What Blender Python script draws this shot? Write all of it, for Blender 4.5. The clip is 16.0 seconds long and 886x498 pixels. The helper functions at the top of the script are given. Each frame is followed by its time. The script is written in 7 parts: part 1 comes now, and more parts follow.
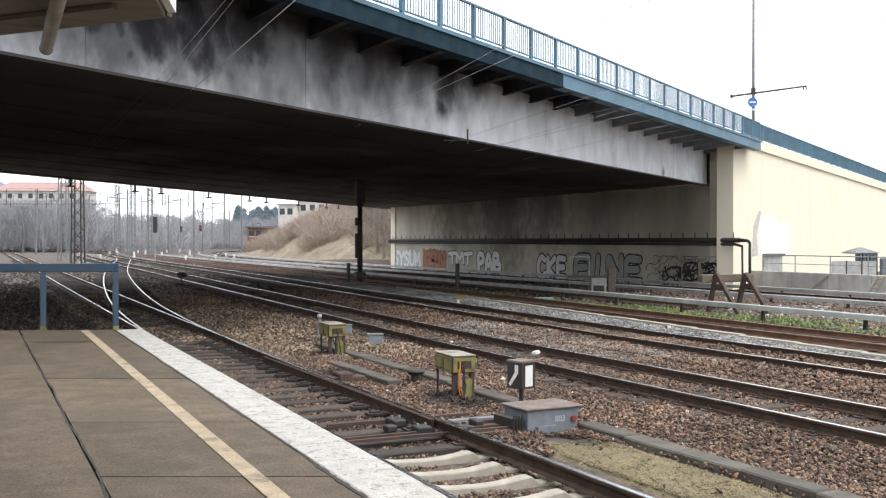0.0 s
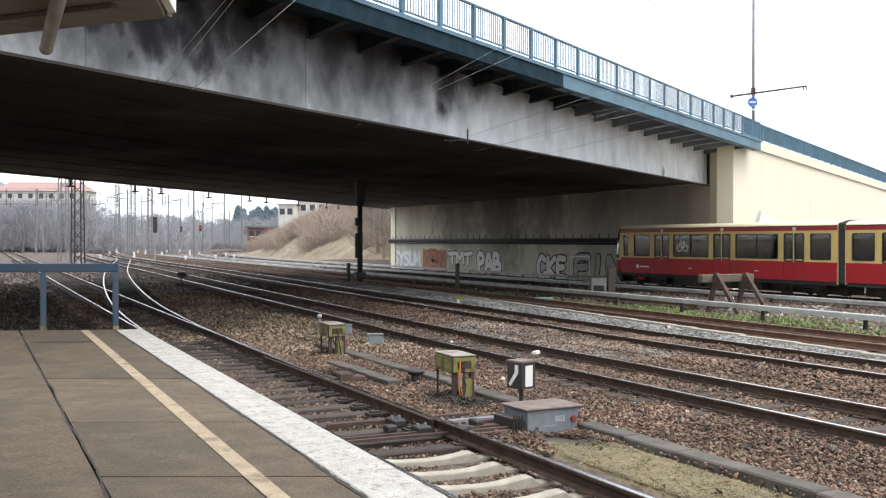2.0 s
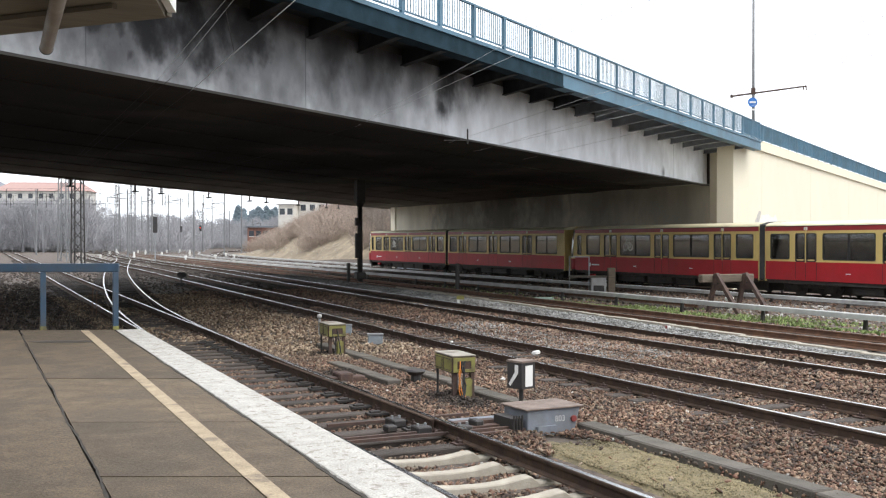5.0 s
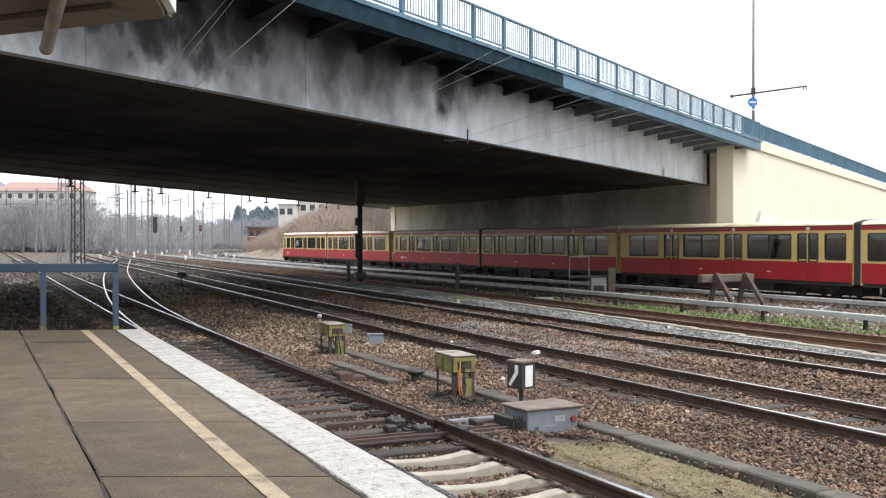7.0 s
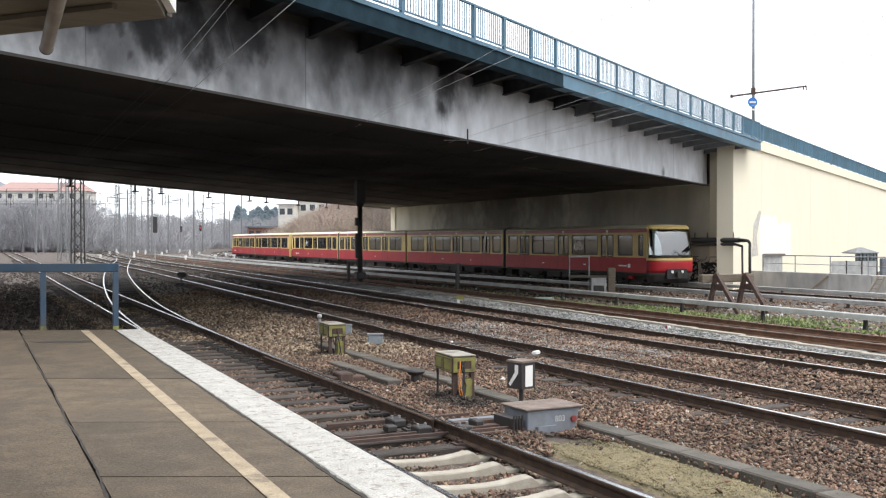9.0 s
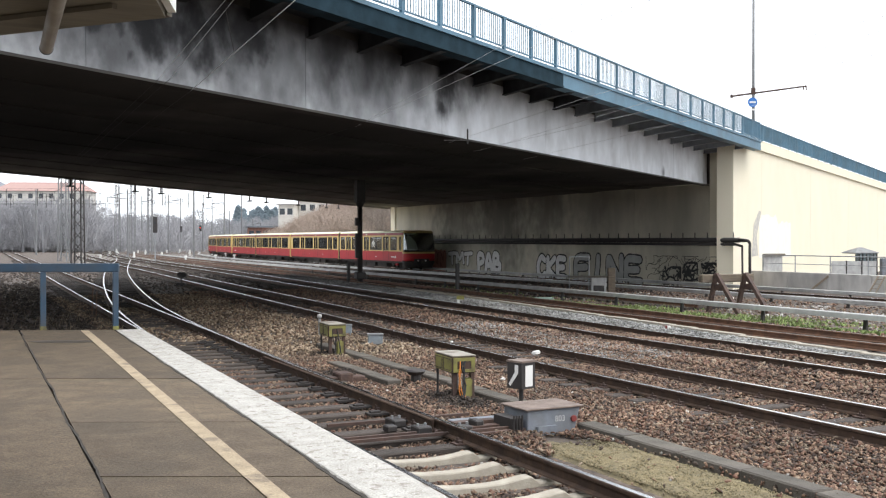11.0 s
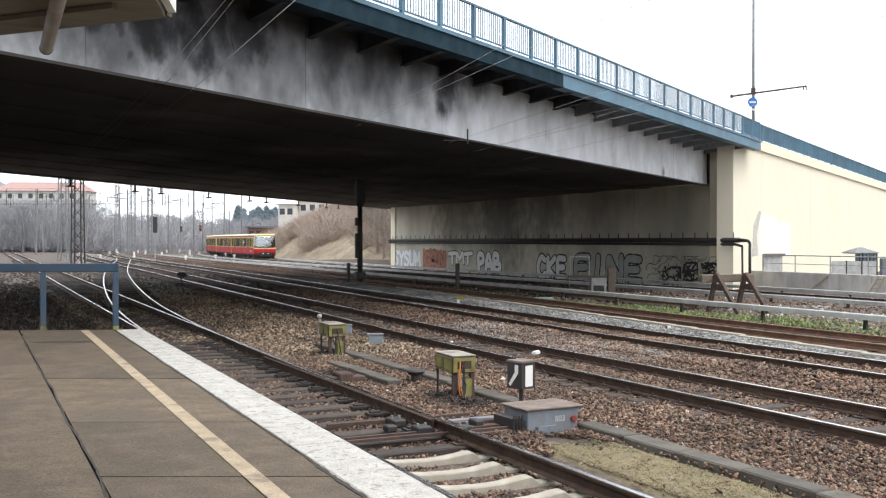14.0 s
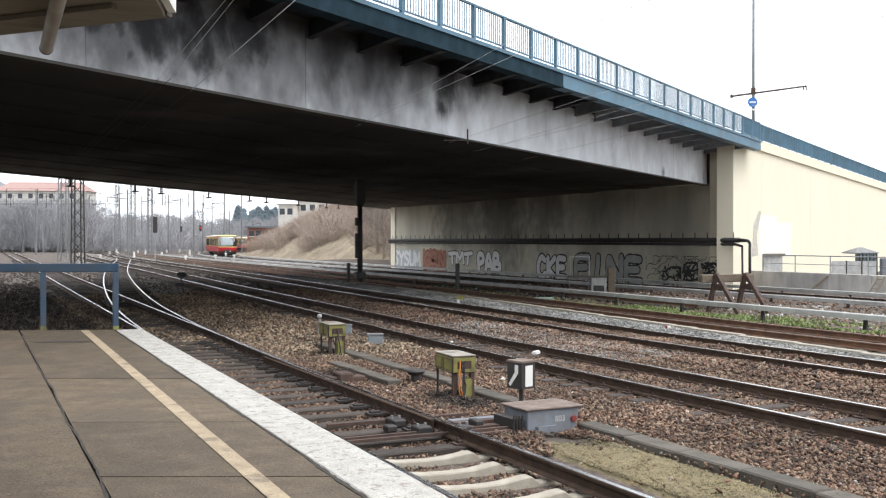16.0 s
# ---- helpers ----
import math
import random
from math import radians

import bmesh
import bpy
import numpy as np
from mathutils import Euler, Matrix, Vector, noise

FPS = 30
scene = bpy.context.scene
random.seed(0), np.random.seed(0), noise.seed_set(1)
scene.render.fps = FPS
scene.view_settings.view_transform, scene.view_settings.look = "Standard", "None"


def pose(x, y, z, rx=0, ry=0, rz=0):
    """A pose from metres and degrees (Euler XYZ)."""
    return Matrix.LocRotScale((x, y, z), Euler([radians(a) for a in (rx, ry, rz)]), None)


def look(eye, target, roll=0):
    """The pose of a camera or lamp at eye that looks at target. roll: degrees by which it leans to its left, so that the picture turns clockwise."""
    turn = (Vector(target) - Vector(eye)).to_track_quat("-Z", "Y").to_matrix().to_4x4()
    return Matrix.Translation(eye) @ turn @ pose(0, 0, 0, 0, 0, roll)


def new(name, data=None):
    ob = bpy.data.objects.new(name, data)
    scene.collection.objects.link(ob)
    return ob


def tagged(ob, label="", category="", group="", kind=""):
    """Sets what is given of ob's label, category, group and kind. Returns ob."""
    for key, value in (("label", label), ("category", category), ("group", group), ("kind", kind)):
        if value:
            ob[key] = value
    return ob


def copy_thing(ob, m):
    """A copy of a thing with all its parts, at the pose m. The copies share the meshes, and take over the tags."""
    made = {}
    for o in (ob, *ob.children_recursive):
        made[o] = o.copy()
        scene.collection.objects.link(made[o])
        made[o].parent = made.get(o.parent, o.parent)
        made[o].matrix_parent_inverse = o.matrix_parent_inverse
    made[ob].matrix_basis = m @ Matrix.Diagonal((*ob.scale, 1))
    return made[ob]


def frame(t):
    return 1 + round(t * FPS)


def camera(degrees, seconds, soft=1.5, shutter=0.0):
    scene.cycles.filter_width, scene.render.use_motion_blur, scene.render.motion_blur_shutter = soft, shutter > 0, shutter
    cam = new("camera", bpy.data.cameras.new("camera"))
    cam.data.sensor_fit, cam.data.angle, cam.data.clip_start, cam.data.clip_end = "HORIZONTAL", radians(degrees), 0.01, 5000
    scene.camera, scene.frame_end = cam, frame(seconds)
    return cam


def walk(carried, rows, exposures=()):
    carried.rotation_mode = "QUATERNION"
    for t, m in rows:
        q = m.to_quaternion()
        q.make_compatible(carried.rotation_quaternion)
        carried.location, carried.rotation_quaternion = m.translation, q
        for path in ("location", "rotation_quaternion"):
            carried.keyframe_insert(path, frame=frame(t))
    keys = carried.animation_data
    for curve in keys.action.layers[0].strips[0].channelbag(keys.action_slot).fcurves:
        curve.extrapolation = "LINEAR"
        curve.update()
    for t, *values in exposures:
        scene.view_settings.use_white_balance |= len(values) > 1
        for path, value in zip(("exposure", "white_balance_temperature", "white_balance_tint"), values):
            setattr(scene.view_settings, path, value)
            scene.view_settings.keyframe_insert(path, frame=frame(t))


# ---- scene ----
# ---- camera: stands still on the platform ----
EYE = 2.21                       # metres above the top of the main-line rails
YAW = 25.5                       # degrees to the right of the tracks' direction (+y)
cam = camera(47.08, 16.0, soft=1.2)
CAM_POSE = pose(0, 0, EYE, 90 - 0.49, 0, -YAW)
walk(cam, [(0.0, CAM_POSE), (16.0, CAM_POSE)])

# ---- world and light: a bright overcast day ----
world = bpy.data.worlds.new("overcast_sky")
scene.world = world
world.use_nodes = True
wn, wl = world.node_tree.nodes, world.node_tree.links
wn.clear()
sky = wn.new("ShaderNodeTexSky")
sky.sky_type = "NISHITA"
sky.sun_disc = False
sky.sun_elevation, sky.sun_rotation = radians(60), radians(145)
sky.dust_density, sky.air_density = 6.0, 1.0
cloud = wn.new("ShaderNodeMix")
cloud.data_type = "RGBA"
cloud.inputs[0].default_value = 0.86
cloud.inputs[7].default_value = (14.5, 15.05, 15.8, 1)
back = wn.new("ShaderNodeBackground")
back.inputs[1].default_value = 0.197
wout = wn.new("ShaderNodeOutputWorld")
wl.new(sky.outputs[0], cloud.inputs[6])
# an overcast sky is about three times brighter overhead than at the horizon
wtc, wsep, wmr, wmul = wn.new("ShaderNodeTexCoord"), wn.new("ShaderNodeSeparateXYZ"), wn.new("ShaderNodeMapRange"), wn.new("ShaderNodeMix")
wmul.data_type, wmul.blend_type = "RGBA", "MULTIPLY"
wmul.inputs[0].default_value = 1.0
wmr.inputs[3].default_value, wmr.inputs[4].default_value = 0.55, 1.0
wl.new(wtc.outputs["Generated"], wsep.inputs[0])
wl.new(wsep.outputs[2], wmr.inputs[0])
wl.new(cloud.outputs[2], wmul.inputs[6])
wl.new(wmr.outputs[0], wmul.inputs[7])
wl.new(wmul.outputs[2], back.inputs[0])
wl.new(back.outputs[0], wout.inputs[0])

sun = new("sun", bpy.data.lights.new("sun", "SUN"))
sun.data.energy, sun.data.angle, sun.data.color = 1.5, radians(24), (1.0, 0.97, 0.93)
sun.matrix_world = look((49, -11, 87), (20, 30, 0))
scene.view_settings.exposure = 0.0


# ---- materials ----
def mat(name, c1, c2=None, rough=0.8, metal=0.0, scale=3.0, bump=0.0, bscale=None, detail=6, spec=0.5,
        c3=None, scale3=0.4, amount3=0.5, stretch=(1, 1, 1), vary=0.0, space="Object", edge3=(0.42, 0.68), grain=0.0, gscale=60.0):
    """Two colours mixed by a grain, a third laid over it in broad stains, and a fine relief."""
    m = bpy.data.materials.new(name)
    m.use_nodes = True
    n, l = m.node_tree.nodes, m.node_tree.links
    b = n["Principled BSDF"]
    b.inputs["Roughness"].default_value, b.inputs["Metallic"].default_value = rough, metal
    b.inputs["Specular IOR Level"].default_value = spec
    if space == "World":
        src = n.new("ShaderNodeNewGeometry").outputs["Position"]
    else:
        src = n.new("ShaderNodeTexCoord").outputs["Object"]
    mp = n.new("ShaderNodeMapping")
    mp.inputs["Scale"].default_value = stretch
    l.new(src, mp.inputs[0])
    c2 = c2 or tuple(v * 0.8 for v in c1)
    t = n.new("ShaderNodeTexNoise")
    t.inputs["Scale"].default_value, t.inputs["Detail"].default_value = scale, detail
    l.new(mp.outputs[0], t.inputs["Vector"])
    r = n.new("ShaderNodeValToRGB")
    r.color_ramp.elements[0].position, r.color_ramp.elements[1].position = 0.35, 0.65
    r.color_ramp.elements[0].color, r.color_ramp.elements[1].color = (*c2, 1), (*c1, 1)
    l.new(t.outputs["Fac"], r.inputs[0])
    col = r.outputs[0]
    if c3:
        t3 = n.new("ShaderNodeTexNoise")
        t3.inputs["Scale"].default_value, t3.inputs["Detail"].default_value = scale3, 5
        l.new(mp.outputs[0], t3.inputs["Vector"])
        r3 = n.new("ShaderNodeValToRGB")
        r3.color_ramp.elements[0].position, r3.color_ramp.elements[1].position = edge3
        r3.color_ramp.elements[0].color = (0, 0, 0, 1)
        r3.color_ramp.elements[1].color = (amount3, amount3, amount3, 1)
        l.new(t3.outputs["Fac"], r3.inputs[0])
        x = n.new("ShaderNodeMix")
        x.data_type = "RGBA"
        x.inputs[7].default_value = (*c3, 1)
        l.new(r3.outputs[0], x.inputs[0])
        l.new(col, x.inputs[6])
        col = x.outputs[2]
    if grain:
        tg = n.new("ShaderNodeTexNoise")
        tg.inputs["Scale"].default_value, tg.inputs["Detail"].default_value = gscale, 8
        l.new(mp.outputs[0], tg.inputs["Vector"])
        mg = n.new("ShaderNodeMapRange")
        mg.inputs[1].default_value, mg.inputs[2].default_value = 0.3, 0.7
        mg.inputs[3].default_value, mg.inputs[4].default_value = 1 - grain, 1 + grain
        l.new(tg.outputs["Fac"], mg.inputs[0])
        hg = n.new("ShaderNodeHueSaturation")
        l.new(mg.outputs[0], hg.inputs["Value"])
        l.new(col, hg.inputs["Color"])
        col = hg.outputs[0]
    if vary:
        oi = n.new("ShaderNodeObjectInfo")
        gi = n.new("ShaderNodeNewGeometry")
        ad = n.new("ShaderNodeMath")
        ad.operation = "ADD"
        l.new(oi.outputs["Random"], ad.inputs[0])
        l.new(gi.outputs["Random Per Island"], ad.inputs[1])
        fr = n.new("ShaderNodeMath")
        fr.operation = "FRACT"
        l.new(ad.outputs[0], fr.inputs[0])
        mr = n.new("ShaderNodeMapRange")
        mr.inputs[3].default_value, mr.inputs[4].default_value = 1 - vary, 1 + vary
        l.new(fr.outputs[0], mr.inputs[0])
        hs = n.new("ShaderNodeHueSaturation")
        l.new(mr.outputs[0], hs.inputs["Value"])
        l.new(col, hs.inputs["Color"])
        col = hs.outputs[0]
    l.new(col, b.inputs["Base Color"])
    if bump:
        tb = n.new("ShaderNodeTexNoise")
        tb.inputs["Scale"].default_value, tb.inputs["Detail"].default_value = bscale or scale * 4, 4
        l.new(mp.outputs[0], tb.inputs["Vector"])
        bn = n.new("ShaderNodeBump")
        bn.inputs["Strength"].default_value, bn.inputs["Distance"].default_value = min(1, bump), 0.02
        l.new(tb.outputs["Fac"], bn.inputs["Height"])
        l.new(bn.outputs[0], b.inputs["Normal"])
    return m


def pane_mat(name, tint, rough=0.04, ior=1.75):
    """Tinted window glass: lets light through and mirrors at a slant."""
    m = bpy.data.materials.new(name)
    m.use_nodes = True
    n, l = m.node_tree.nodes, m.node_tree.links
    n.remove(n["Principled BSDF"])
    tr, gl = n.new("ShaderNodeBsdfTransparent"), n.new("ShaderNodeBsdfGlossy")
    fr, mx = n.new("ShaderNodeFresnel"), n.new("ShaderNodeMixShader")
    tr.inputs[0].default_value = (*tint, 1)
    gl.inputs["Roughness"].default_value = rough
    fr.inputs[0].default_value = ior
    l.new(fr.outputs[0], mx.inputs[0])
    l.new(tr.outputs[0], mx.inputs[1])
    l.new(gl.outputs[0], mx.inputs[2])
    l.new(mx.outputs[0], n["Material Output"].inputs[0])
    return m


def glow_mat(name, color, strength):
    m = bpy.data.materials.new(name)
    m.use_nodes = True
    b = m.node_tree.nodes["Principled BSDF"]
    b.inputs["Base Color"].default_value = (*color, 1)
    b.inputs["Emission Color"].default_value = (*color, 1)
    b.inputs["Emission Strength"].default_value = strength
    return m


GROUND = mat("ballast_ground", (0.125, 0.094, 0.074), (0.045, 0.035, 0.03), 0.95, scale=9, bump=1.0, bscale=16, detail=8,
             c3=(0.06, 0.05, 0.042), scale3=0.22, amount3=0.7, space="World")
def stone_mat(name, hues):
    """Broken stone: each piece takes one of several rock colours."""
    m = mat(name, (0.3, 0.3, 0.3), (0.22, 0.22, 0.22), 0.92, scale=30, bump=0.5, bscale=90, space="World")
    n, l = m.node_tree.nodes, m.node_tree.links
    g = n.new("ShaderNodeNewGeometry")
    r = n.new("ShaderNodeValToRGB")
    r.color_ramp.interpolation = "CONSTANT"
    while len(r.color_ramp.elements) < len(hues):
        r.color_ramp.elements.new(0.5)
    for k, h in enumerate(hues):
        r.color_ramp.elements[k].position = k / len(hues)
        r.color_ramp.elements[k].color = (*h, 1)
    l.new(g.outputs["Random Per Island"], r.inputs[0])
    t = n.new("ShaderNodeTexNoise")
    t.inputs["Scale"].default_value, t.inputs["Detail"].default_value = 0.5, 6
    l.new(g.outputs["Position"], t.inputs["Vector"])
    q = n.new("ShaderNodeMapRange")
    q.inputs[1].default_value, q.inputs[2].default_value, q.inputs[3].default_value, q.inputs[4].default_value = 0.35, 0.65, 0.65, 1.2
    l.new(t.outputs["Fac"], q.inputs[0])
    x = n.new("ShaderNodeHueSaturation")
    l.new(r.outputs[0], x.inputs["Color"])
    l.new(q.outputs[0], x.inputs["Value"])
    l.new(x.outputs[0], n["Principled BSDF"].inputs["Base Color"])
    return m


STONE = stone_mat("ballast_stone", ((0.185, 0.107, 0.073), (0.115, 0.070, 0.048), (0.235, 0.152, 0.102), (0.145, 0.074, 0.051), (0.050, 0.034, 0.027), (0.225, 0.15, 0.105), (0.31, 0.205, 0.142), (0.06, 0.040, 0.031),
                                    (0.146, 0.086, 0.0602), (0.258, 0.202, 0.146), (0.086, 0.0645, 0.0516), (0.163, 0.12, 0.086)))
# Ballast colours raised to offset the shade the bridge throws there.
STONE_BRIGHT = stone_mat("brightened_ballast", ((0.24, 0.17, 0.115), (0.15, 0.105, 0.072), (0.32, 0.245, 0.165), (0.19, 0.125, 0.085), (0.10, 0.072, 0.052), (0.40, 0.32, 0.23)))
# Stone colours with the bridge's shade in them; also used for earth heaps.
STONE_DARK = stone_mat("shaded_earthy_stone", ((0.06, 0.045, 0.036), (0.04, 0.031, 0.026), (0.085, 0.064, 0.05), (0.055, 0.04, 0.031), (0.03, 0.025, 0.022)))
STONE_GREY = stone_mat("grey_gravel", ((0.27, 0.27, 0.26), (0.17, 0.17, 0.165), (0.36, 0.355, 0.34), (0.22, 0.215, 0.20), (0.12, 0.118, 0.11)))
PALE_STONE = mat("pale_rubble", (0.40, 0.385, 0.36), (0.26, 0.25, 0.23), 0.9, scale=6, vary=0.4, space="World")
SAND = mat("yellow_grit", (0.215, 0.172, 0.09), (0.13, 0.105, 0.057), 0.95, scale=14, bump=0.8, bscale=60, space="World",
           c3=(0.11, 0.095, 0.06), scale3=1.6, amount3=0.7, grain=0.35, gscale=70)
GRIT = stone_mat("grit_grain", ((0.205, 0.168, 0.094), (0.14, 0.115, 0.063), (0.255, 0.213, 0.13), (0.10, 0.085, 0.05), (0.165, 0.143, 0.082)))
PLATFORM = mat("platform_concrete", (0.128, 0.095, 0.062), (0.088, 0.064, 0.041), 0.85, scale=3.5, bump=0.5, bscale=70, detail=9,
               c3=(0.07, 0.054, 0.037), scale3=1.1, amount3=0.6, space="World", vary=0.15, edge3=(0.47, 0.60), grain=0.42, gscale=55)
EDGE_WHITE = mat("worn_white_paint", (0.43, 0.415, 0.385), (0.35, 0.335, 0.305), 0.88, scale=5, bump=0.5, bscale=45, detail=9,
                 c3=(0.17, 0.145, 0.115), scale3=15, amount3=0.62, space="World", edge3=(0.575, 0.63), grain=0.3, gscale=80)
DAMP = mat("damp_concrete", (0.06, 0.05, 0.04), (0.045, 0.038, 0.031), 0.6, scale=6, space="World")
YELLOW_LINE = mat("faded_yellow_line", (0.37, 0.295, 0.20), (0.29, 0.23, 0.155), 0.85, scale=6, bump=0.3, bscale=60, space="World", grain=0.22, c3=(0.17, 0.135, 0.10), scale3=4, amount3=0.8, edge3=(0.56, 0.66))
JOINT = mat("joint_tar", (0.03, 0.026, 0.022), (0.045, 0.038, 0.032), 0.95, scale=12, space="World")
RAIL_SIDE = mat("rusty_rail", (0.075, 0.048, 0.034), (0.045, 0.031, 0.024), 0.85, spec=0.2, scale=6, bump=0.3, bscale=30)
RAIL_RUST = mat("rail_orange_rust", (0.16, 0.08, 0.045), (0.09, 0.047, 0.03), 0.85, scale=5, bump=0.3, bscale=30)
RAIL_TOP = mat("polished_rail_head", (0.80, 0.80, 0.81), (0.62, 0.62, 0.63), 0.22, metal=1.0, scale=4, stretch=(4, 0.2, 1))
RAIL_DULL = mat("dull_rail_head", (0.26, 0.20, 0.17), (0.16, 0.12, 0.10), 0.5, metal=0.6, scale=4, stretch=(4, 0.2, 1))
SLEEPER = mat("old_sleeper_wood", (0.080, 0.065, 0.055), (0.038, 0.031, 0.027), 0.9, scale=5, bump=0.8, bscale=14,
              stretch=(0.6, 6, 4), vary=0.3)
CONCRETE_SL = mat("sleeper_concrete", (0.40, 0.37, 0.31), (0.31, 0.28, 0.23), 0.9, scale=6, bump=0.4, bscale=50,
                  c3=(0.25, 0.22, 0.17), scale3=2.5, amount3=0.6)
CURB = mat("weathered_trough_concrete", (0.118, 0.103, 0.086), (0.072, 0.063, 0.053), 0.92, scale=5, bump=0.5, bscale=40, vary=0.2,
           c3=(0.07, 0.065, 0.05), scale3=1.5, amount3=0.6)
GIRDER = mat("sooty_shaded_girder_paint", (0.735, 0.755, 0.785), (0.675, 0.695, 0.72), 0.85, spec=0.15, scale=1.6, bump=0.1, bscale=20,
             c3=(0.42, 0.42, 0.43), scale3=1.0, amount3=0.5, stretch=(1, 1, 0.7), space="World")


def dark_clouds(m, spots, ragged=0.95, grain=1.3):
    """Dark clouds for soot and painted shade: (place, reach, amount) each, with ragged outlines."""
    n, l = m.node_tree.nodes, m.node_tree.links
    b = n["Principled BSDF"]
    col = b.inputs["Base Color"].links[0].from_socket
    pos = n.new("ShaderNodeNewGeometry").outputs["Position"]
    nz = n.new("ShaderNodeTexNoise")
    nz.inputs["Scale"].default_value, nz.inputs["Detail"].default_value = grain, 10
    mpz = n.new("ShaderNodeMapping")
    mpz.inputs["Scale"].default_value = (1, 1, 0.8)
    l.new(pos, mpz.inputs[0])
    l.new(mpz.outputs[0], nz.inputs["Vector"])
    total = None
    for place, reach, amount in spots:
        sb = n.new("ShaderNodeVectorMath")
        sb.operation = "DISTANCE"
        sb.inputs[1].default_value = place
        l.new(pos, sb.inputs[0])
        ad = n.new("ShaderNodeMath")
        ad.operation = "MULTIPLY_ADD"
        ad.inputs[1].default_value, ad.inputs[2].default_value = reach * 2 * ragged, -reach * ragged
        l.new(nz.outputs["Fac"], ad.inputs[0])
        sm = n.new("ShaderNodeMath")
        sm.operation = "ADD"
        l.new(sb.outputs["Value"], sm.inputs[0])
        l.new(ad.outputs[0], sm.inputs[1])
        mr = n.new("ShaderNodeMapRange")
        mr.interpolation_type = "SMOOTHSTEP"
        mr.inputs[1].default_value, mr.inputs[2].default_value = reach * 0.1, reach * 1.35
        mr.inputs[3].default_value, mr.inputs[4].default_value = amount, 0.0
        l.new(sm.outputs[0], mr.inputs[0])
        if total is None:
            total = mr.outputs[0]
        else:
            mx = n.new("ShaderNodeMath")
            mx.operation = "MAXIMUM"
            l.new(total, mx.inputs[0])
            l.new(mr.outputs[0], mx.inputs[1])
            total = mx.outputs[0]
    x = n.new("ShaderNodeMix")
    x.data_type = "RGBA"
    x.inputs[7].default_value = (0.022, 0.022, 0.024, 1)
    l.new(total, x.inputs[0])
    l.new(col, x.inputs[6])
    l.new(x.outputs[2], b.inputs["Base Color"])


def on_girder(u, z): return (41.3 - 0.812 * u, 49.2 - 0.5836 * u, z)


# Dark top band: the overhang's shade put into the colour, ragged like soot.
dark_clouds(GIRDER, [(on_girder(1.0 + 1.7 * k, 8.9), (1.25 if k < 13 else 1.85 if k < 19 else 2.8 if k < 22 else 3.75) + 0.2 * math.sin(k * 2.3), 0.96) for k in range(36)], 0.5, 0.9)
# Soot blotches, with broader dark clouds towards the left end.
dark_clouds(GIRDER, [(on_girder(48.0, 7.2), 1.4, 0.96), (on_girder(46.4, 6.8), 1.5, 0.97), (on_girder(44.8, 7.0), 1.4, 0.96), (on_girder(43.0, 7.3), 1.4, 0.92),
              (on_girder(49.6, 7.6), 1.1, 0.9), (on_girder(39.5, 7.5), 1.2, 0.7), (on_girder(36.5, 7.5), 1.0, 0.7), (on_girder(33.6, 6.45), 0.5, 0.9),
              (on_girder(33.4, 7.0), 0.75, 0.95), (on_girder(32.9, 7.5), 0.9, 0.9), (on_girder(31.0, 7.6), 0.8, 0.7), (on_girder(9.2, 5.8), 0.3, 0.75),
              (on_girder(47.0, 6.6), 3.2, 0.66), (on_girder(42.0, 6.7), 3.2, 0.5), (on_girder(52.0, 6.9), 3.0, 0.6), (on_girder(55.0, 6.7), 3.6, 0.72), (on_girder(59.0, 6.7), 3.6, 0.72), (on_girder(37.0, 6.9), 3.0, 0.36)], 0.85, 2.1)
SOFFIT = mat("shade_dark_soffit", (0.27, 0.25, 0.22), (0.17, 0.158, 0.14), 0.95, scale=0.5, bump=0.2, bscale=6, space="World", spec=0.1,
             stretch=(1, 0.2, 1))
# Near side darkened, far side left pale: light from the far opening, painted in.
dark_clouds(SOFFIT, [((x, y, 5.6), 17.0, 0.86) for x, y in ((-30, 20), (-18, 28), (-6, 36), (4, 36), (14, 43), (-10, 18), (0, 24), (10, 31), (20, 38), (30, 46))], 0.5, 0.25)
BLUE = mat("bridge_blue_paint", (0.085, 0.185, 0.262), (0.065, 0.148, 0.215), 0.55, scale=2, bump=0.05,
           c3=(0.05, 0.08, 0.10), scale3=0.6, amount3=0.5, space="World")
BRACKET = mat("grey_bracket_paint", (0.31, 0.33, 0.355), (0.23, 0.245, 0.265), 0.85, spec=0.15, scale=1.5, space="World")
# Overhang and brackets turn nearly black from about 25 m along.
dark_clouds(BRACKET, [(on_girder(25.5 + 2.5 * k, 7.8), 4.4, 0.97) for k in range(15)], 0.4)
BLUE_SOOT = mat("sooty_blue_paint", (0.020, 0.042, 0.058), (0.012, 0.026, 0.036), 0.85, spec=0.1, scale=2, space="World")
# Cream concrete with the bridge's shade put into the colour, plus soot stains.
SHADED_CREAM = mat("shaded_cream_concrete", (0.62, 0.58, 0.47), (0.53, 0.495, 0.40), 0.85, scale=0.8, bump=0.15, bscale=30,
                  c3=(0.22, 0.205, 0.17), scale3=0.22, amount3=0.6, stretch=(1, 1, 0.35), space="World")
# Shade deepening inwards and upwards, painted as clouds together with soot.
dark_clouds(SHADED_CREAM, [((41.3, 56.0, 5.6), 2.2, 0.2), ((41.3, 62.0, 5.5), 2.8, 0.3), ((41.3, 68.0, 5.0), 4.0, 0.5), ((41.3, 75.0, 4.4), 5.5, 0.55), ((41.3, 84.0, 4.6), 5.0, 0.5)])
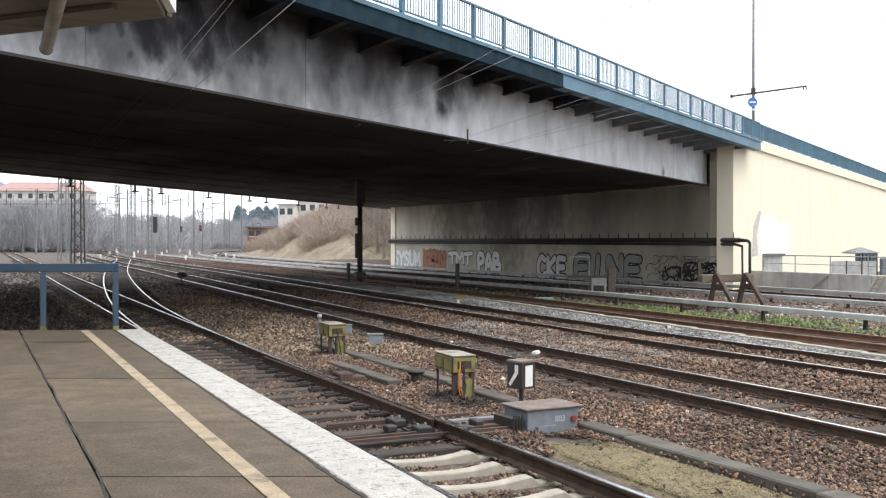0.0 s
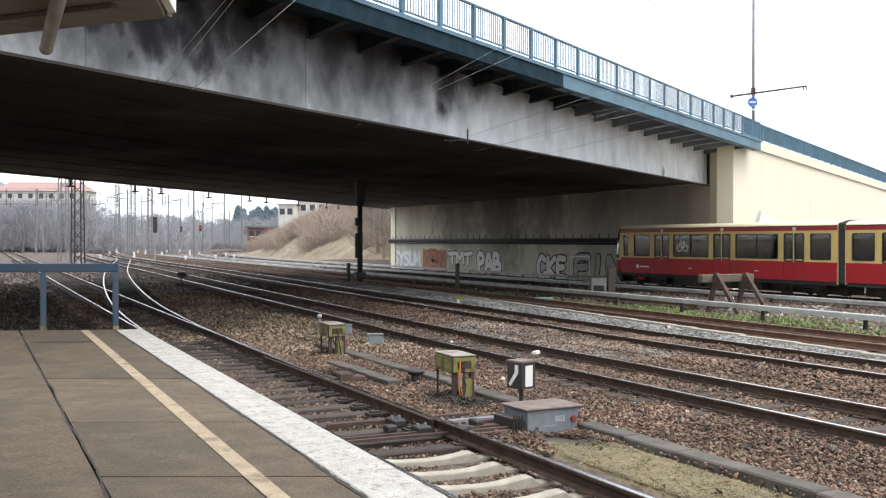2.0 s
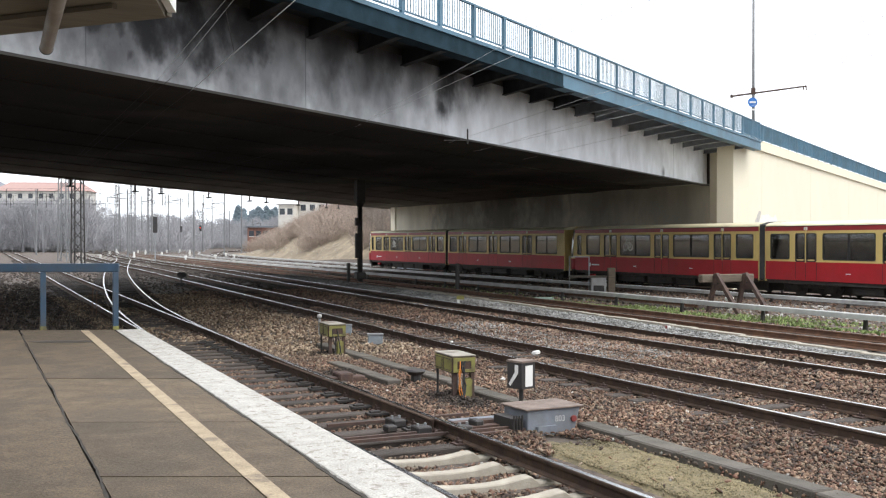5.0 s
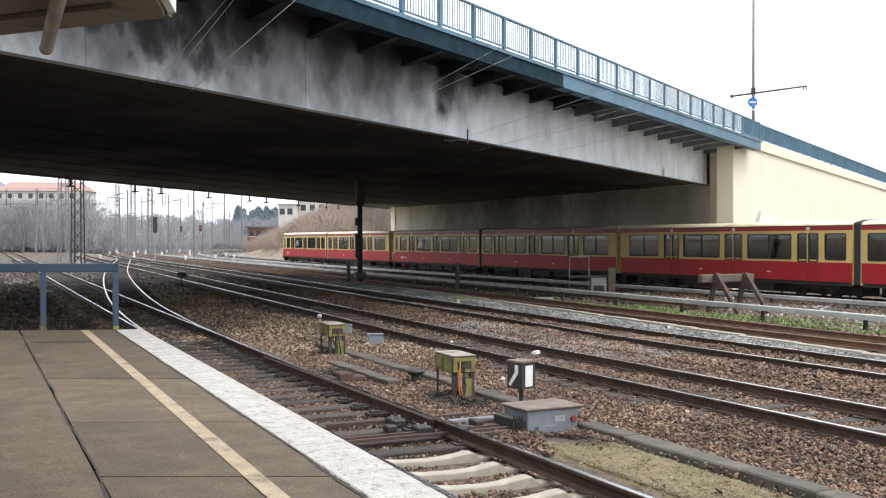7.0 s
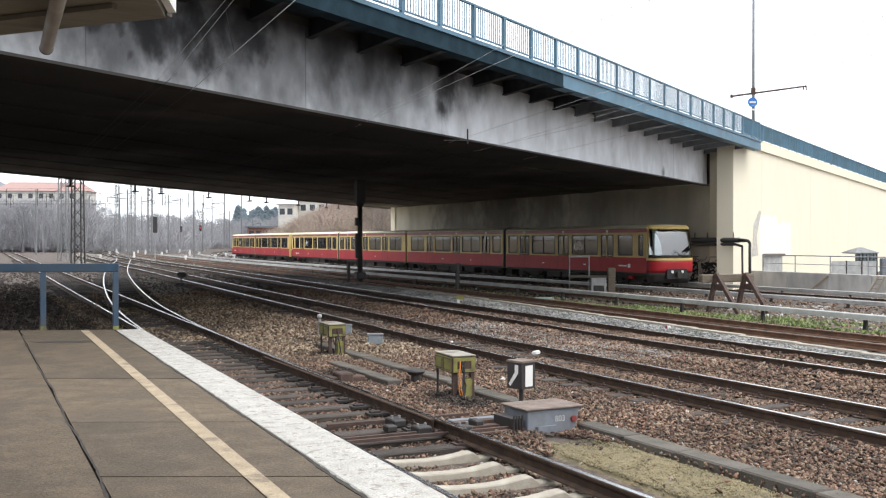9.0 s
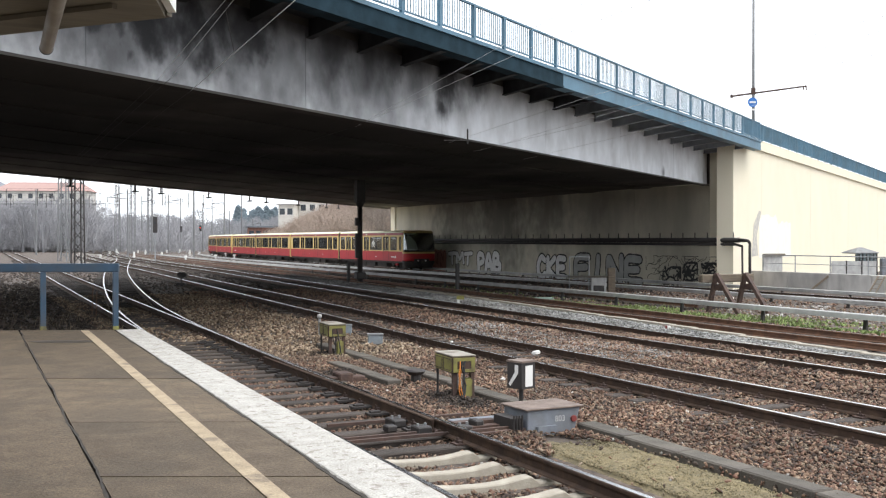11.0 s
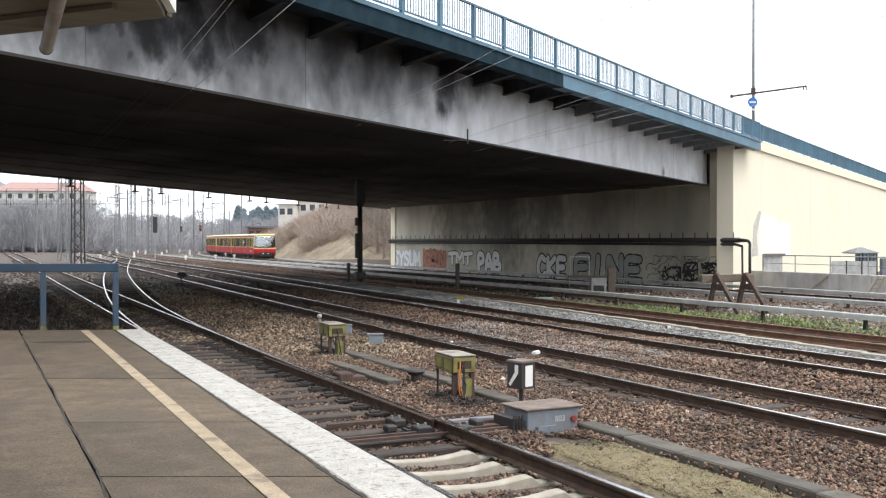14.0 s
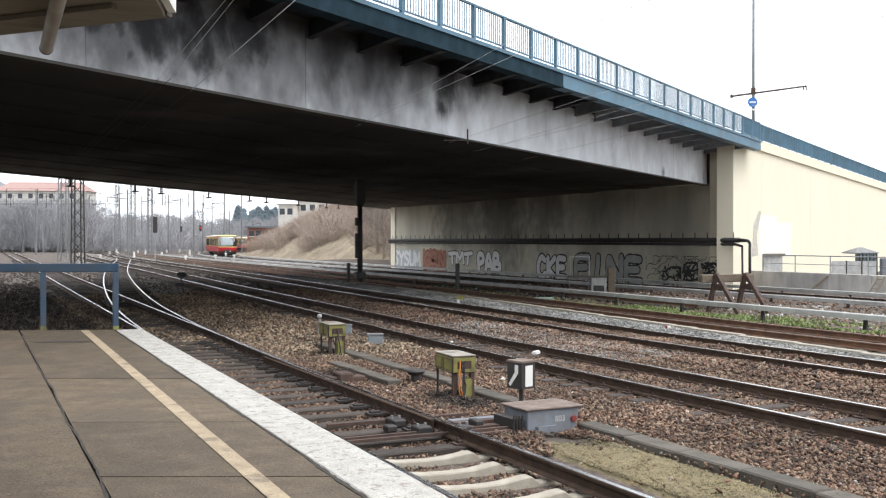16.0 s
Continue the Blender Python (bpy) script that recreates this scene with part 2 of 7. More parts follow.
BLUE_DARK = mat("platform_rail_blue", (0.028, 0.066, 0.115), (0.02, 0.05, 0.09), 0.5, scale=4, bump=0.08,
                c3=(0.06, 0.06, 0.06), scale3=2.5, amount3=0.5)
CREAM = mat("cream_abutment_concrete", (0.80, 0.74, 0.59), (0.785, 0.722, 0.568), 0.85, scale=0.9, bump=0.12, bscale=30,
            c3=(0.68, 0.63, 0.50), scale3=0.25, amount3=0.22, stretch=(1, 1, 0.6), space="World")
CREAM_PALE = mat("fresh_pale_paint", (0.80, 0.79, 0.74), (0.76, 0.74, 0.68), 0.8, scale=2)
GREY_WALL = mat("grey_retaining_concrete", (0.46, 0.445, 0.425), (0.36, 0.345, 0.33), 0.9, scale=1.6, bump=0.3, bscale=30,
                c3=(0.62, 0.60, 0.57), scale3=0.8, amount3=0.6, stretch=(1, 1, 0.5), space="World")
BLACK_STEEL = mat("black_steel", (0.022, 0.02, 0.02), (0.035, 0.03, 0.028), 0.6, scale=5, bump=0.1)
RUST_STEEL = mat("rust_brown_steel", (0.085, 0.05, 0.038), (0.05, 0.032, 0.027), 0.8, scale=6, bump=0.3)
GALV = mat("galvanised_steel", (0.34, 0.35, 0.36), (0.25, 0.26, 0.27), 0.5, metal=0.5, scale=4)
COVER_GREY = mat("conductor_cover_grey", (0.46, 0.46, 0.45), (0.34, 0.34, 0.335), 0.7, scale=3, bump=0.15,
                 c3=(0.18, 0.17, 0.16), scale3=0.5, amount3=0.5, space="World")
PLANK = mat("pale_weathered_plank", (0.36, 0.30, 0.23), (0.27, 0.22, 0.165), 0.9, scale=4, bump=0.3, stretch=(4, 1, 4))
TIMBER = mat("grey_timber", (0.17, 0.135, 0.10), (0.10, 0.08, 0.06), 0.9, scale=4, bump=0.5, stretch=(0.5, 5, 5))
BOX_YELLOW = mat("chipped_yellow_paint", (0.29, 0.275, 0.07), (0.19, 0.18, 0.048), 0.6, scale=5, bump=0.2,
                 c3=(0.06, 0.045, 0.03), scale3=5, amount3=0.85)
BOX_LID = mat("weathered_lid", (0.36, 0.34, 0.30), (0.22, 0.20, 0.165), 0.7, scale=5, c3=(0.10, 0.08, 0.06), scale3=4, amount3=0.7)
BOX_GREY = mat("machine_grey_paint", (0.19, 0.21, 0.24), (0.14, 0.155, 0.18), 0.6, scale=5, bump=0.15,
               c3=(0.08, 0.07, 0.06), scale3=3, amount3=0.5)
LID_BROWN = mat("rusted_lid", (0.20, 0.155, 0.13), (0.13, 0.098, 0.082), 0.8, scale=7, bump=0.3)
WHITE = mat("white_enamel", (0.72, 0.72, 0.70), (0.64, 0.64, 0.62), 0.6, scale=5)
ORANGE = mat("orange_cable", (0.62, 0.22, 0.03), (0.5, 0.17, 0.03), 0.5)
RED_PLASTIC = mat("red_plastic", (0.20, 0.035, 0.03), (0.13, 0.025, 0.024), 0.5)
PALE_BLUE = mat("pale_box_blue", (0.25, 0.285, 0.31), (0.18, 0.21, 0.235), 0.6, scale=5, c3=(0.12, 0.11, 0.10), scale3=4, amount3=0.5)
GRASS = mat("moss_grass", (0.22, 0.29, 0.10), (0.145, 0.19, 0.068), 0.95, scale=10, vary=0.3, space="World")
STRAW = mat("dry_grass", (0.31, 0.25, 0.17), (0.19, 0.152, 0.105), 0.95, scale=1.5, bump=1.0, bscale=9, space="World",
            c3=(0.13, 0.10, 0.07), scale3=0.25, amount3=0.7)
TWIG = mat("bare_twigs", (0.40, 0.325, 0.27), (0.28, 0.225, 0.19), 0.95, scale=2, vary=0.35)
# Far twigs paled to grey-blue: distance haze mixed into the base colour.
TWIG_HAZY = mat("hazy_far_twigs", (0.35, 0.35, 0.365), (0.28, 0.28, 0.295), 0.95, scale=0.3, vary=0.18, space="World")
BARK = mat("grey_bark", (0.29, 0.245, 0.21), (0.19, 0.16, 0.138), 0.95, scale=6, bump=0.5)
# Needles paled and blued the same way, haze included in the colour.
NEEDLES_HAZY = mat("hazy_pine_needles", (0.15, 0.19, 0.215), (0.12, 0.16, 0.185), 0.9, scale=3, vary=0.3)
ROOF_TILE = mat("red_roof_tiles", (0.36, 0.235, 0.21), (0.29, 0.19, 0.17), 0.85, scale=3, bump=0.4)
RENDER_WHITE = mat("house_render", (0.62, 0.60, 0.56), (0.54, 0.52, 0.48), 0.9, scale=0.6)
BRICK = mat("brown_brick", (0.24, 0.12, 0.09), (0.16, 0.085, 0.068), 0.9, scale=2, bump=0.4)
DARK_PANE = mat("dark_house_pane", (0.05, 0.06, 0.07), (0.035, 0.04, 0.05), 0.1)
CANOPY = mat("canopy_sheet", (0.17, 0.152, 0.115), (0.11, 0.097, 0.072), 0.75, scale=1.5, c3=(0.14, 0.12, 0.09), scale3=1.2,
             amount3=0.7, stretch=(1, 6, 1))
TUBE_GREY = mat("dusty_tube_cover", (0.30, 0.27, 0.23), (0.22, 0.195, 0.165), 0.5, scale=4)
TRAIN_RED = mat("train_red", (0.40, 0.016, 0.024), (0.34, 0.014, 0.02), 0.5, spec=0.3, scale=1.2, c3=(0.24, 0.03, 0.03), scale3=0.8, amount3=0.35)
TRAIN_DEEP = mat("train_deep_red", (0.30, 0.022, 0.028), (0.25, 0.02, 0.024), 0.4, scale=1.2)
TRAIN_OCHRE = mat("train_ochre", (0.64, 0.48, 0.17), (0.57, 0.42, 0.15), 0.5, scale=1.2, c3=(0.45, 0.33, 0.13), scale3=0.9, amount3=0.3)
TRAIN_ROOF = mat("train_cream_roof", (0.78, 0.71, 0.49), (0.70, 0.63, 0.43), 0.4, scale=1.5, c3=(0.42, 0.36, 0.24), scale3=0.8, amount3=0.5)
UNDER = mat("train_underframe", (0.03, 0.027, 0.025), (0.05, 0.042, 0.036), 0.85, scale=4, bump=0.2)
BELLOWS = mat("bellows_fabric", (0.055, 0.054, 0.056), (0.038, 0.037, 0.038), 0.9, scale=5)
RUBBER = mat("black_rubber", (0.018, 0.018, 0.018), (0.028, 0.027, 0.026), 0.8, scale=5)
INTERIOR = mat("train_interior", (0.78, 0.78, 0.74), (0.70, 0.70, 0.67), 0.7, scale=2)
SEAT_BLUE = mat("seat_fabric", (0.04, 0.06, 0.16), (0.03, 0.045, 0.12), 0.9, scale=8)
TRAIN_GLASS = pane_mat("train_glass", (0.90, 0.94, 0.91), ior=1.8)
SCREEN_GLASS = pane_mat("windscreen_glass", (0.82, 0.90, 0.93), ior=2.9)
CLEAR_GLASS = pane_mat("clear_glass", (0.34, 0.40, 0.46))
MAST_GREY = mat("mast_grey_paint", (0.21, 0.215, 0.22), (0.15, 0.153, 0.158), 0.7, scale=2)
WIRE_GREY = mat("bright_drawn_wire", (0.62, 0.62, 0.62), (0.5, 0.5, 0.5), 0.45, metal=0.4, scale=4)
SIGN_BLUE = mat("sign_blue", (0.03, 0.16, 0.48), (0.025, 0.14, 0.42), 0.4)
SPRAY_WHITE = mat("silver_spray", (0.78, 0.78, 0.77), (0.66, 0.66, 0.65), 0.7, scale=4)
SPRAY_BLACK = mat("black_spray", (0.02, 0.02, 0.02), (0.03, 0.03, 0.03), 0.8)
GREY_FILL = mat("dull_grey_spray", (0.40, 0.40, 0.39), (0.32, 0.32, 0.31), 0.8, scale=2)
SPRAY_GREY = mat("grey_spray", (0.42, 0.40, 0.38), (0.58, 0.55, 0.48), 0.8, scale=5)
SPRAY_RED = mat("dark_red_spray", (0.24, 0.07, 0.055), (0.18, 0.05, 0.04), 0.8, scale=3)
SPRAY_PINK = mat("salmon_spray", (0.42, 0.20, 0.14), (0.34, 0.16, 0.11), 0.8, scale=3)
SPRAY_BLUE = mat("pale_spray", (0.45, 0.50, 0.54), (0.36, 0.41, 0.46), 0.8, scale=3)
LED = glow_mat("destination_led", (0.8, 0.78, 0.3), 0.5)
SIGNAL_RED = glow_mat("signal_red_lamp", (1.0, 0.04, 0.02), 1.2)


# ---- building helpers ----
def box(bm, x0, x1, y0, y1, z0, z1, m=None):
    v = [bm.verts.new((x, y, z)) for z in (z0, z1) for y in (y0, y1) for x in (x0, x1)]
    if m is not None:
        for w in v:
            w.co = m @ w.co
    for f in ((0, 2, 3, 1), (4, 5, 7, 6), (0, 1, 5, 4), (1, 3, 7, 5), (3, 2, 6, 7), (2, 0, 4, 6)):
        bm.faces.new([v[i] for i in f])
    return v


def prism(bm, poly, z0, z1):
    """A polygon in plan (counter-clockwise), z0 and z1 numbers or one for each corner."""
    k = len(poly)
    lo = z0 if isinstance(z0, (list, tuple)) else [z0] * k
    hi = z1 if isinstance(z1, (list, tuple)) else [z1] * k
    a = [bm.verts.new((p[0], p[1], z)) for p, z in zip(poly, lo)]
    b = [bm.verts.new((p[0], p[1], z)) for p, z in zip(poly, hi)]
    bm.faces.new(a[::-1])
    bm.faces.new(b)
    for i in range(k):
        j = (i + 1) % k
        bm.faces.new((a[i], a[j], b[j], b[i]))


def rod(bm, p, q, r0, r1=None, sides=8):
    """A round bar from p to q."""
    p, q = Vector(p), Vector(q)
    r1 = r0 if r1 is None else r1
    d = (q - p).normalized()
    u = d.orthogonal().normalized()
    w = d.cross(u)
    rings = []
    for c, r in ((p, r0), (q, r1)):
        rings.append([bm.verts.new(c + r * (math.cos(2 * math.pi * i / sides) * u + math.sin(2 * math.pi * i / sides) * w))
                      for i in range(sides)])
    for i in range(sides):
        j = (i + 1) % sides
        bm.faces.new((rings[0][i], rings[0][j], rings[1][j], rings[1][i]))
    bm.faces.new(rings[0][::-1])
    bm.faces.new(rings[1])


def bar(bm, p, q, w, h, up=(0, 0, 1)):
    """A square bar from p to q, w wide and h high."""
    p, q = Vector(p), Vector(q)
    d = (q - p).normalized()
    s = d.cross(Vector(up)).normalized()
    t = s.cross(d)
    a = [bm.verts.new(c + sx * s * w / 2 + sz * t * h / 2) for c in (p, q) for sx, sz in ((-1, -1), (1, -1), (1, 1), (-1, 1))]
    for f in ((0, 3, 2, 1), (4, 5, 6, 7), (0, 1, 5, 4), (1, 2, 6, 5), (2, 3, 7, 6), (3, 0, 4, 7)):
        bm.faces.new([a[i] for i in f])


def sweep(bm, path, prof, closed=True):
    """A profile (side, height) drawn along a path of (x, y, z)."""
    rings = []
    for i, p in enumerate(path):
        a, b = Vector(path[max(i - 1, 0)]), Vector(path[min(i + 1, len(path) - 1)])
        d = (b - a)
        d.z = 0
        d.normalize()
        s = Vector((d.y, -d.x, 0))
        rings.append([bm.verts.new(Vector(p) + u * s + Vector((0, 0, h))) for u, h in prof])
    k = len(prof)
    for r0, r1 in zip(rings, rings[1:]):
        for i in range(k if closed else k - 1):
            j = (i + 1) % k
            bm.faces.new((r0[i], r1[i], r1[j], r0[j]))
    if closed:
        bm.faces.new(rings[0])
        bm.faces.new(rings[-1][::-1])


def tube(bm, pts, r, sides=6):
    """A bent round tube through points."""
    rings = []
    for i, p in enumerate(pts):
        d = (Vector(pts[min(i + 1, len(pts) - 1)]) - Vector(pts[max(i - 1, 0)])).normalized()
        u = (Vector((0.31, 0.95, 0.1)) - d * d.dot(Vector((0.31, 0.95, 0.1)))).normalized()
        w = d.cross(u)
        rings.append([bm.verts.new(Vector(p) + r * (math.cos(2 * math.pi * k / sides) * u + math.sin(2 * math.pi * k / sides) * w)) for k in range(sides)])
    for a, c in zip(rings, rings[1:]):
        for k in range(sides):
            j = (k + 1) % sides
            bm.faces.new((a[k], a[j], c[j], c[k]))
    bm.faces.new(rings[0][::-1])
    bm.faces.new(rings[-1])


def bevel(bm, w=0.01, seg=1):
    bmesh.ops.bevel(bm, geom=list(bm.edges), offset=w, segments=seg, affect="EDGES", clamp_overlap=True)


def solid(b, t=0.04):
    """Gives a skin its thickness."""
    bmesh.ops.recalc_face_normals(b, faces=b.faces)
    bmesh.ops.solidify(b, geom=list(b.faces), thickness=t)


def mesh_of(name, bm, material, smooth=False):
    bmesh.ops.recalc_face_normals(bm, faces=bm.faces)
    me = bpy.data.meshes.new(name)
    bm.to_mesh(me)
    bm.free()
    for m in material if isinstance(material, (list, tuple)) else [material]:
        me.materials.append(m)
    if smooth:
        me.polygons.foreach_set("use_smooth", [True] * len(me.polygons))
    return me


def part(name, bm, material, parent=None, label="", m=None, smooth=False):
    ob = new(name, mesh_of(name, bm, material, smooth))
    if parent:
        ob.parent = parent
    if m is not None:
        ob.matrix_basis = m
    if label:
        ob["label"] = label
    return ob


def piece(name, me, parent, m):
    ob = new(name, me)
    ob.parent = parent
    ob.matrix_basis = m
    return ob


def thing(name, label, category, m=None, group="", kind=""):
    ob = new(name)
    ob.empty_display_size = 0.2
    if m is not None:
        ob.matrix_basis = m
    return tagged(ob, label, category, group, kind)


def raw_mesh(name, verts, faces, material):
    me = bpy.data.meshes.new(name)
    me.from_pydata(verts, [], faces)
    me.materials.append(material)
    me.update()
    return me


def BM():
    return bmesh.new()


# ---- plan of the tracks: centre lines x(y), top of rail z ----
SB_Z = -0.5


def sb_x(y):
    """The suburban line: straight, then bending to the right."""
    return 37.7 + 4.59e-6 * max(0.0, y - 80) ** 3


def drift(y):
    """The main lines lead slightly to the right beyond the platform's end."""
    return 0.05 * min(max(0.0, y - 20), 56) + 0.03 * max(0.0, y - 76) + 3.0e-6 * max(0.0, y - 90) ** 3


def turnout_x(y):
    """The diverging line: its slope against the straight track changes evenly between these places."""
    x = 4.6
    for (a, p), (c, q) in zip(TURNOUT, TURNOUT[1:]):
        e = min(max(y, a), c) - a
        x += p * e + 0.5 * (q - p) * e * e / (c - a)
    return x


TURNOUT = ((14, 0.0), (42, 0.106), (90, 0.155), (115, 0.155), (150, 0.10), (400, 0.10))


def t1(y): return 4.6 + 0.02 * max(0.0, y - 15)
def t1b(y): return turnout_x(y)
def t2(y): return 10.25 + drift(y)
def t3(y): return 14.66 + drift(y)
def t4(y): return 18.9 + drift(y)
def stub(y): return 28.1 + 0.5 * drift(y)


def ground_z(x, y):
    z = -0.24
    k = min(1.0, max(0.0, (x - 21.0) / 4.0))
    z -= 0.46 * k * k * (3 - 2 * k)
    if y > 90:                               # embankment beyond the bridge
        foot = 43.2 + 4.59e-6 * max(0.0, y - 80) ** 3
        rise = min(1.0, max(0.0, (x - foot) / 13.0))
        along = min(1.0, max(0.0, (y - 98) / 4.0)) * min(1.0, max(0.0, (225 - y) / 60.0))
        z += 7.2 * rise ** 0.8 * along
    if x < -25 and y > 150:                  # low bank far to the west
        z += 3.0 * min(1.0, (-25 - x) / 60.0) * min(1.0, (y - 150) / 60)
    return z


# ---- ground ----
def build_ground():
    xs = [-3000, -900, -300, -120, -60, -30, -10, 0, 3, 6, 9, 12, 15, 18, 21, 22, 23, 24, 25, 28, 32, 36, 40, 42, 43] + \
         [44 + i for i in range(0, 40, 2)] + [90, 110, 150, 220, 400, 900, 3000]
    ys = [-3000, -600, -150, -40, -15] + list(range(0, 90, 6)) + list(range(90, 290, 5)) + [320, 400, 600, 1000, 3000]
    vs = [(x, y, ground_z(x, y)) for y in ys for x in xs]
    k = len(xs)
    fs = [(j * k + i, j * k + i + 1, (j + 1) * k + i + 1, (j + 1) * k + i) for j in range(len(ys) - 1) for i in range(k - 1)]
    me = raw_mesh("ground", vs, fs, GROUND)
    me.materials.append(STRAW)
    for p in me.polygons:
        if p.center.z > 0.3 or (p.center.x > 43.5 and 98 < p.center.y < 225 and p.center.z > -0.66):
            p.material_index = 1
    tagged(new("ground", me), "brown ballast and cinder ground of the railway yard", "ground", kind="structure")


build_ground()


# ---- tracks ----
RAIL_PROF = [(-0.068, -0.155), (0.068, -0.155), (0.062, -0.14), (0.012, -0.125), (0.011, -0.045), (0.034, -0.034), (0.036, -0.008), (0.028, -0.001),
             (-0.028, -0.001), (-0.036, -0.008), (-0.034, -0.034), (-0.011, -0.045), (-0.012, -0.125), (-0.062, -0.14)]
HEAD_PROF = [(-0.029, -0.004), (0.029, -0.004), (0.028, 0.003), (-0.028, 0.003)]


def rail_line(parent, fx, side, y0, y1, z, step=3.0, side_mat=RAIL_SIDE, top_mat=RAIL_TOP, label=""):
    n = max(2, int((y1 - y0) / step))
    path = []
    for i in range(n + 1):
        y = y0 + (y1 - y0) * i / n
        path.append((fx(y) + side, y, z))
    b = BM()
    sweep(b, path, RAIL_PROF)
    rail = part("rail", b, side_mat, parent, label)
    b = BM()
    sweep(b, path, HEAD_PROF)
    part("rail_head", b, top_mat, rail)


def sleeper_mesh(w=0.25, l=2.5, h=0.16):
    b = BM()
    box(b, -l / 2, l / 2, -w / 2, w / 2, -h, 0)
    bevel(b, 0.015)
    return mesh_of("sleeper", b, SLEEPER)


SL_MESH = sleeper_mesh()


def chair_mesh():
    """Base plate with clips under a rail."""
    b = BM()
    box(b, -0.17, 0.17, -0.08, 0.08, 0, 0.018)
    for s in (-1, 1):
        box(b, s * 0.10 - 0.025, s * 0.10 + 0.025, -0.05, 0.05, 0.018, 0.05)
        rod(b, (s * 0.115, 0, 0.05), (s * 0.115, 0, 0.085), 0.016, sides=6)
    return mesh_of("base_plate", b, RUST_STEEL)


CHAIR_MESH = chair_mesh()


def track(fx, y0, y1, z, label, near=(0, 0), pitch=0.63, side_mat=RAIL_SIDE, top_mat=RAIL_TOP, skip=None, plates=False):
    t = thing("railway_track", label, "track", group="tracks of the yard", kind="structure")
    for s in (-0.7535, 0.7535):
        rail_line(t, fx, s, y0, y1, z, side_mat=side_mat, top_mat=top_mat)
    zs = z - 0.165
    y, rest = y0 + 0.3, BM()
    rng = random.Random(int(y0 * 10 + fx(0) * 7))
    while y < y1:
        turn = math.degrees(math.atan2(fx(y + 0.5) - fx(y - 0.5), 1.0))
        m = pose(fx(y) + rng.uniform(-0.04, 0.04), y, zs + rng.uniform(-0.012, 0.004), rng.uniform(-0.5, 0.5), 0, -turn + rng.uniform(-0.8, 0.8))
        if not (skip and skip[0] < y < skip[1]):
            if near[0] < y < near[1]:
                piece("sleeper", SL_MESH, t, m)
                if plates:
                    for s in (-0.7535, 0.7535):
                        piece("base_plate", CHAIR_MESH, t, pose(fx(y) + s, y, zs + 0.001, 0, 0, -turn))
            elif y < 130:
                box(rest, -1.25, 1.25, -0.125, 0.125, -0.16, 0, m)
        y += pitch + rng.uniform(-0.02, 0.02)
    if rest.verts:
        far = part("sleepers_far", rest, SLEEPER, t)
        far["kind"] = "stuff"
    else:
        rest.free()
    return t


track(t1, -8, 230, 0.0, "platform track with rusty rails on dark wooden sleepers", near=(10.0, 40), skip=(-8, 10.45), plates=True)
track(t1b, 15, 200, -0.004, "diverging track with shiny rails curving away under the bridge", near=(15, 15), skip=(14, 24))
track(t2, -10, 240, 0.0, "main-line track with worn rails on dark wooden sleepers", near=(2, 40), plates=True)
track(t3, -10, 240, -0.02, "main-line track with dull brown rails", near=(5, 45), side_mat=RAIL_SIDE)
track(t4, -10, 220, -0.05, "little-used track with orange-rusted rails", near=(8, 45), side_mat=RAIL_RUST, top_mat=RAIL_DULL)
track(stub, 33.5, 200, -0.42, "dead-end siding track behind the buffer stop", near=(33, 33), side_mat=RAIL_RUST, top_mat=RAIL_DULL)
track(sb_x, -40, 420, SB_Z, "suburban electric line with grey conductor rail", near=(0, 0))
for off, lab in ((-6.0, "western yard track with bright rails"), (-10.5, "western yard track, far side")):
    track(lambda y, o=off: 4.6 + o + 0.4 * drift(y), 34, 240, -0.02, lab, near=(34, 34))


# ---- platform ----
def px(x, y):
    """The platform leans a little to the tracks."""
    return x + (0.010 if x < 1.5 else 0.0178) * (y - 7)


def plat_end(x): return 19.45 + (2.9 - x) * 0.42


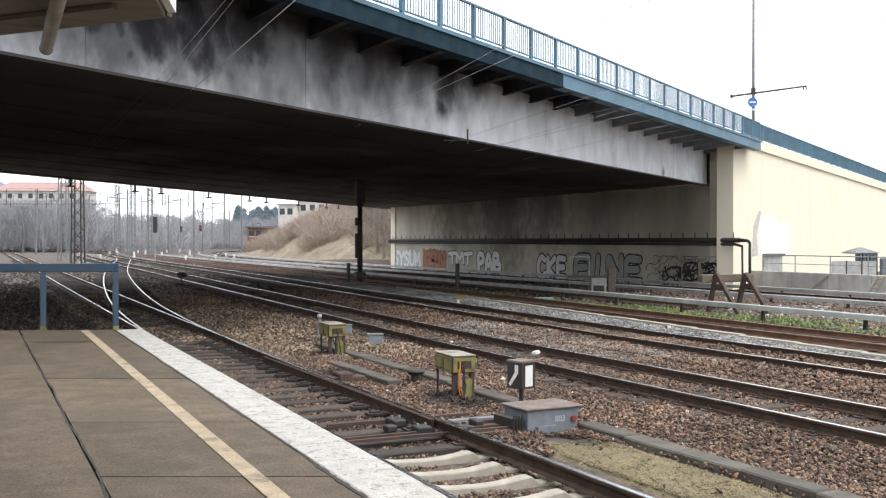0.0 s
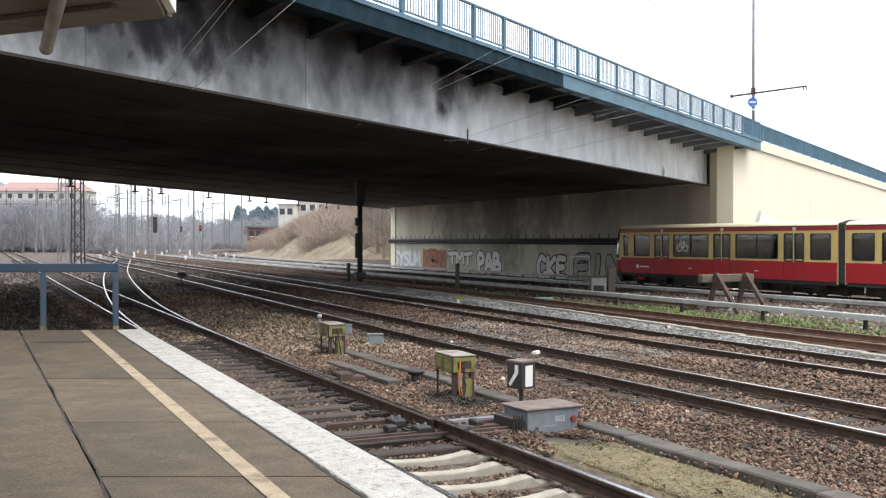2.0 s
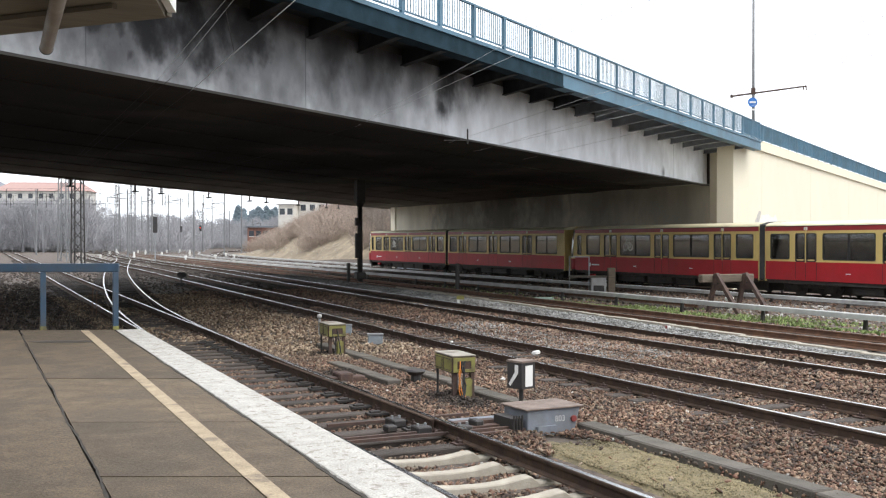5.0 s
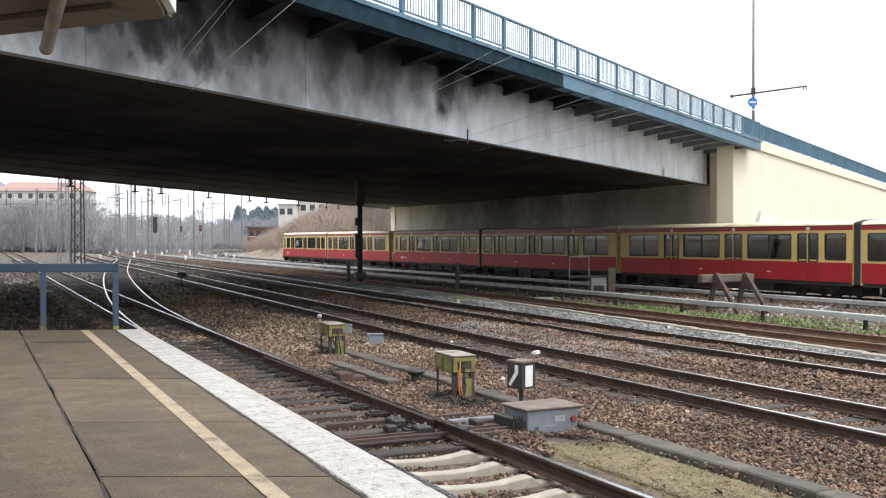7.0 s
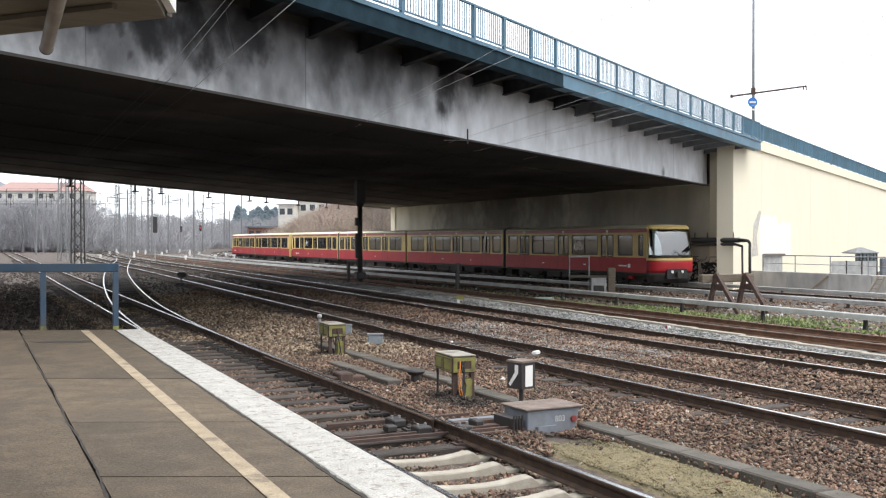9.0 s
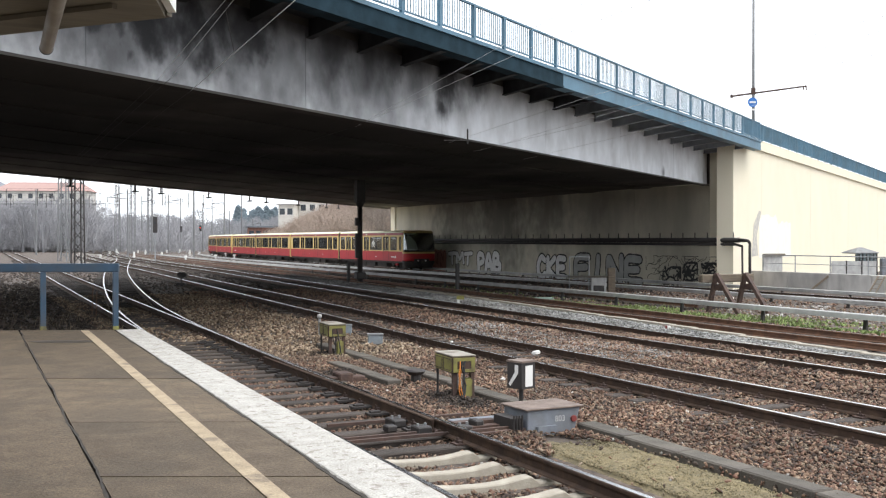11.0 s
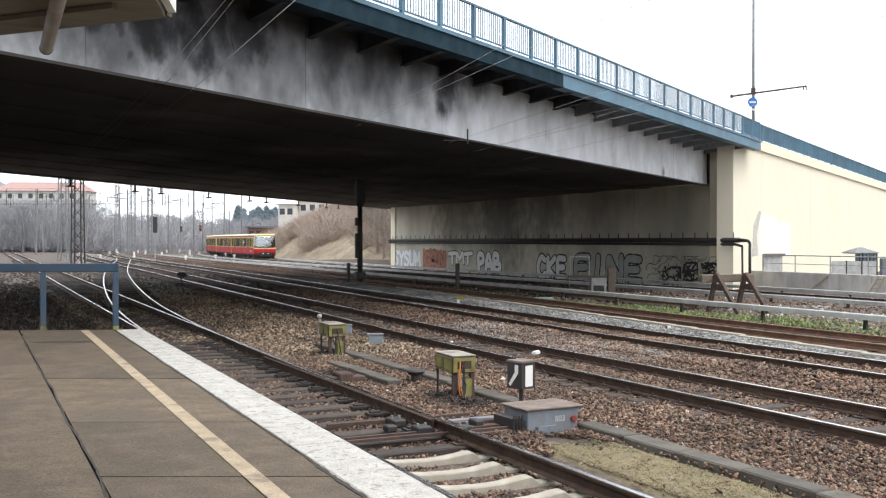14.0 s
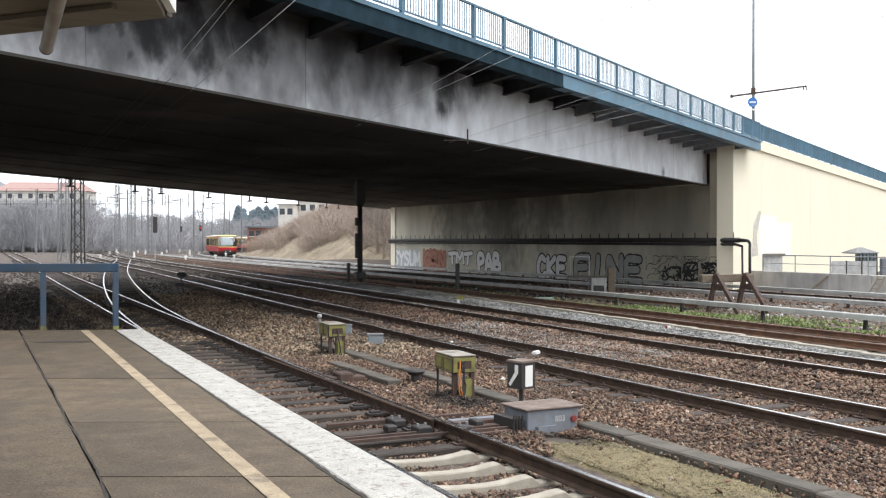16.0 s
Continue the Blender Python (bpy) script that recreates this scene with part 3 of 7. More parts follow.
def build_platform():
    p = thing("platform", "low station platform of brown concrete slabs with white edge", "platform", kind="structure")
    b = BM()
    prism(b, [(-14, -12), (px(2.6, -12), -12), (px(2.60, 19.4), plat_end(2.85) - 0.06), (-14, plat_end(-14) - 0.06)], -0.3, 0.50)
    part("platform_body", b, JOINT, p)
    rng = random.Random(4)
    cols = [(-7.5, -5.1), (-5.1, -3.1), (-3.1, -1.1), (-1.1, 0.87), (0.87, 2.385)]
    for ci, (a, c) in enumerate(cols):
        ys = [-12, -6.5, -3.5, -0.6, 2.0, 4.7, 7.47, 9.82, 13.05] if ci == 4 else [-12, -6, -1.5, 4.6, 13.05]
        ys = ys + [None]
        for y0, y1 in zip(ys, ys[1:]):
            e0 = plat_end(a) if y1 is None else y1 - 0.46 * (a - 0.9) - (0.05 if y1 > 13 else 0.016)
            e1 = plat_end(c) if y1 is None else y1 - 0.46 * (c - 0.9) - (0.05 if y1 > 13 else 0.016)
            s0, s1 = y0 - 0.46 * (a - 0.9), y0 - 0.46 * (c - 0.9)
            g = 0.022 if ci == 4 else 0.006
            b = BM()
            dz = rng.uniform(-0.003, 0.003)
            prism(b, [(px(a + g, s0), s0), (px(c - 0.006, s1), s1), (px(c - 0.006, e1), e1), (px(a + g, e0), e0)], 0.50, 0.55 + dz)
            part("slab", b, PLATFORM, p)
    # crumbling joint filler
    for x0, w in ((0.88, 0.006), (2.39, 0.011)):
        b = BM()
        lft, rgt, y = [], [], -12.0
        while y < 19.9:
            mid = x0 + 0.012 * math.sin(1.7 * y) + 0.006 * math.sin(4.3 * y)
            lft.append(b.verts.new((px(mid - w - rng.uniform(-0.4, 1.5) * w, y), y, 0.5545)))
            rgt.append(b.verts.new((px(mid + w + rng.uniform(-0.4, 1.5) * w, y), y, 0.5545)))
            y += rng.uniform(0.04, 0.1)
        for k in range(len(lft) - 1):
            b.faces.new((lft[k], rgt[k], rgt[k + 1], lft[k + 1]))
        solid(b, 0.03)
        part("joint_filler", b, JOINT, p, "dark crumbling joint filler")
    # white painted edge stones
    y = -8.0
    while y < 19.3:
        y1 = min(y + 1.98, plat_end(2.7))
        b = BM()
        prism(b, [(px(2.395, y), y), (px(2.87, y), y), (px(2.87, y1), y1), (px(2.395, y1), y1)], 0.38, 0.556 + rng.uniform(0, 0.004))
        bevel(b, 0.012)
        part("edge_stone", b, EDGE_WHITE, p, "white-painted worn edge stone")
        y = y1 + 0.006
        if y1 >= plat_end(2.7) - 0.01:
            break
    # damp dark streak near the platform's end
    b = BM()
    ring = []
    for k in range(28):
        a = 2 * math.pi * k / 28
        ring.append(b.verts.new((1.55 + (0.5 + 0.04 * math.sin(5 * a)) * math.cos(a), 17.7 + 0.25 * math.sin(a) - 0.42 * 0.5 * math.cos(a), 0.5545)))
    b.faces.new(ring)
    solid(b, 0.002)
    part("damp_stain", b, DAMP, p, "dark damp stain")
    # yellow safety line
    b = BM()
    prism(b, [(px(1.80, -8), -8), (px(1.935, -8), -8), (px(1.935, 19.7), 19.62), (px(1.80, 19.7), 19.68)], 0.5535, 0.5575)
    part("safety_line", b, YELLOW_LINE, p, "faded yellow safety line")


build_platform()


def build_end_rail():
    r = thing("barrier_rail", "dark blue steel barrier closing the platform's end", "barrier")
    b = BM()
    y = lambda x: plat_end(x) + 0.12
    bar(b, (-9, y(-9), 1.70), (2.70, y(2.70), 1.70), 0.10, 0.16)
    bevel(b, 0.012)
    part("rail_beam", b, BLUE_DARK, r)
    for x in (-8.2, -5.0, -1.8, 1.42, 2.64):
        b = BM()
        box(b, x - 0.05, x + 0.05, y(x) - 0.05, y(x) + 0.05, -0.25, 1.62)
        bevel(b, 0.008)
        post = part("post", b, BLUE_DARK, r)
        b = BM()
        box(b, x - 0.053, x + 0.053, y(x) - 0.053, y(x) + 0.053, 0.50, 0.62)
        part("hazard_band", b, BOX_YELLOW, post, "yellow hazard band")


build_end_rail()


# ---- bridge ----
BDIR, BN = Vector((0.812, 0.5836, 0)), Vector((0.5836, -0.812, 0))
G0 = Vector((41.3, 49.2, 0))
Z_BOT, Z_SOF, Z_EDGE, Z_DECK = 5.56, 5.66, 7.72, 8.27


def near_line(u, n=0.0, z=0.0):
    p = G0 - BDIR * u + BN * n
    return Vector((p.x, p.y, z))


EDIR, EN = Vector((0.829, 0.5584, 0)), Vector((0.5584, -0.829, 0))


def edge_line(u, inset=0.0, z=0.0):
    """The deck's near edge: the overhang narrows away from the abutment."""
    p = Vector((42.61, 46.6, 0)) - EDIR * u - EN * inset
    return Vector((p.x, p.y, z))


FDIR = (Vector((42, 101.4, 0)) - Vector((1.9, 54.8, 0))).normalized()


def far_line(u, z=0.0):
    p = Vector((42, 101.4, 0)) - FDIR * u
    return Vector((p.x, p.y, z))


def build_bridge():
    br = thing("road_bridge", "wide skewed steel road bridge with sooty grey girder and blue edge", "bridge", kind="structure")
    L = 130
    # near girder: plates of web, flange, stiffeners
    cuts = [0, 7.2, 16.0, 25.0, 33.5, 40.8, 48, 57, 66, 75, 90, 110, L]
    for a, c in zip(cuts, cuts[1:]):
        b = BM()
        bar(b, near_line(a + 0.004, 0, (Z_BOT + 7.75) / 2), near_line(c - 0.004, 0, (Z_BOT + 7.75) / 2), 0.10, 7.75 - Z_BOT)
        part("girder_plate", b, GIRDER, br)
    b = BM()
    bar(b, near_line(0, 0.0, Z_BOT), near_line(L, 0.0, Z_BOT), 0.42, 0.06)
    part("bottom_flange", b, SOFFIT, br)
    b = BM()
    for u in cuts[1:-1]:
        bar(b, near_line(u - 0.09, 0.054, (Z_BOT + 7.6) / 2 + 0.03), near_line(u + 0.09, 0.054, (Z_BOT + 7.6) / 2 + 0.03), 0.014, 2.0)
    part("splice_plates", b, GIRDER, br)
    # deck, edge beam
    b = BM()
    pts = [near_line(-1, 0.05), near_line(L, 0.05), far_line(160), far_line(-2)]
    prism(b, [(p.x, p.y) for p in pts][::-1], 7.74, 8.2)
    part("deck", b, SOFFIT, br)
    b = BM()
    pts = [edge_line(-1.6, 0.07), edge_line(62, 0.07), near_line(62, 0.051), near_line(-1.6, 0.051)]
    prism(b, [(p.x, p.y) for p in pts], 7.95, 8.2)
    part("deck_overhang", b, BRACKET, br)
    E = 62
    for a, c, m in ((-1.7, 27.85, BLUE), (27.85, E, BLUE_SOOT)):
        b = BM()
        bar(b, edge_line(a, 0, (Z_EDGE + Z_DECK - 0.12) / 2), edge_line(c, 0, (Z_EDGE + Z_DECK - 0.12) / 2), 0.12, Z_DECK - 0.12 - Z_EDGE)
        part("edge_beam", b, m, br, "blue painted edge beam" if m == BLUE else "sooty blue edge beam")
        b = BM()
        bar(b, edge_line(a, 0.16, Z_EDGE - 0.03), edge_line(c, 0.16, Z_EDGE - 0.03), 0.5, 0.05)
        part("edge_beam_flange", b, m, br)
    b = BM()
    bar(b, edge_line(-1.7, -0.01, Z_DECK - 0.06), edge_line(E, -0.01, Z_DECK - 0.06), 0.2, 0.118)
    part("edge_lip", b, BLUE, br)
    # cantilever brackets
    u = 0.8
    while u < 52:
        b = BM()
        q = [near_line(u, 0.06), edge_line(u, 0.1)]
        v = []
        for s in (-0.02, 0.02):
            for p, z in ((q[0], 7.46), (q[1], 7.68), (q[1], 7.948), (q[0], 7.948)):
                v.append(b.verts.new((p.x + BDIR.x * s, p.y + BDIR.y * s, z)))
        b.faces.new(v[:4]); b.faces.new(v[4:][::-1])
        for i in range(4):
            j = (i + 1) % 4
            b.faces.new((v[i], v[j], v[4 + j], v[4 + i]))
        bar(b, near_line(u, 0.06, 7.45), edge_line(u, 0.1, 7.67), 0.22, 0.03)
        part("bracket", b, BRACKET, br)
        u += 2.35
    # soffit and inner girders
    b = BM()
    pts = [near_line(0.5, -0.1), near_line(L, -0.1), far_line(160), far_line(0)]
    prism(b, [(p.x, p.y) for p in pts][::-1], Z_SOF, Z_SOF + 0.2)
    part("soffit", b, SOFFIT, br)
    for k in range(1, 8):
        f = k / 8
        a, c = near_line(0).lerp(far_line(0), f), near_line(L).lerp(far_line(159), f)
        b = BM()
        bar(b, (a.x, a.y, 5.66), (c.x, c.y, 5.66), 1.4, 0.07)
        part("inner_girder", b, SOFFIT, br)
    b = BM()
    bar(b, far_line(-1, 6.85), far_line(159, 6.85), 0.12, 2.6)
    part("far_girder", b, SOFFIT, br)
    for k in range(10):
        b = BM()
        u = 9.0 + 5.2 * k + 1.3 * math.sin(k * 2.1)
        rod(b, far_line(u, 5.6), far_line(u, 5.2), 0.05, sides=6)
        rod(b, far_line(u - 0.35, 5.2), far_line(u + 0.3, 5.16), 0.05, sides=6)
        part("wire_hanger", b, BLACK_STEEL, br, "dark insulator hanger for the contact wire")
    # pier column under the bridge
    pc = thing("bridge_pier", "slim black steel bridge column with a square head", "column", kind="structure")
    X, Y = pier_xy
    b = BM()
    rod(b, (X, Y, -0.7), (X, Y, 5.0), 0.16, 0.14, 14)
    part("shaft", b, BLACK_STEEL, pc, smooth=True)
    b = BM()
    box(b, X - 0.25, X + 0.25, Y - 0.25, Y + 0.25, 4.35, 5.62)
    bevel(b, 0.03)
    part("head_block", b, BLACK_STEEL, pc)
    b = BM()
    rod(b, (X, Y, 4.1), (X, Y, 4.36), 0.16, 0.26, 14)
    part("collar", b, BLACK_STEEL, pc)
    b = BM()
    box(b, X - 0.28, X + 0.28, Y - 0.28, Y + 0.28, 0.0, 0.42)
    bevel(b, 0.06)
    part("base", b, BLACK_STEEL, pc)
    for z0, z1 in ((3.05, 3.5), (1.2, 2.6)):
        b = BM()
        box(b, X - 0.28, X - 0.12, Y - 0.1, Y + 0.1, z0, z1)
        part("cable_box", b, BLACK_STEEL, pc)
    return br


pier_xy = (20.7, 54.4)
build_bridge()


def baluster(w):
    b = BM()
    bar(b, (0, 0, 0.13), (0, 0, 1.03), w, w, up=(BDIR.x, BDIR.y, 0))
    return mesh_of("baluster", b, BLUE)


BALUSTER, WIDE_BALUSTER = baluster(0.022), baluster(0.055)


def railing(name, pts_fn, length, z_fn, label, pitch=2.0, rods=0.14, stave=None):
    """Panels of upright bars between posts along a line."""
    r = thing(name, label, "railing")
    u = 0.0
    while u < length:
        e = min(u + pitch, length)
        p, q = pts_fn(u), pts_fn(e)
        zp, zq = z_fn(u), z_fn(e)
        b = BM()
        bar(b, (p.x, p.y, zp), (p.x, p.y, zp + 1.06), 0.09, 0.14, up=(BDIR.x, BDIR.y, 0))
        part("post", b, BLUE, r)
        b = BM()
        bar(b, (p.x, p.y, zp + 1.05), (q.x, q.y, zq + 1.05), 0.08, 0.06)
        part("handrail", b, BLUE, r)
        b = BM()
        bar(b, (p.x, p.y, zp + 0.12), (q.x, q.y, zq + 0.12), 0.05, 0.04)
        part("bottom_rail", b, BLUE, r)
        n = int((e - u) / rods)
        for i in range(1, n):
            f = i / n
            piece("baluster", stave or BALUSTER, r, pose(p.x + (q.x - p.x) * f, p.y + (q.y - p.y) * f, zp + (zq - zp) * f))
        u = e
    return r


railing("bridge_railing", lambda u: edge_line(-1.6 + u), 46, lambda u: Z_DECK, "blue steel bridge railing with upright bars")
# ---- abutment and wing wall ----
WDIR = Vector((0.862, 0.507, 0)).normalized()
WN = Vector((WDIR.y, -WDIR.x, 0))
W0 = Vector((41.3, 46.8, 0))


def wing(u, n=0.0):
    p = W0 + WDIR * u + WN * n
    return Vector((p.x, p.y, 0))


def wing_top(u): return 8.0 - 0.022 * u


def build_abutment():
    a = thing("abutment", "cream concrete bridge abutment wall with graffiti along its foot", "abutment", kind="structure")
    joints = [46.8, 48.9, 56.5, 64.5, 72.8, 81.0, 89.6, 94.5, 99.0]
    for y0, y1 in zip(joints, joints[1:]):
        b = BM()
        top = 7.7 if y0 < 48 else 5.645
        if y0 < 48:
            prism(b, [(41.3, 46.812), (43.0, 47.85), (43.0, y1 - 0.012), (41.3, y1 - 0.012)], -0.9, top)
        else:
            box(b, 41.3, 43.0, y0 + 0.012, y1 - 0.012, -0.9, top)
        # Plain cream at the open end, the shade-darkened copy under the bridge.
        part("wall_panel", b, CREAM if y0 < 48 else SHADED_CREAM, a)
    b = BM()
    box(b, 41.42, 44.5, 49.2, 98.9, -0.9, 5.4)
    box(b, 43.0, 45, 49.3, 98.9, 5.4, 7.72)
    part("abutment_core", b, SHADED_CREAM, a)
    b = BM()
    box(b, 41.15, 43.2, 97.9, 99.05, -0.9, 5.9)
    part("end_pilaster", b, CREAM, a)
    # Dark block closing the gap between girder end and pylon.
    b = BM()
    box(b, 41.55, 43.0, 48.92, 49.7, 5.65, 7.7)
    part("bearing_block", b, SOFFIT, a, "dark bearing block in the gap at the girder's end")
    w = thing("wing_wall", "bright cream concrete wing wall along the road ramp", "wall", kind="structure")
    cuts = [0, 5.6, 17.5, 29.5, 41.5, 60]
    for u0, u1 in zip(cuts, cuts[1:]):
        b = BM()
        pts = [wing(u0 + 0.012), wing(u1 - 0.012), wing(u1 - 0.012, -1.0), wing(u0 + 0.012, -1.0)]
        prism(b, [(p.x, p.y) for p in pts], -0.9, [wing_top(u0) - 0.02, wing_top(u1) - 0.02, wing_top(u1) - 0.02, wing_top(u0) - 0.02])
        part("wall_panel", b, CREAM, w)
    b = BM()
    pts = [wing(0.2, -0.06), wing(60, -0.06), wing(60, -0.9), wing(0.2, -0.9)]
    prism(b, [(p.x, p.y) for p in pts], -0.9, 5.4)
    part("wall_core", b, CREAM, w)
    cuts = [1.6, 5.2, 11, 17, 23, 29, 35, 41, 47, 60]
    for u0, u1 in zip(cuts, cuts[1:]):
        b = BM()
        pts = [wing(u0 + 0.01, 0.14), wing(u1 - 0.01, 0.14), wing(u1 - 0.01, -1.1), wing(u0 + 0.01, -1.1)]
        hi = [wing_top(u) + 0.58 for u in (u0, u1, u1, u0)]
        prism(b, [(p.x, p.y) for p in pts], [h - 0.62 for h in hi], hi)
        part("coping_block", b, CREAM, w)


build_abutment()
railing("ramp_railing", lambda u: wing(1.6 + u, 0.02), 52, lambda u: wing_top(1.6 + u) + 0.58, "blue steel railing along the ramp", rods=0.17, stave=WIDE_BALUSTER)


# ---- plan position right of and ahead of the viewpoint ----
CA, SA = math.cos(radians(YAW)), math.sin(radians(YAW))


def spot(right, ahead, z=0.0):
    return Vector((right * CA + ahead * SA, -right * SA + ahead * CA, z))


# ---- suburban train ----
DOORS = (4.0, -1.05, -6.15)


def ring_frame(b, x, y0, y1, z0, z1, w=0.045, d=0.03):
    """Rubber frame round an opening in a side wall, its corners cut off."""
    def loop(xx, e, c):
        a0, a1, h0, h1 = y0 - e, y1 + e, z0 - e, z1 + e
        return [b.verts.new((xx, yy, zz)) for yy, zz in ((a0 + c, h0), (a1 - c, h0), (a1, h0 + c), (a1, h1 - c), (a1 - c, h1), (a0 + c, h1), (a0, h1 - c), (a0, h0 + c))]
    rings = [loop(x - d, w, 0.07), loop(x + d, w, 0.07), loop(x + d, 0, 0.09), loop(x - d, 0, 0.09)]
    for k in range(4):
        r0, r1 = rings[k], rings[(k + 1) % 4]
        for i in range(8):
            j = (i + 1) % 8
            b.faces.new((r0[i], r0[j], r1[j], r1[i]))


def nose_y(z):
    pts = ((0.2, 0.55), (0.68, 0.84), (1.0, 0.95), (1.5, 0.95), (2.0, 0.90), (2.6, 0.80), (3.1, 0.67), (3.35, 0.56), (3.5, 0.36), (3.60, 0.0))
    for (a, p), (c, q) in zip(pts, pts[1:]):
        if a <= z <= c:
            return p + (q - p) * (z - a) / (c - a)
    return 0.0


def nose_ring(z, y0):
    """Points round the cab's front at height z, from side to side."""
    f = nose_y(z)
    hw = 1.5 - 0.10 * max(0.0, (z - 2.4) / 1.2) - (0.12 if z < 0.6 else 0)
    out = []
    for u in (-1, -0.95, -0.87, -0.75, -0.5, 0, 0.5, 0.75, 0.87, 0.95, 1):
        x = hw * math.copysign(min(1.0, abs(u) * 1.16), u) if abs(u) < 1 else hw * u
        out.append(Vector((x, y0 + f * (1 - abs(u) ** 5), z)))
    return out


def nose_skin(b, z0, z1, y0, k0, k1, steps=4, out=0.0):
    rows = []
    for i in range(steps + 1):
        z = z0 + (z1 - z0) * i / steps
        rows.append([b.verts.new(p + Vector((p.x * 0.004, out, 0))) for p in nose_ring(z, y0)[k0:k1 + 1]])
    for a, c in zip(rows, rows[1:]):
        for i in range(len(a) - 1):
            b.faces.new((a[i], a[i + 1], c[i + 1], c[i]))


def train_car(cab, label):
    c = thing("train_car", label, "train car", group="cars of the suburban train")
    y0, y1 = -8.82, (7.95 if cab else 8.84)
    wins = [(5.15, 6.62) if cab else (5.2, 7.95), (0.0, 2.95), (-5.1, -2.1), (-8.45, -7.2)]
    if cab:
        wins.append((7.22, 7.66))
    opens = sorted(wins + [(d - 0.66, d + 0.66) for d in DOORS])
    for s in (-1, 1):
        x = s * 1.47
        b = BM()
        box(b, min(x, x + 0.03 * s), max(x, x + 0.03 * s), y0, y1, 0.80, 1.69)
        part("lower_panel", b, TRAIN_RED, c, "red lower side panel")
        for d in DOORS:
            for e in (-0.66, 0.0, 0.66):
                b = BM()
                box(b, x + s * 0.03 - 0.004, x + s * 0.03 + 0.004, d + e - 0.012, d + e + 0.012, 0.86, 1.69)
                part("door_seam", b, RUBBER, c)
        b = BM()
        box(b, x - 0.03, x + 0.03, y0, y1, 1.69, 1.80)
        box(b, x - 0.03, x + 0.03, y0, y1, 3.02, 3.17)
        prev = y0
        for a, e in opens + [(y1, y1)]:
            box(b, x - 0.03, x + 0.03, prev, a, 1.80, 3.02)
            prev = e
        part("window_band", b, TRAIN_OCHRE, c, "ochre yellow window band")
        b = BM()
        box(b, x - 0.035, x + 0.035, y0, y1, 3.17, 3.38)
        part("upper_stripe", b, TRAIN_DEEP, c, "dark red stripe under the roof")
        b = BM()
        box(b, x - 0.02 + s * 0.02, x + 0.02 + s * 0.03, y0, y1, 3.375, 3.405)
        part("gutter", b, RUBBER, c)
        for a, e in wins:
            b = BM()
            ring_frame(b, x + s * 0.012, a + 0.03, e - 0.03, 1.83, 2.99)
            w = part("window", b, RUBBER, c)
            if e - a > 1.5:
                m = (a + e) / 2
                b = BM()
                box(b, x - 0.02, x + 0.03, m - 0.05, m + 0.05, 1.83, 2.99)
                part("mullion", b, RUBBER, w)
                b = BM()
                box(b, x - 0.01, x + 0.02, a, e, 2.66, 2.69)
                part("vent_bar", b, RUBBER, w)
            b = BM()
            box(b, x - 0.006, x + 0.006, a + 0.03, e - 0.03, 1.83, 2.99)
            part("pane", b, TRAIN_GLASS, w).visible_shadow = False
        for d in DOORS:
            b = BM()
            ring_frame(b, x + s * 0.008, d - 0.64, d + 0.64, 1.72, 3.01, w=0.03)
            dr = part("door", b, RUBBER, c, "double sliding door with rounded dark panes")
            for e in (-1, 1):
                b = BM()
                ring_frame(b, x + s * 0.014, d + e * 0.335 - 0.28, d + e * 0.335 + 0.28, 1.74, 3.0, w=0.05)
                part("door_leaf", b, RUBBER, dr)
            b = BM()
            box(b, x + s * 0.045 - 0.012, x + s * 0.045 + 0.012, d - 0.028, d + 0.028, 1.66, 3.30)
            part("door_edge", b, TRAIN_OCHRE, dr)
            for e in (-1, 1):
                b = BM()
                box(b, x - 0.006, x + 0.006, d + e * 0.335 - 0.28, d + e * 0.335 + 0.28, 1.74, 3.0)
                part("pane", b, TRAIN_GLASS, dr).visible_shadow = False
            b = BM()
            box(b, x + s * 0.036 - 0.004, x + s * 0.036 + 0.004, d - 0.12, d + 0.10, 3.19, 3.33)
            part("door_lamp", b, WHITE, dr)
    # roof
    b = BM()
    prof = [(-1.50, 3.39), (-1.46, 3.47), (-1.30, 3.55), (-0.9, 3.61), (0, 3.64), (0.9, 3.61), (1.30, 3.55), (1.46, 3.47), (1.50, 3.39),
            (1.2, 3.33), (-1.2, 3.33)]
    sweep(b, [(0, y0, 0), (0, y1, 0)], prof)
    part("roof", b, TRAIN_ROOF, c, "cream rounded roof", smooth=False)
    # floor, seats, ends
    b = BM()
    box(b, -1.44, 1.44, y0 + 0.02, y1 - 0.02, 0.95, 1.02)
    part("floor", b, UNDER, c)
    for a, e in wins[:4]:
        n = 2 if e - a > 2 else 1
        for i in range(n):
            yc = a + (e - a) * (i + 0.5) / n
            for s in (-1, 1):
                b = BM()
                box(b, s * 0.95 - 0.42, s * 0.95 + 0.42, yc - 0.06, yc + 0.06, 1.02, 2.15)
                box(b, s * 0.95 - 0.42, s * 0.95 + 0.42, yc - 0.5, yc + 0.5, 1.35, 1.45)
                part("seat", b, SEAT_BLUE, c)
    for ye in ((y0,) if cab else (y0, y1)):
        b = BM()
        box(b, -1.5, -0.6, ye - 0.03, ye + 0.03, 0.7, 3.4)
        box(b, 0.6, 1.5, ye - 0.03, ye + 0.03, 0.7, 3.4)
        box(b, -0.6, 0.6, ye - 0.03, ye + 0.03, 2.95, 3.4)
        part("end_wall", b, TRAIN_OCHRE, c)
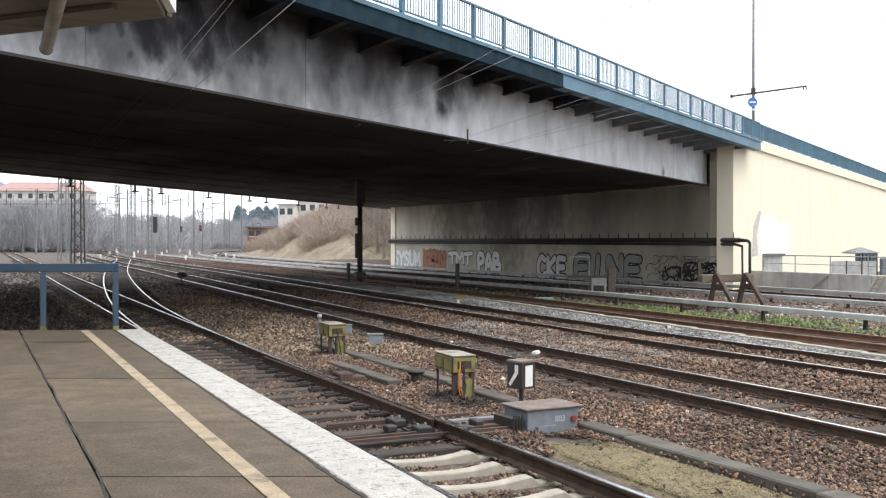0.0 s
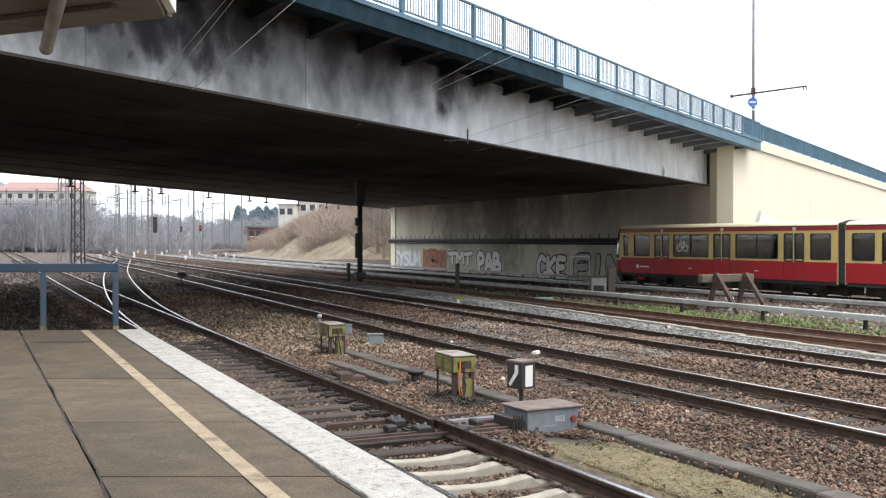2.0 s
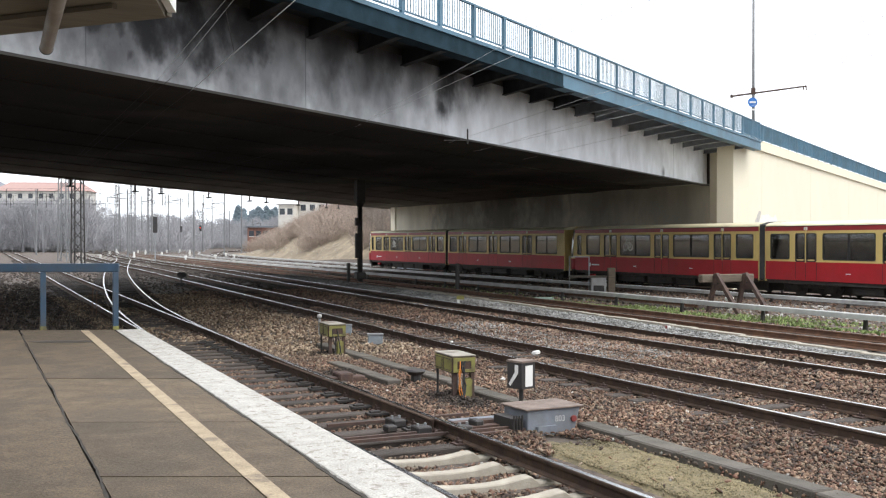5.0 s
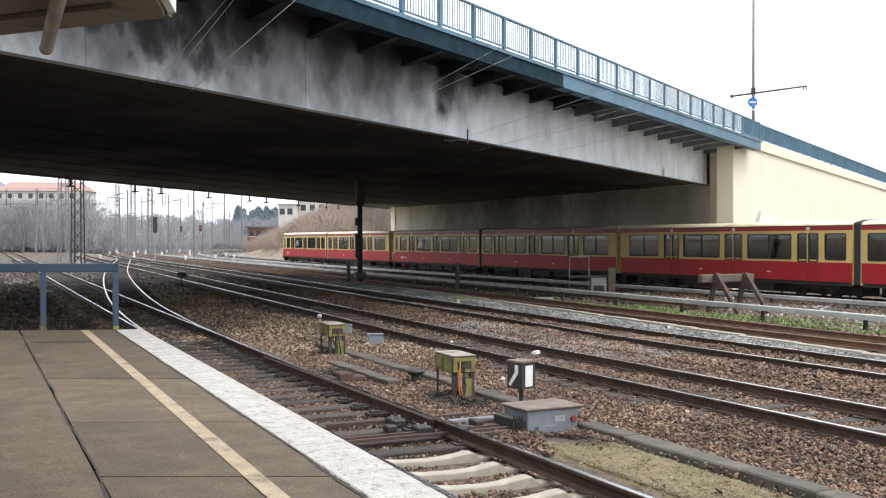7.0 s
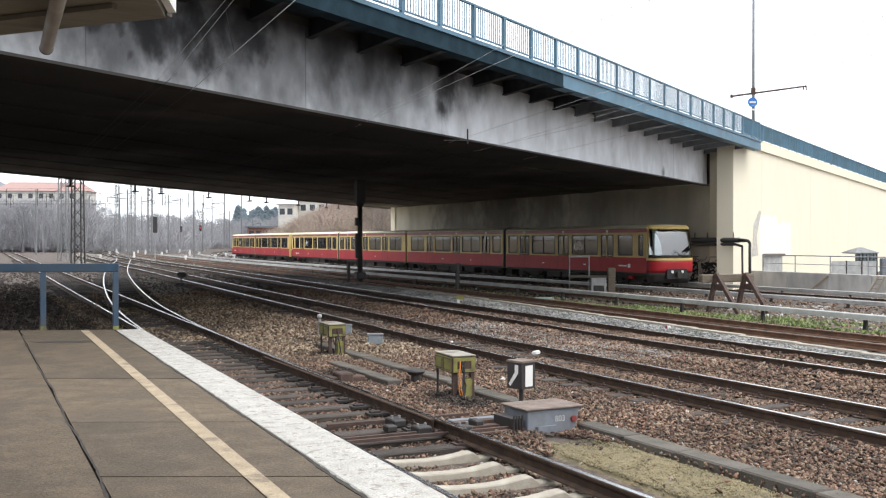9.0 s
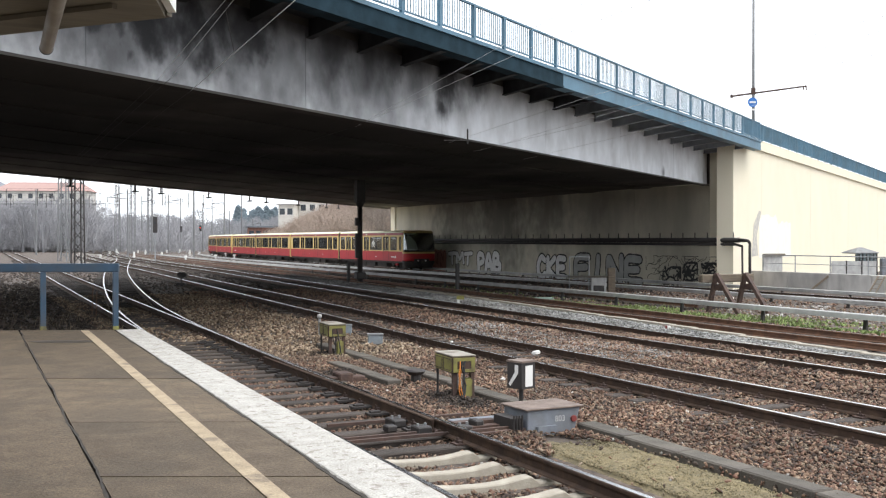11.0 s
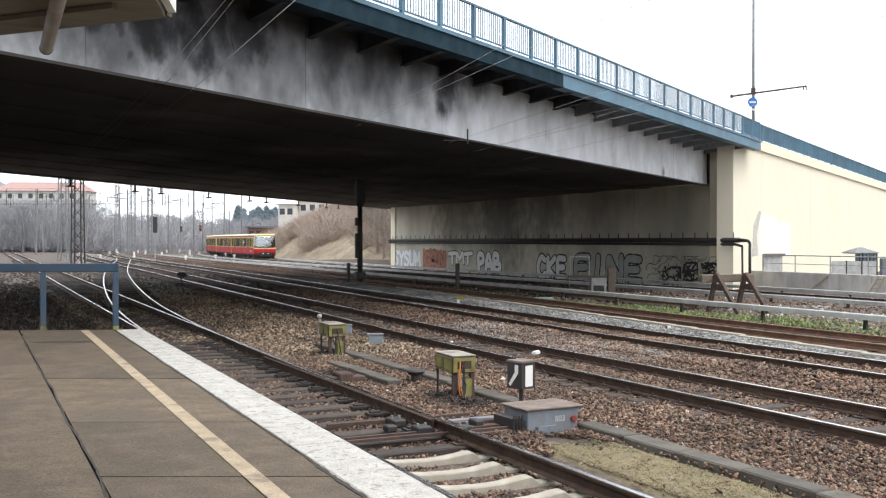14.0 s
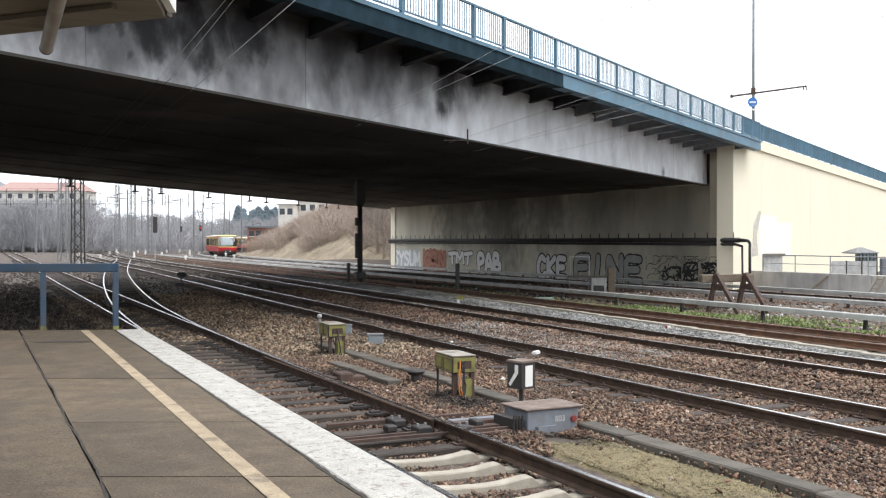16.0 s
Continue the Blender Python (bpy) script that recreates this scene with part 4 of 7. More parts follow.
    if cab:
        b = BM()
        rings = []
        for i in range(13):
            ya, e = y0 - 0.01 - i * 0.038, 0.0 if i % 2 else 0.05
            rings.append([b.verts.new((xx, ya, zz)) for xx, zz in ((-1.47 + e, 0.72 + e), (1.47 - e, 0.72 + e), (1.47 - e, 3.50 - e), (0.9 - e, 3.64 - e), (-0.9 + e, 3.64 - e), (-1.47 + e, 3.50 - e))])
        for r0, r1 in zip(rings, rings[1:]):
            for i in range(6):
                b.faces.new((r0[i], r0[(i + 1) % 6], r1[(i + 1) % 6], r1[i]))
        part("gangway_bellows", b, BELLOWS, c, "dark grey folded gangway bellows")
    # underframe
    b = BM()
    box(b, -1.43, 1.43, y0 + 0.05, y1 - 0.05, 0.62, 0.80)
    part("sole_frame", b, UNDER, c)
    # Added filler that stops light showing through beneath the car.
    b = BM()
    box(b, -0.55, 0.55, y0 + 0.3, y1 - 0.3, 0.16, 0.62)
    part("underframe_filler", b, UNDER, c)
    for a, e, w in ((-3.6, -1.9, 1.2), (-1.6, 0.6, 1.25), (1.0, 3.3, 1.15)):
        b = BM()
        box(b, -w, w, a, e, 0.24, 0.60)
        bevel(b, 0.03)
        part("equipment_box", b, UNDER, c)
    for yb in (-6.1, 6.1 if not cab else 5.9):
        b = BM()
        for s in (-1, 1):
            box(b, s * 0.98 - 0.06, s * 0.98 + 0.06, yb - 1.6, yb + 1.6, 0.42, 0.58)
            for e in (-1.1, 1.1):
                box(b, s * 0.98 - 0.11, s * 0.98 + 0.11, yb + e - 0.16, yb + e + 0.16, 0.28, 0.56)
        box(b, -0.9, 0.9, yb - 0.2, yb + 0.2, 0.36, 0.62)
        bg = part("bogie", b, UNDER, c)
        for e in (-1.1, 1.1):
            b = BM()
            for s in (-1, 1):
                rod(b, (s * 0.70, yb + e, 0.42), (s * 0.78, yb + e, 0.42), 0.42, sides=20)
            rod(b, (-0.78, yb + e, 0.42), (0.78, yb + e, 0.42), 0.08, sides=8)
            part("wheelset", b, UNDER, bg)
    if cab:
        b = BM()
        nose_skin(b, 0.84, 1.52, y1, 0, 10, 5)
        solid(b)
        part("nose_panel", b, TRAIN_RED, c, "red rounded nose panel", smooth=True)
        b = BM()
        nose_skin(b, 1.52, 1.66, y1, 0, 10, 2)
        nose_skin(b, 1.66, 3.40, y1, 0, 1, 8)
        nose_skin(b, 1.66, 3.40, y1, 9, 10, 8)
        nose_skin(b, 3.40, 3.60, y1, 0, 10, 6)
        bmesh.ops.remove_doubles(b, verts=b.verts, dist=0.002)
        solid(b)
        part("front_mask", b, TRAIN_OCHRE, c, "ochre frame round the windscreen", smooth=True)
        b = BM()
        nose_skin(b, 1.66, 3.40, y1, 1, 9, 8, out=-0.02)
        solid(b, 0.012)
        part("windscreen", b, SCREEN_GLASS, c, "large raked windscreen", smooth=True).visible_shadow = False
        b = BM()
        nose_skin(b, 0.22, 0.84, y1, 0, 10, 3, out=-0.03)
        solid(b)
        part("apron", b, UNDER, c, "dark grey apron under the nose", smooth=True)
        b = BM()
        box(b, -0.74, 0.74, y1 + 0.72, y1 + 0.965, 0.46, 1.06)
        bevel(b, 0.02)
        cp = part("coupler_recess", b, RUBBER, c)
        b = BM()
        rod(b, (0, y1 + 0.9, 0.74), (0, y1 + 1.15, 0.74), 0.13, sides=12)
        box(b, -0.16, 0.16, y1 + 1.08, y1 + 1.2, 0.6, 0.88)
        part("coupler", b, UNDER, cp)
        for s in (-1, 1):
            b = BM()
            rod(b, (s * 0.36, y1 + 0.93, 0.88), (s * 0.36, y1 + 0.99, 0.88), 0.085, sides=12)
            part("headlight", b, WHITE, c)
        b = BM()
        box(b, -0.6, 0.55, y1 + 0.42, y1 + 0.45, 3.14, 3.30)
        part("destination_display", b, LED, c, "lit yellow destination display")
        b = BM()
        for x0, xa in ((-0.5, 0.2), (0.5, -0.1)):
            rod(b, (x0, y1 + 0.955, 1.70), (xa, y1 + 0.925, 2.15), 0.014, sides=5)
        part("wiper", b, RUBBER, c)
        b = BM()
        box(b, -1.4, 1.4, y1 - 1.25, y1 - 1.2, 1.02, 3.35)
        part("cab_bulkhead", b, INTERIOR, c)
        b = BM()
        box(b, -1.1, 1.1, y1 + 0.1, y1 + 0.45, 1.3, 1.75)
        part("driver_desk", b, UNDER, c)
        # plain pale marks where lettering stands on the side
        for s in (-1, 1):
            b = BM()
            x = s * 1.504
            box(b, x - 0.002, x + 0.002, 5.2, 6.05, 1.14, 1.22)
            box(b, x - 0.002, x + 0.002, 6.15, 6.4, 1.08, 1.30)
            part("lettering_bar", b, WHITE, c)
            b = BM()
            box(b, s * 1.28 - 0.1, s * 1.28 + 0.1, 6.0, 6.45, 0.40, 0.58)
            bevel(b, 0.03)
            part("sanding_box", b, TRAIN_RED, c, "bright red box on the bogie")
    for d in (-3.6, 1.5):
        for s in (-1, 1):
            b = BM()
            box(b, s * 1.503 - 0.002, s * 1.503 + 0.002, d - 0.14, d + 0.14, 1.15, 1.20)
            part("lettering_bar", b, WHITE, c)
    return c


def bicycle_mark(c, x, mid):
    """White bicycle sign on a window."""
    b = BM()
    for yc in (mid - 0.25, mid + 0.25):
        n = 20
        for i in range(n):
            a0, a1 = 2 * math.pi * i / n, 2 * math.pi * (i + 1) / n
            bar(b, (x, yc + 0.2 * math.cos(a0), 2.30 + 0.2 * math.sin(a0)), (x, yc + 0.2 * math.cos(a1), 2.30 + 0.2 * math.sin(a1)),
                0.045, 0.006, up=(1, 0, 0))
    for p, q in (((-0.25, 2.30), (-0.15, 2.64)), ((0.25, 2.30), (0.14, 2.68)), ((-0.15, 2.58), (0.15, 2.58)), ((-0.15, 2.58), (-0.01, 2.28)),
                 ((-0.01, 2.28), (0.15, 2.58)), ((-0.25, 2.30), (-0.01, 2.28)), ((0.14, 2.68), (0.04, 2.72)), ((-0.22, 2.66), (-0.08, 2.66))):
        bar(b, (x, mid + p[0], p[1]), (x, mid + q[0], q[1]), 0.045, 0.006, up=(1, 0, 0))
    part("bicycle_sign", b, WHITE, c, "white bicycle sign on the window")


def build_train():
    """Three two-car units: two with the cab ahead, the last with its cab at the rear."""
    lead = train_car(True, "red and ochre suburban train end car with cab")
    rear = copy_thing(lead, pose(37.7, 220, SB_Z))
    bicycle_mark(lead, -1.485, 2.2)
    bicycle_mark(rear, 1.485, 0.75)
    second = copy_thing(lead, pose(37.7, 200, SB_Z))
    mid = train_car(False, "red and ochre suburban train middle car")
    return [lead, mid, second, copy_thing(mid, pose(37.7, 200, SB_Z)), copy_thing(mid, pose(37.7, 200, SB_Z)), rear]


TRAIN = build_train()
PITCH = 18.12                                    # from car to car
REVERSED = (1, 3, 5)                             # cars that run with their gangway end ahead
# how far along its line the train's front stands, every half second
FRONT = (28.8, 34.0, 40.0, 45.6, 52.0, 58.0, 64.9, 71.4, 78.6, 86.0, 93.3, 100.7, 108.2, 115.7, 123.6, 131.2, 139.6, 147.4, 156.0,
         164.6, 173.5, 182.6, 192.0, 201.6, 211.2, 220.1, 229.0, 237.9, 246.6, 254.9, 263.0, 270.9, 278.6)


LINE = []
_s, _y = 0.0, 0.0
while _y < 420:
    LINE.append((_s, sb_x(_y), _y))
    _s += math.hypot(sb_x(_y + 0.5) - sb_x(_y), 0.5)
    _y += 0.5


def on_line(s):
    if s <= 0:
        return Vector((37.7, s, SB_Z))
    i = min(int(s / 0.5), len(LINE) - 2)
    while LINE[i][0] > s:
        i -= 1
    (a, xa, ya), (c, xc, yc) = LINE[i], LINE[i + 1]
    f = (s - a) / (c - a)
    return Vector((xa + (xc - xa) * f, ya + (yc - ya) * f, SB_Z))


def car_pose(i, t):
    s = FRONT[round(t * 2)] - PITCH * (i + 0.5)
    p, q = on_line(s - 6), on_line(s + 6)
    m = (p + q) / 2
    turn = -math.degrees(math.atan2(q.x - p.x, q.y - p.y))
    return pose(m.x, m.y, m.z, 0, 0, turn + (180 if i in REVERSED else 0))


def motions():
    for i, c in enumerate(TRAIN):
        walk(c, [(k * 0.5, car_pose(i, k * 0.5)) for k in range(33)])


# ---- conductor rails, buffer stop, trackside boxes by the suburban line ----
def conductor(x_fn, y0, y1, top, foot, label):
    c = thing("conductor_rail", label, "conductor rail", group="conductor rails")
    n = int((y1 - y0) / 4)
    path = [(x_fn(y0 + (y1 - y0) * i / n), y0 + (y1 - y0) * i / n, top) for i in range(n + 1)]
    b = BM()
    sweep(b, path, [(-0.13, -0.17), (-0.10, -0.17), (-0.09, -0.03), (0.09, -0.03), (0.10, -0.12), (0.13, -0.12), (0.12, -0.005), (0.09, 0.0), (-0.11, 0.0), (-0.13, -0.02)])
    part("cover", b, COVER_GREY, c, "grey protective cover")
    b = BM()
    sweep(b, path, [(-0.04, -0.16), (0.04, -0.16), (0.04, -0.07), (-0.04, -0.07)])
    part("power_rail", b, RAIL_DULL, c)
    b = BM()
    prof = [(0.03, foot - top), (0.11, foot - top), (0.16, -0.22), (0.10, -0.12), (0.04, -0.12), (0.09, -0.22)]
    v = [[b.verts.new((u, e, h)) for u, h in prof] for e in (-0.07, 0.07)]
    b.faces.new(v[0]); b.faces.new(v[1][::-1])
    for i in range(len(prof)):
        j = (i + 1) % len(prof)
        b.faces.new((v[0][i], v[0][j], v[1][j], v[1][i]))
    me = mesh_of("bracket", b, BLACK_STEEL)
    y = y0 + 1.0
    while y < y1:
        piece("bracket", me, c, pose(x_fn(y), y, top))
        y += 4.6 if y < 120 else 9


conductor(lambda y: 25.2 + 0.6 * drift(y), 8, 175, -0.07, -0.72, "grey covered conductor rail on black brackets beside grass")
conductor(lambda y: 34.5 + sb_x(y) - 37.7, 8, 220, -0.34, -0.72, "grey covered conductor rail beside the suburban line")
conductor(lambda y: 39.6 + sb_x(y) - 37.7, 8, 220, -0.30, -0.72, "grey covered conductor rail along the abutment's foot")


def buffer_stop():
    s = thing("buffer_stop", "rusty steel buffer stop with weathered timber beam", "buffer stop")
    y = 32.1
    b = BM()
    box(b, 26.75, 29.45, y, y + 0.26, 0.52, 0.84)
    bevel(b, 0.03)
    part("beam", b, TIMBER, s, "weathered grey timber beam")
    for x in (27.35, 28.85):
        b = BM()
        bar(b, (x, y - 0.12, 0.86), (x, y + 0.35, -0.75), 0.16, 0.14, up=(0, 1, 0.2))
        part("upright", b, RUST_STEEL, s)
        b = BM()
        bar(b, (x, y - 0.14, 0.86), (x, y - 1.55, -0.78), 0.15, 0.15, up=(0, 1, 1))
        part("strut", b, RUST_STEEL, s)
        b = BM()
        prism(b, [(x - 0.02, y - 0.6), (x + 0.02, y - 0.6), (x + 0.02, y + 0.15), (x - 0.02, y + 0.15)], 0.22, 0.46)
        part("gusset", b, RUST_STEEL, s)


buffer_stop()


def relay_stand():
    p = spot(8.1, 55)
    s = thing("equipment_stand", "low grey steel stand with pale cabinet and timber post", "equipment stand", pose(p.x, p.y, -0.72, 0, 0, -YAW - 4))
    b = BM()
    for x in (-1.25, -0.2):
        rod(b, (x, 0, 0), (x, 0, 2.05), 0.03, sides=6)
    bar(b, (-1.25, 0, 2.03), (-0.2, 0, 2.03), 0.05, 0.05)
    part("frame", b, GALV, s)
    b = BM()
    box(b, -1.3, 0.75, -0.35, 0.35, 0.92, 1.02)
    part("shelf", b, CURB, s)
    b = BM()
    box(b, -0.1, 0.7, -0.3, 0.3, 0.12, 0.92)
    bevel(b, 0.02)
    part("cabinet", b, COVER_GREY, s)
    b = BM()
    box(b, 0.02, 0.58, -0.32, -0.3, 0.18, 0.5)
    part("cabinet_opening", b, BLACK_STEEL, s)
    b = BM()
    box(b, 0.8, 1.2, -0.2, 0.2, 0, 1.45)
    bevel(b, 0.03)
    part("timber_post", b, TIMBER, s)
    p = spot(4.55, 46)
    b = BM()
    box(b, -0.42, 0.42, -0.15, 0.15, 0, 0.34)
    bevel(b, 0.02)
    tagged(part("cable_box", b, mat("pale_green_paint", (0.33, 0.43, 0.38), (0.26, 0.35, 0.31), 0.6), None, "", pose(p.x, p.y, -0.72, 0, 0, -YAW)),
           "pale green cable box on the ballast", "cable box")
    p = spot(0.56, 37.5)
    mk = thing("marker_post", "short white marker post with yellow head", "marker post", pose(p.x, p.y, -0.25, 0, 0, -YAW))
    b = BM()
    rod(b, (0, 0, 0), (0, 0, 0.32), 0.05, sides=8)
    part("post", b, WHITE, mk)
    b = BM()
    box(b, -0.06, 0.22, -0.08, 0.08, 0.28, 0.42)
    part("head", b, BOX_YELLOW, mk)
    for right, ahead, h in ((-5.3, 57, 1.55), (0.75, 53, 1.6)):
        p = spot(right, ahead)
        b = BM()
        box(b, -0.09, 0.09, -0.09, 0.09, 0, h)
        bevel(b, 0.02)
        tagged(part("short_post", b, BLACK_STEEL, None, "", pose(p.x, p.y, -0.6)), "short black steel post under the bridge", "post")


relay_stand()


# ---- things by the near tracks ----
def text_mesh(body, size, depth, material, name="lettering", fat=0.0):
    cu = bpy.data.curves.new(name, "FONT")
    cu.body, cu.size, cu.extrude = body, size, depth
    cu.offset = fat
    cu.align_x, cu.align_y = "CENTER", "CENTER"
    tmp = bpy.data.objects.new(name, cu)
    scene.collection.objects.link(tmp)
    me = bpy.data.meshes.new_from_object(tmp.evaluated_get(bpy.context.evaluated_depsgraph_get()))
    bpy.data.objects.remove(tmp)
    me.materials.clear()
    me.materials.append(material)
    return me


def switch_machine():
    s = thing("switch_machine", "grey switch machine box with rusted brown lid", "switch machine", pose(6.78, 11.2, -0.24, 0, 0, 2))
    b = BM()
    v = box(b, -0.42, 0.37, -0.27, 0.30, 0.0, 0.33)
    for w in v:
        if w.co.z < 0.01 and w.co.x > 0:
            w.co.x -= 0.09
    bevel(b, 0.012)
    part("housing", b, BOX_GREY, s)
    b = BM()
    box(b, -0.46, 0.41, -0.30, 0.33, 0.33, 0.355)
    bevel(b, 0.008)
    part("lid", b, LID_BROWN, s, "flat rusted lid")
    piece("number_lettering", text_mesh("803", 0.105, 0.002, COVER_GREY), s, pose(0.06, -0.274, 0.20, 90, 0, 0))
    b = BM()
    rod(b, (0.26, -0.26, 0.19), (0.26, -0.30, 0.19), 0.04, sides=12)
    part("lock_cap", b, RED_PLASTIC, s, "red lock cap")
    b = BM()
    box(b, -0.30, -0.02, -0.33, -0.27, 0.02, 0.13)
    part("bracket", b, BOX_GREY, s)
    for y, z in ((-0.20, 0.10), (0.0, 0.08), (0.16, 0.12)):
        b = BM()
        bar(b, (-0.42, y, z), (-1.25, y + 0.03, z - 0.02), 0.07, 0.03)
        part("throw_rod", b, RUST_STEEL, s)
    b = BM()
    box(b, -0.62, -0.46, -0.22, 0.22, 0.02, 0.24)
    for i in range(4):
        rod(b, (-0.6 + i * 0.04, -0.24, 0.1), (-0.6 + i * 0.04, -0.24, 0.28), 0.012, sides=6)
    part("coupling_block", b, BLACK_STEEL, s)
    b = BM()
    box(b, -1.1, -0.5, 0.36, 0.5, 0.0, 0.14)
    part("rod_cover", b, RUST_STEEL, s)


def switch_lantern():
    s = thing("switch_lantern", "black switch lantern with white arrow and bar on a post", "switch lantern", pose(6.82, 11.86, -0.24, 0, 0, 18))
    b = BM()
    rod(b, (0, 0, 0), (0, 0, 0.5), 0.03, sides=10)
    rod(b, (0, 0, 0), (0, 0, 0.12), 0.06, 0.04, sides=10)
    part("post", b, BLACK_STEEL, s)
    b = BM()
    box(b, -0.135, 0.135, -0.135, 0.135, 0.47, 0.82)
    bevel(b, 0.008)
    h = part("housing", b, BLACK_STEEL, s)
    b = BM()
    box(b, -0.145, 0.145, -0.145, 0.145, 0.82, 0.845)
    part("hood", b, LID_BROWN, s)
    b = BM()
    box(b, -0.07, 0.075, -0.1405, -0.136, 0.50, 0.78)
    part("white_bar", b, WHITE, h, "white upright bar")
    b = BM()
    x = -0.1405
    v = [b.verts.new((xx, y, z)) for xx in (x, -0.136) for y, z in ((0.10, 0.53), (0.07, 0.50), (-0.07, 0.68), (-0.07, 0.79), (-0.01, 0.79), (-0.01, 0.69))]
    b.faces.new(v[:6]); b.faces.new(v[6:][::-1])
    for i in range(6):
        j = (i + 1) % 6
        b.faces.new((v[i], v[j], v[6 + j], v[6 + i]))
    part("white_arrow", b, WHITE, h, "white slanting arrow")


def yellow_box(x, y, turn, cables):
    s = thing("point_heater_box", "chipped yellow cable junction box on thin legs" + (" with orange cables" if cables else ""), "junction box",
              pose(x, y, -0.24, 0, 0, turn), group="yellow junction boxes")
    b = BM()
    box(b, -0.19, 0.19, 0, 0.72, 0.45, 0.70)
    bevel(b, 0.015)
    h = part("housing", b, RUST_STEEL, s, "dark rusted housing")
    b = BM()
    box(b, -0.197, 0.197, -0.012, 0.732, 0.70, 0.722)
    bevel(b, 0.008)
    part("lid", b, BOX_LID, s, "pale weathered lid")
    for y0, y1 in ((0.05, 0.33), (0.40, 0.67)):
        b = BM()
        box(b, -0.2, -0.19, y0 - 0.02, y1 + 0.02, 0.465, 0.685)
        bevel(b, 0.004)
        plate = part("side_plate", b, BOX_YELLOW, h)
        b = BM()
        for za, zb, ya, yb in ((0.487, 0.497, y0, y1), (0.655, 0.665, y0, y1), (0.497, 0.655, y0, y0 + 0.01), (0.497, 0.655, y1 - 0.01, y1)):
            box(b, -0.2035, -0.199, ya, yb, za, zb)
        part("groove", b, RUST_STEEL, plate)
    b = BM()
    box(b, -0.197, -0.19, 0.34, 0.39, 0.45, 0.7)
    box(b, -0.15, 0.15, -0.006, 0.0, 0.49, 0.66)
    part("dark_strip", b, RUST_STEEL, h)
    b = BM()
    box(b, -0.175, 0.175, -0.018, 0.001, 0.63, 0.685)
    box(b, -0.175, 0.175, -0.018, 0.001, 0.465, 0.51)
    box(b, -0.175, -0.115, -0.018, 0.001, 0.51, 0.63)
    box(b, 0.115, 0.175, -0.018, 0.001, 0.51, 0.63)
    part("door_rim", b, BOX_YELLOW, h)
    for xx, yy in ((-0.16, 0.68), (0.16, 0.68)):
        b = BM()
        rod(b, (xx, yy, 0), (xx, yy, 0.46), 0.018, sides=6)
        part("leg", b, BLACK_STEEL, s)
    for xx in (-0.14, 0.15):
        b = BM()
        box(b, xx - 0.03, xx + 0.03, 0.02, 0.08, 0, 0.46)
        part("leg", b, RUST_STEEL, s)
    b = BM()
    box(b, -0.02, 0.13, -0.04, 0.01, 0.08, 0.38)
    bevel(b, 0.03, 2)
    part("cable_cover", b, BOX_YELLOW, s)
    rng = random.Random(int(x * 100))
    for i in range(5 if cables else 3):
        b = BM()
        p = Vector((rng.uniform(-0.10, 0.1), -0.02, rng.uniform(0.56, 0.64)))
        pts = [p]
        for k in range(6):
            pts.append(pts[-1] + Vector((rng.uniform(-0.03, 0.035), rng.uniform(-0.03, 0.004), -0.09)))
        tube(b, pts, 0.009 if i < 3 else 0.016)
        part("cable", b, ORANGE if (cables and i < 3) else RUBBER, s)


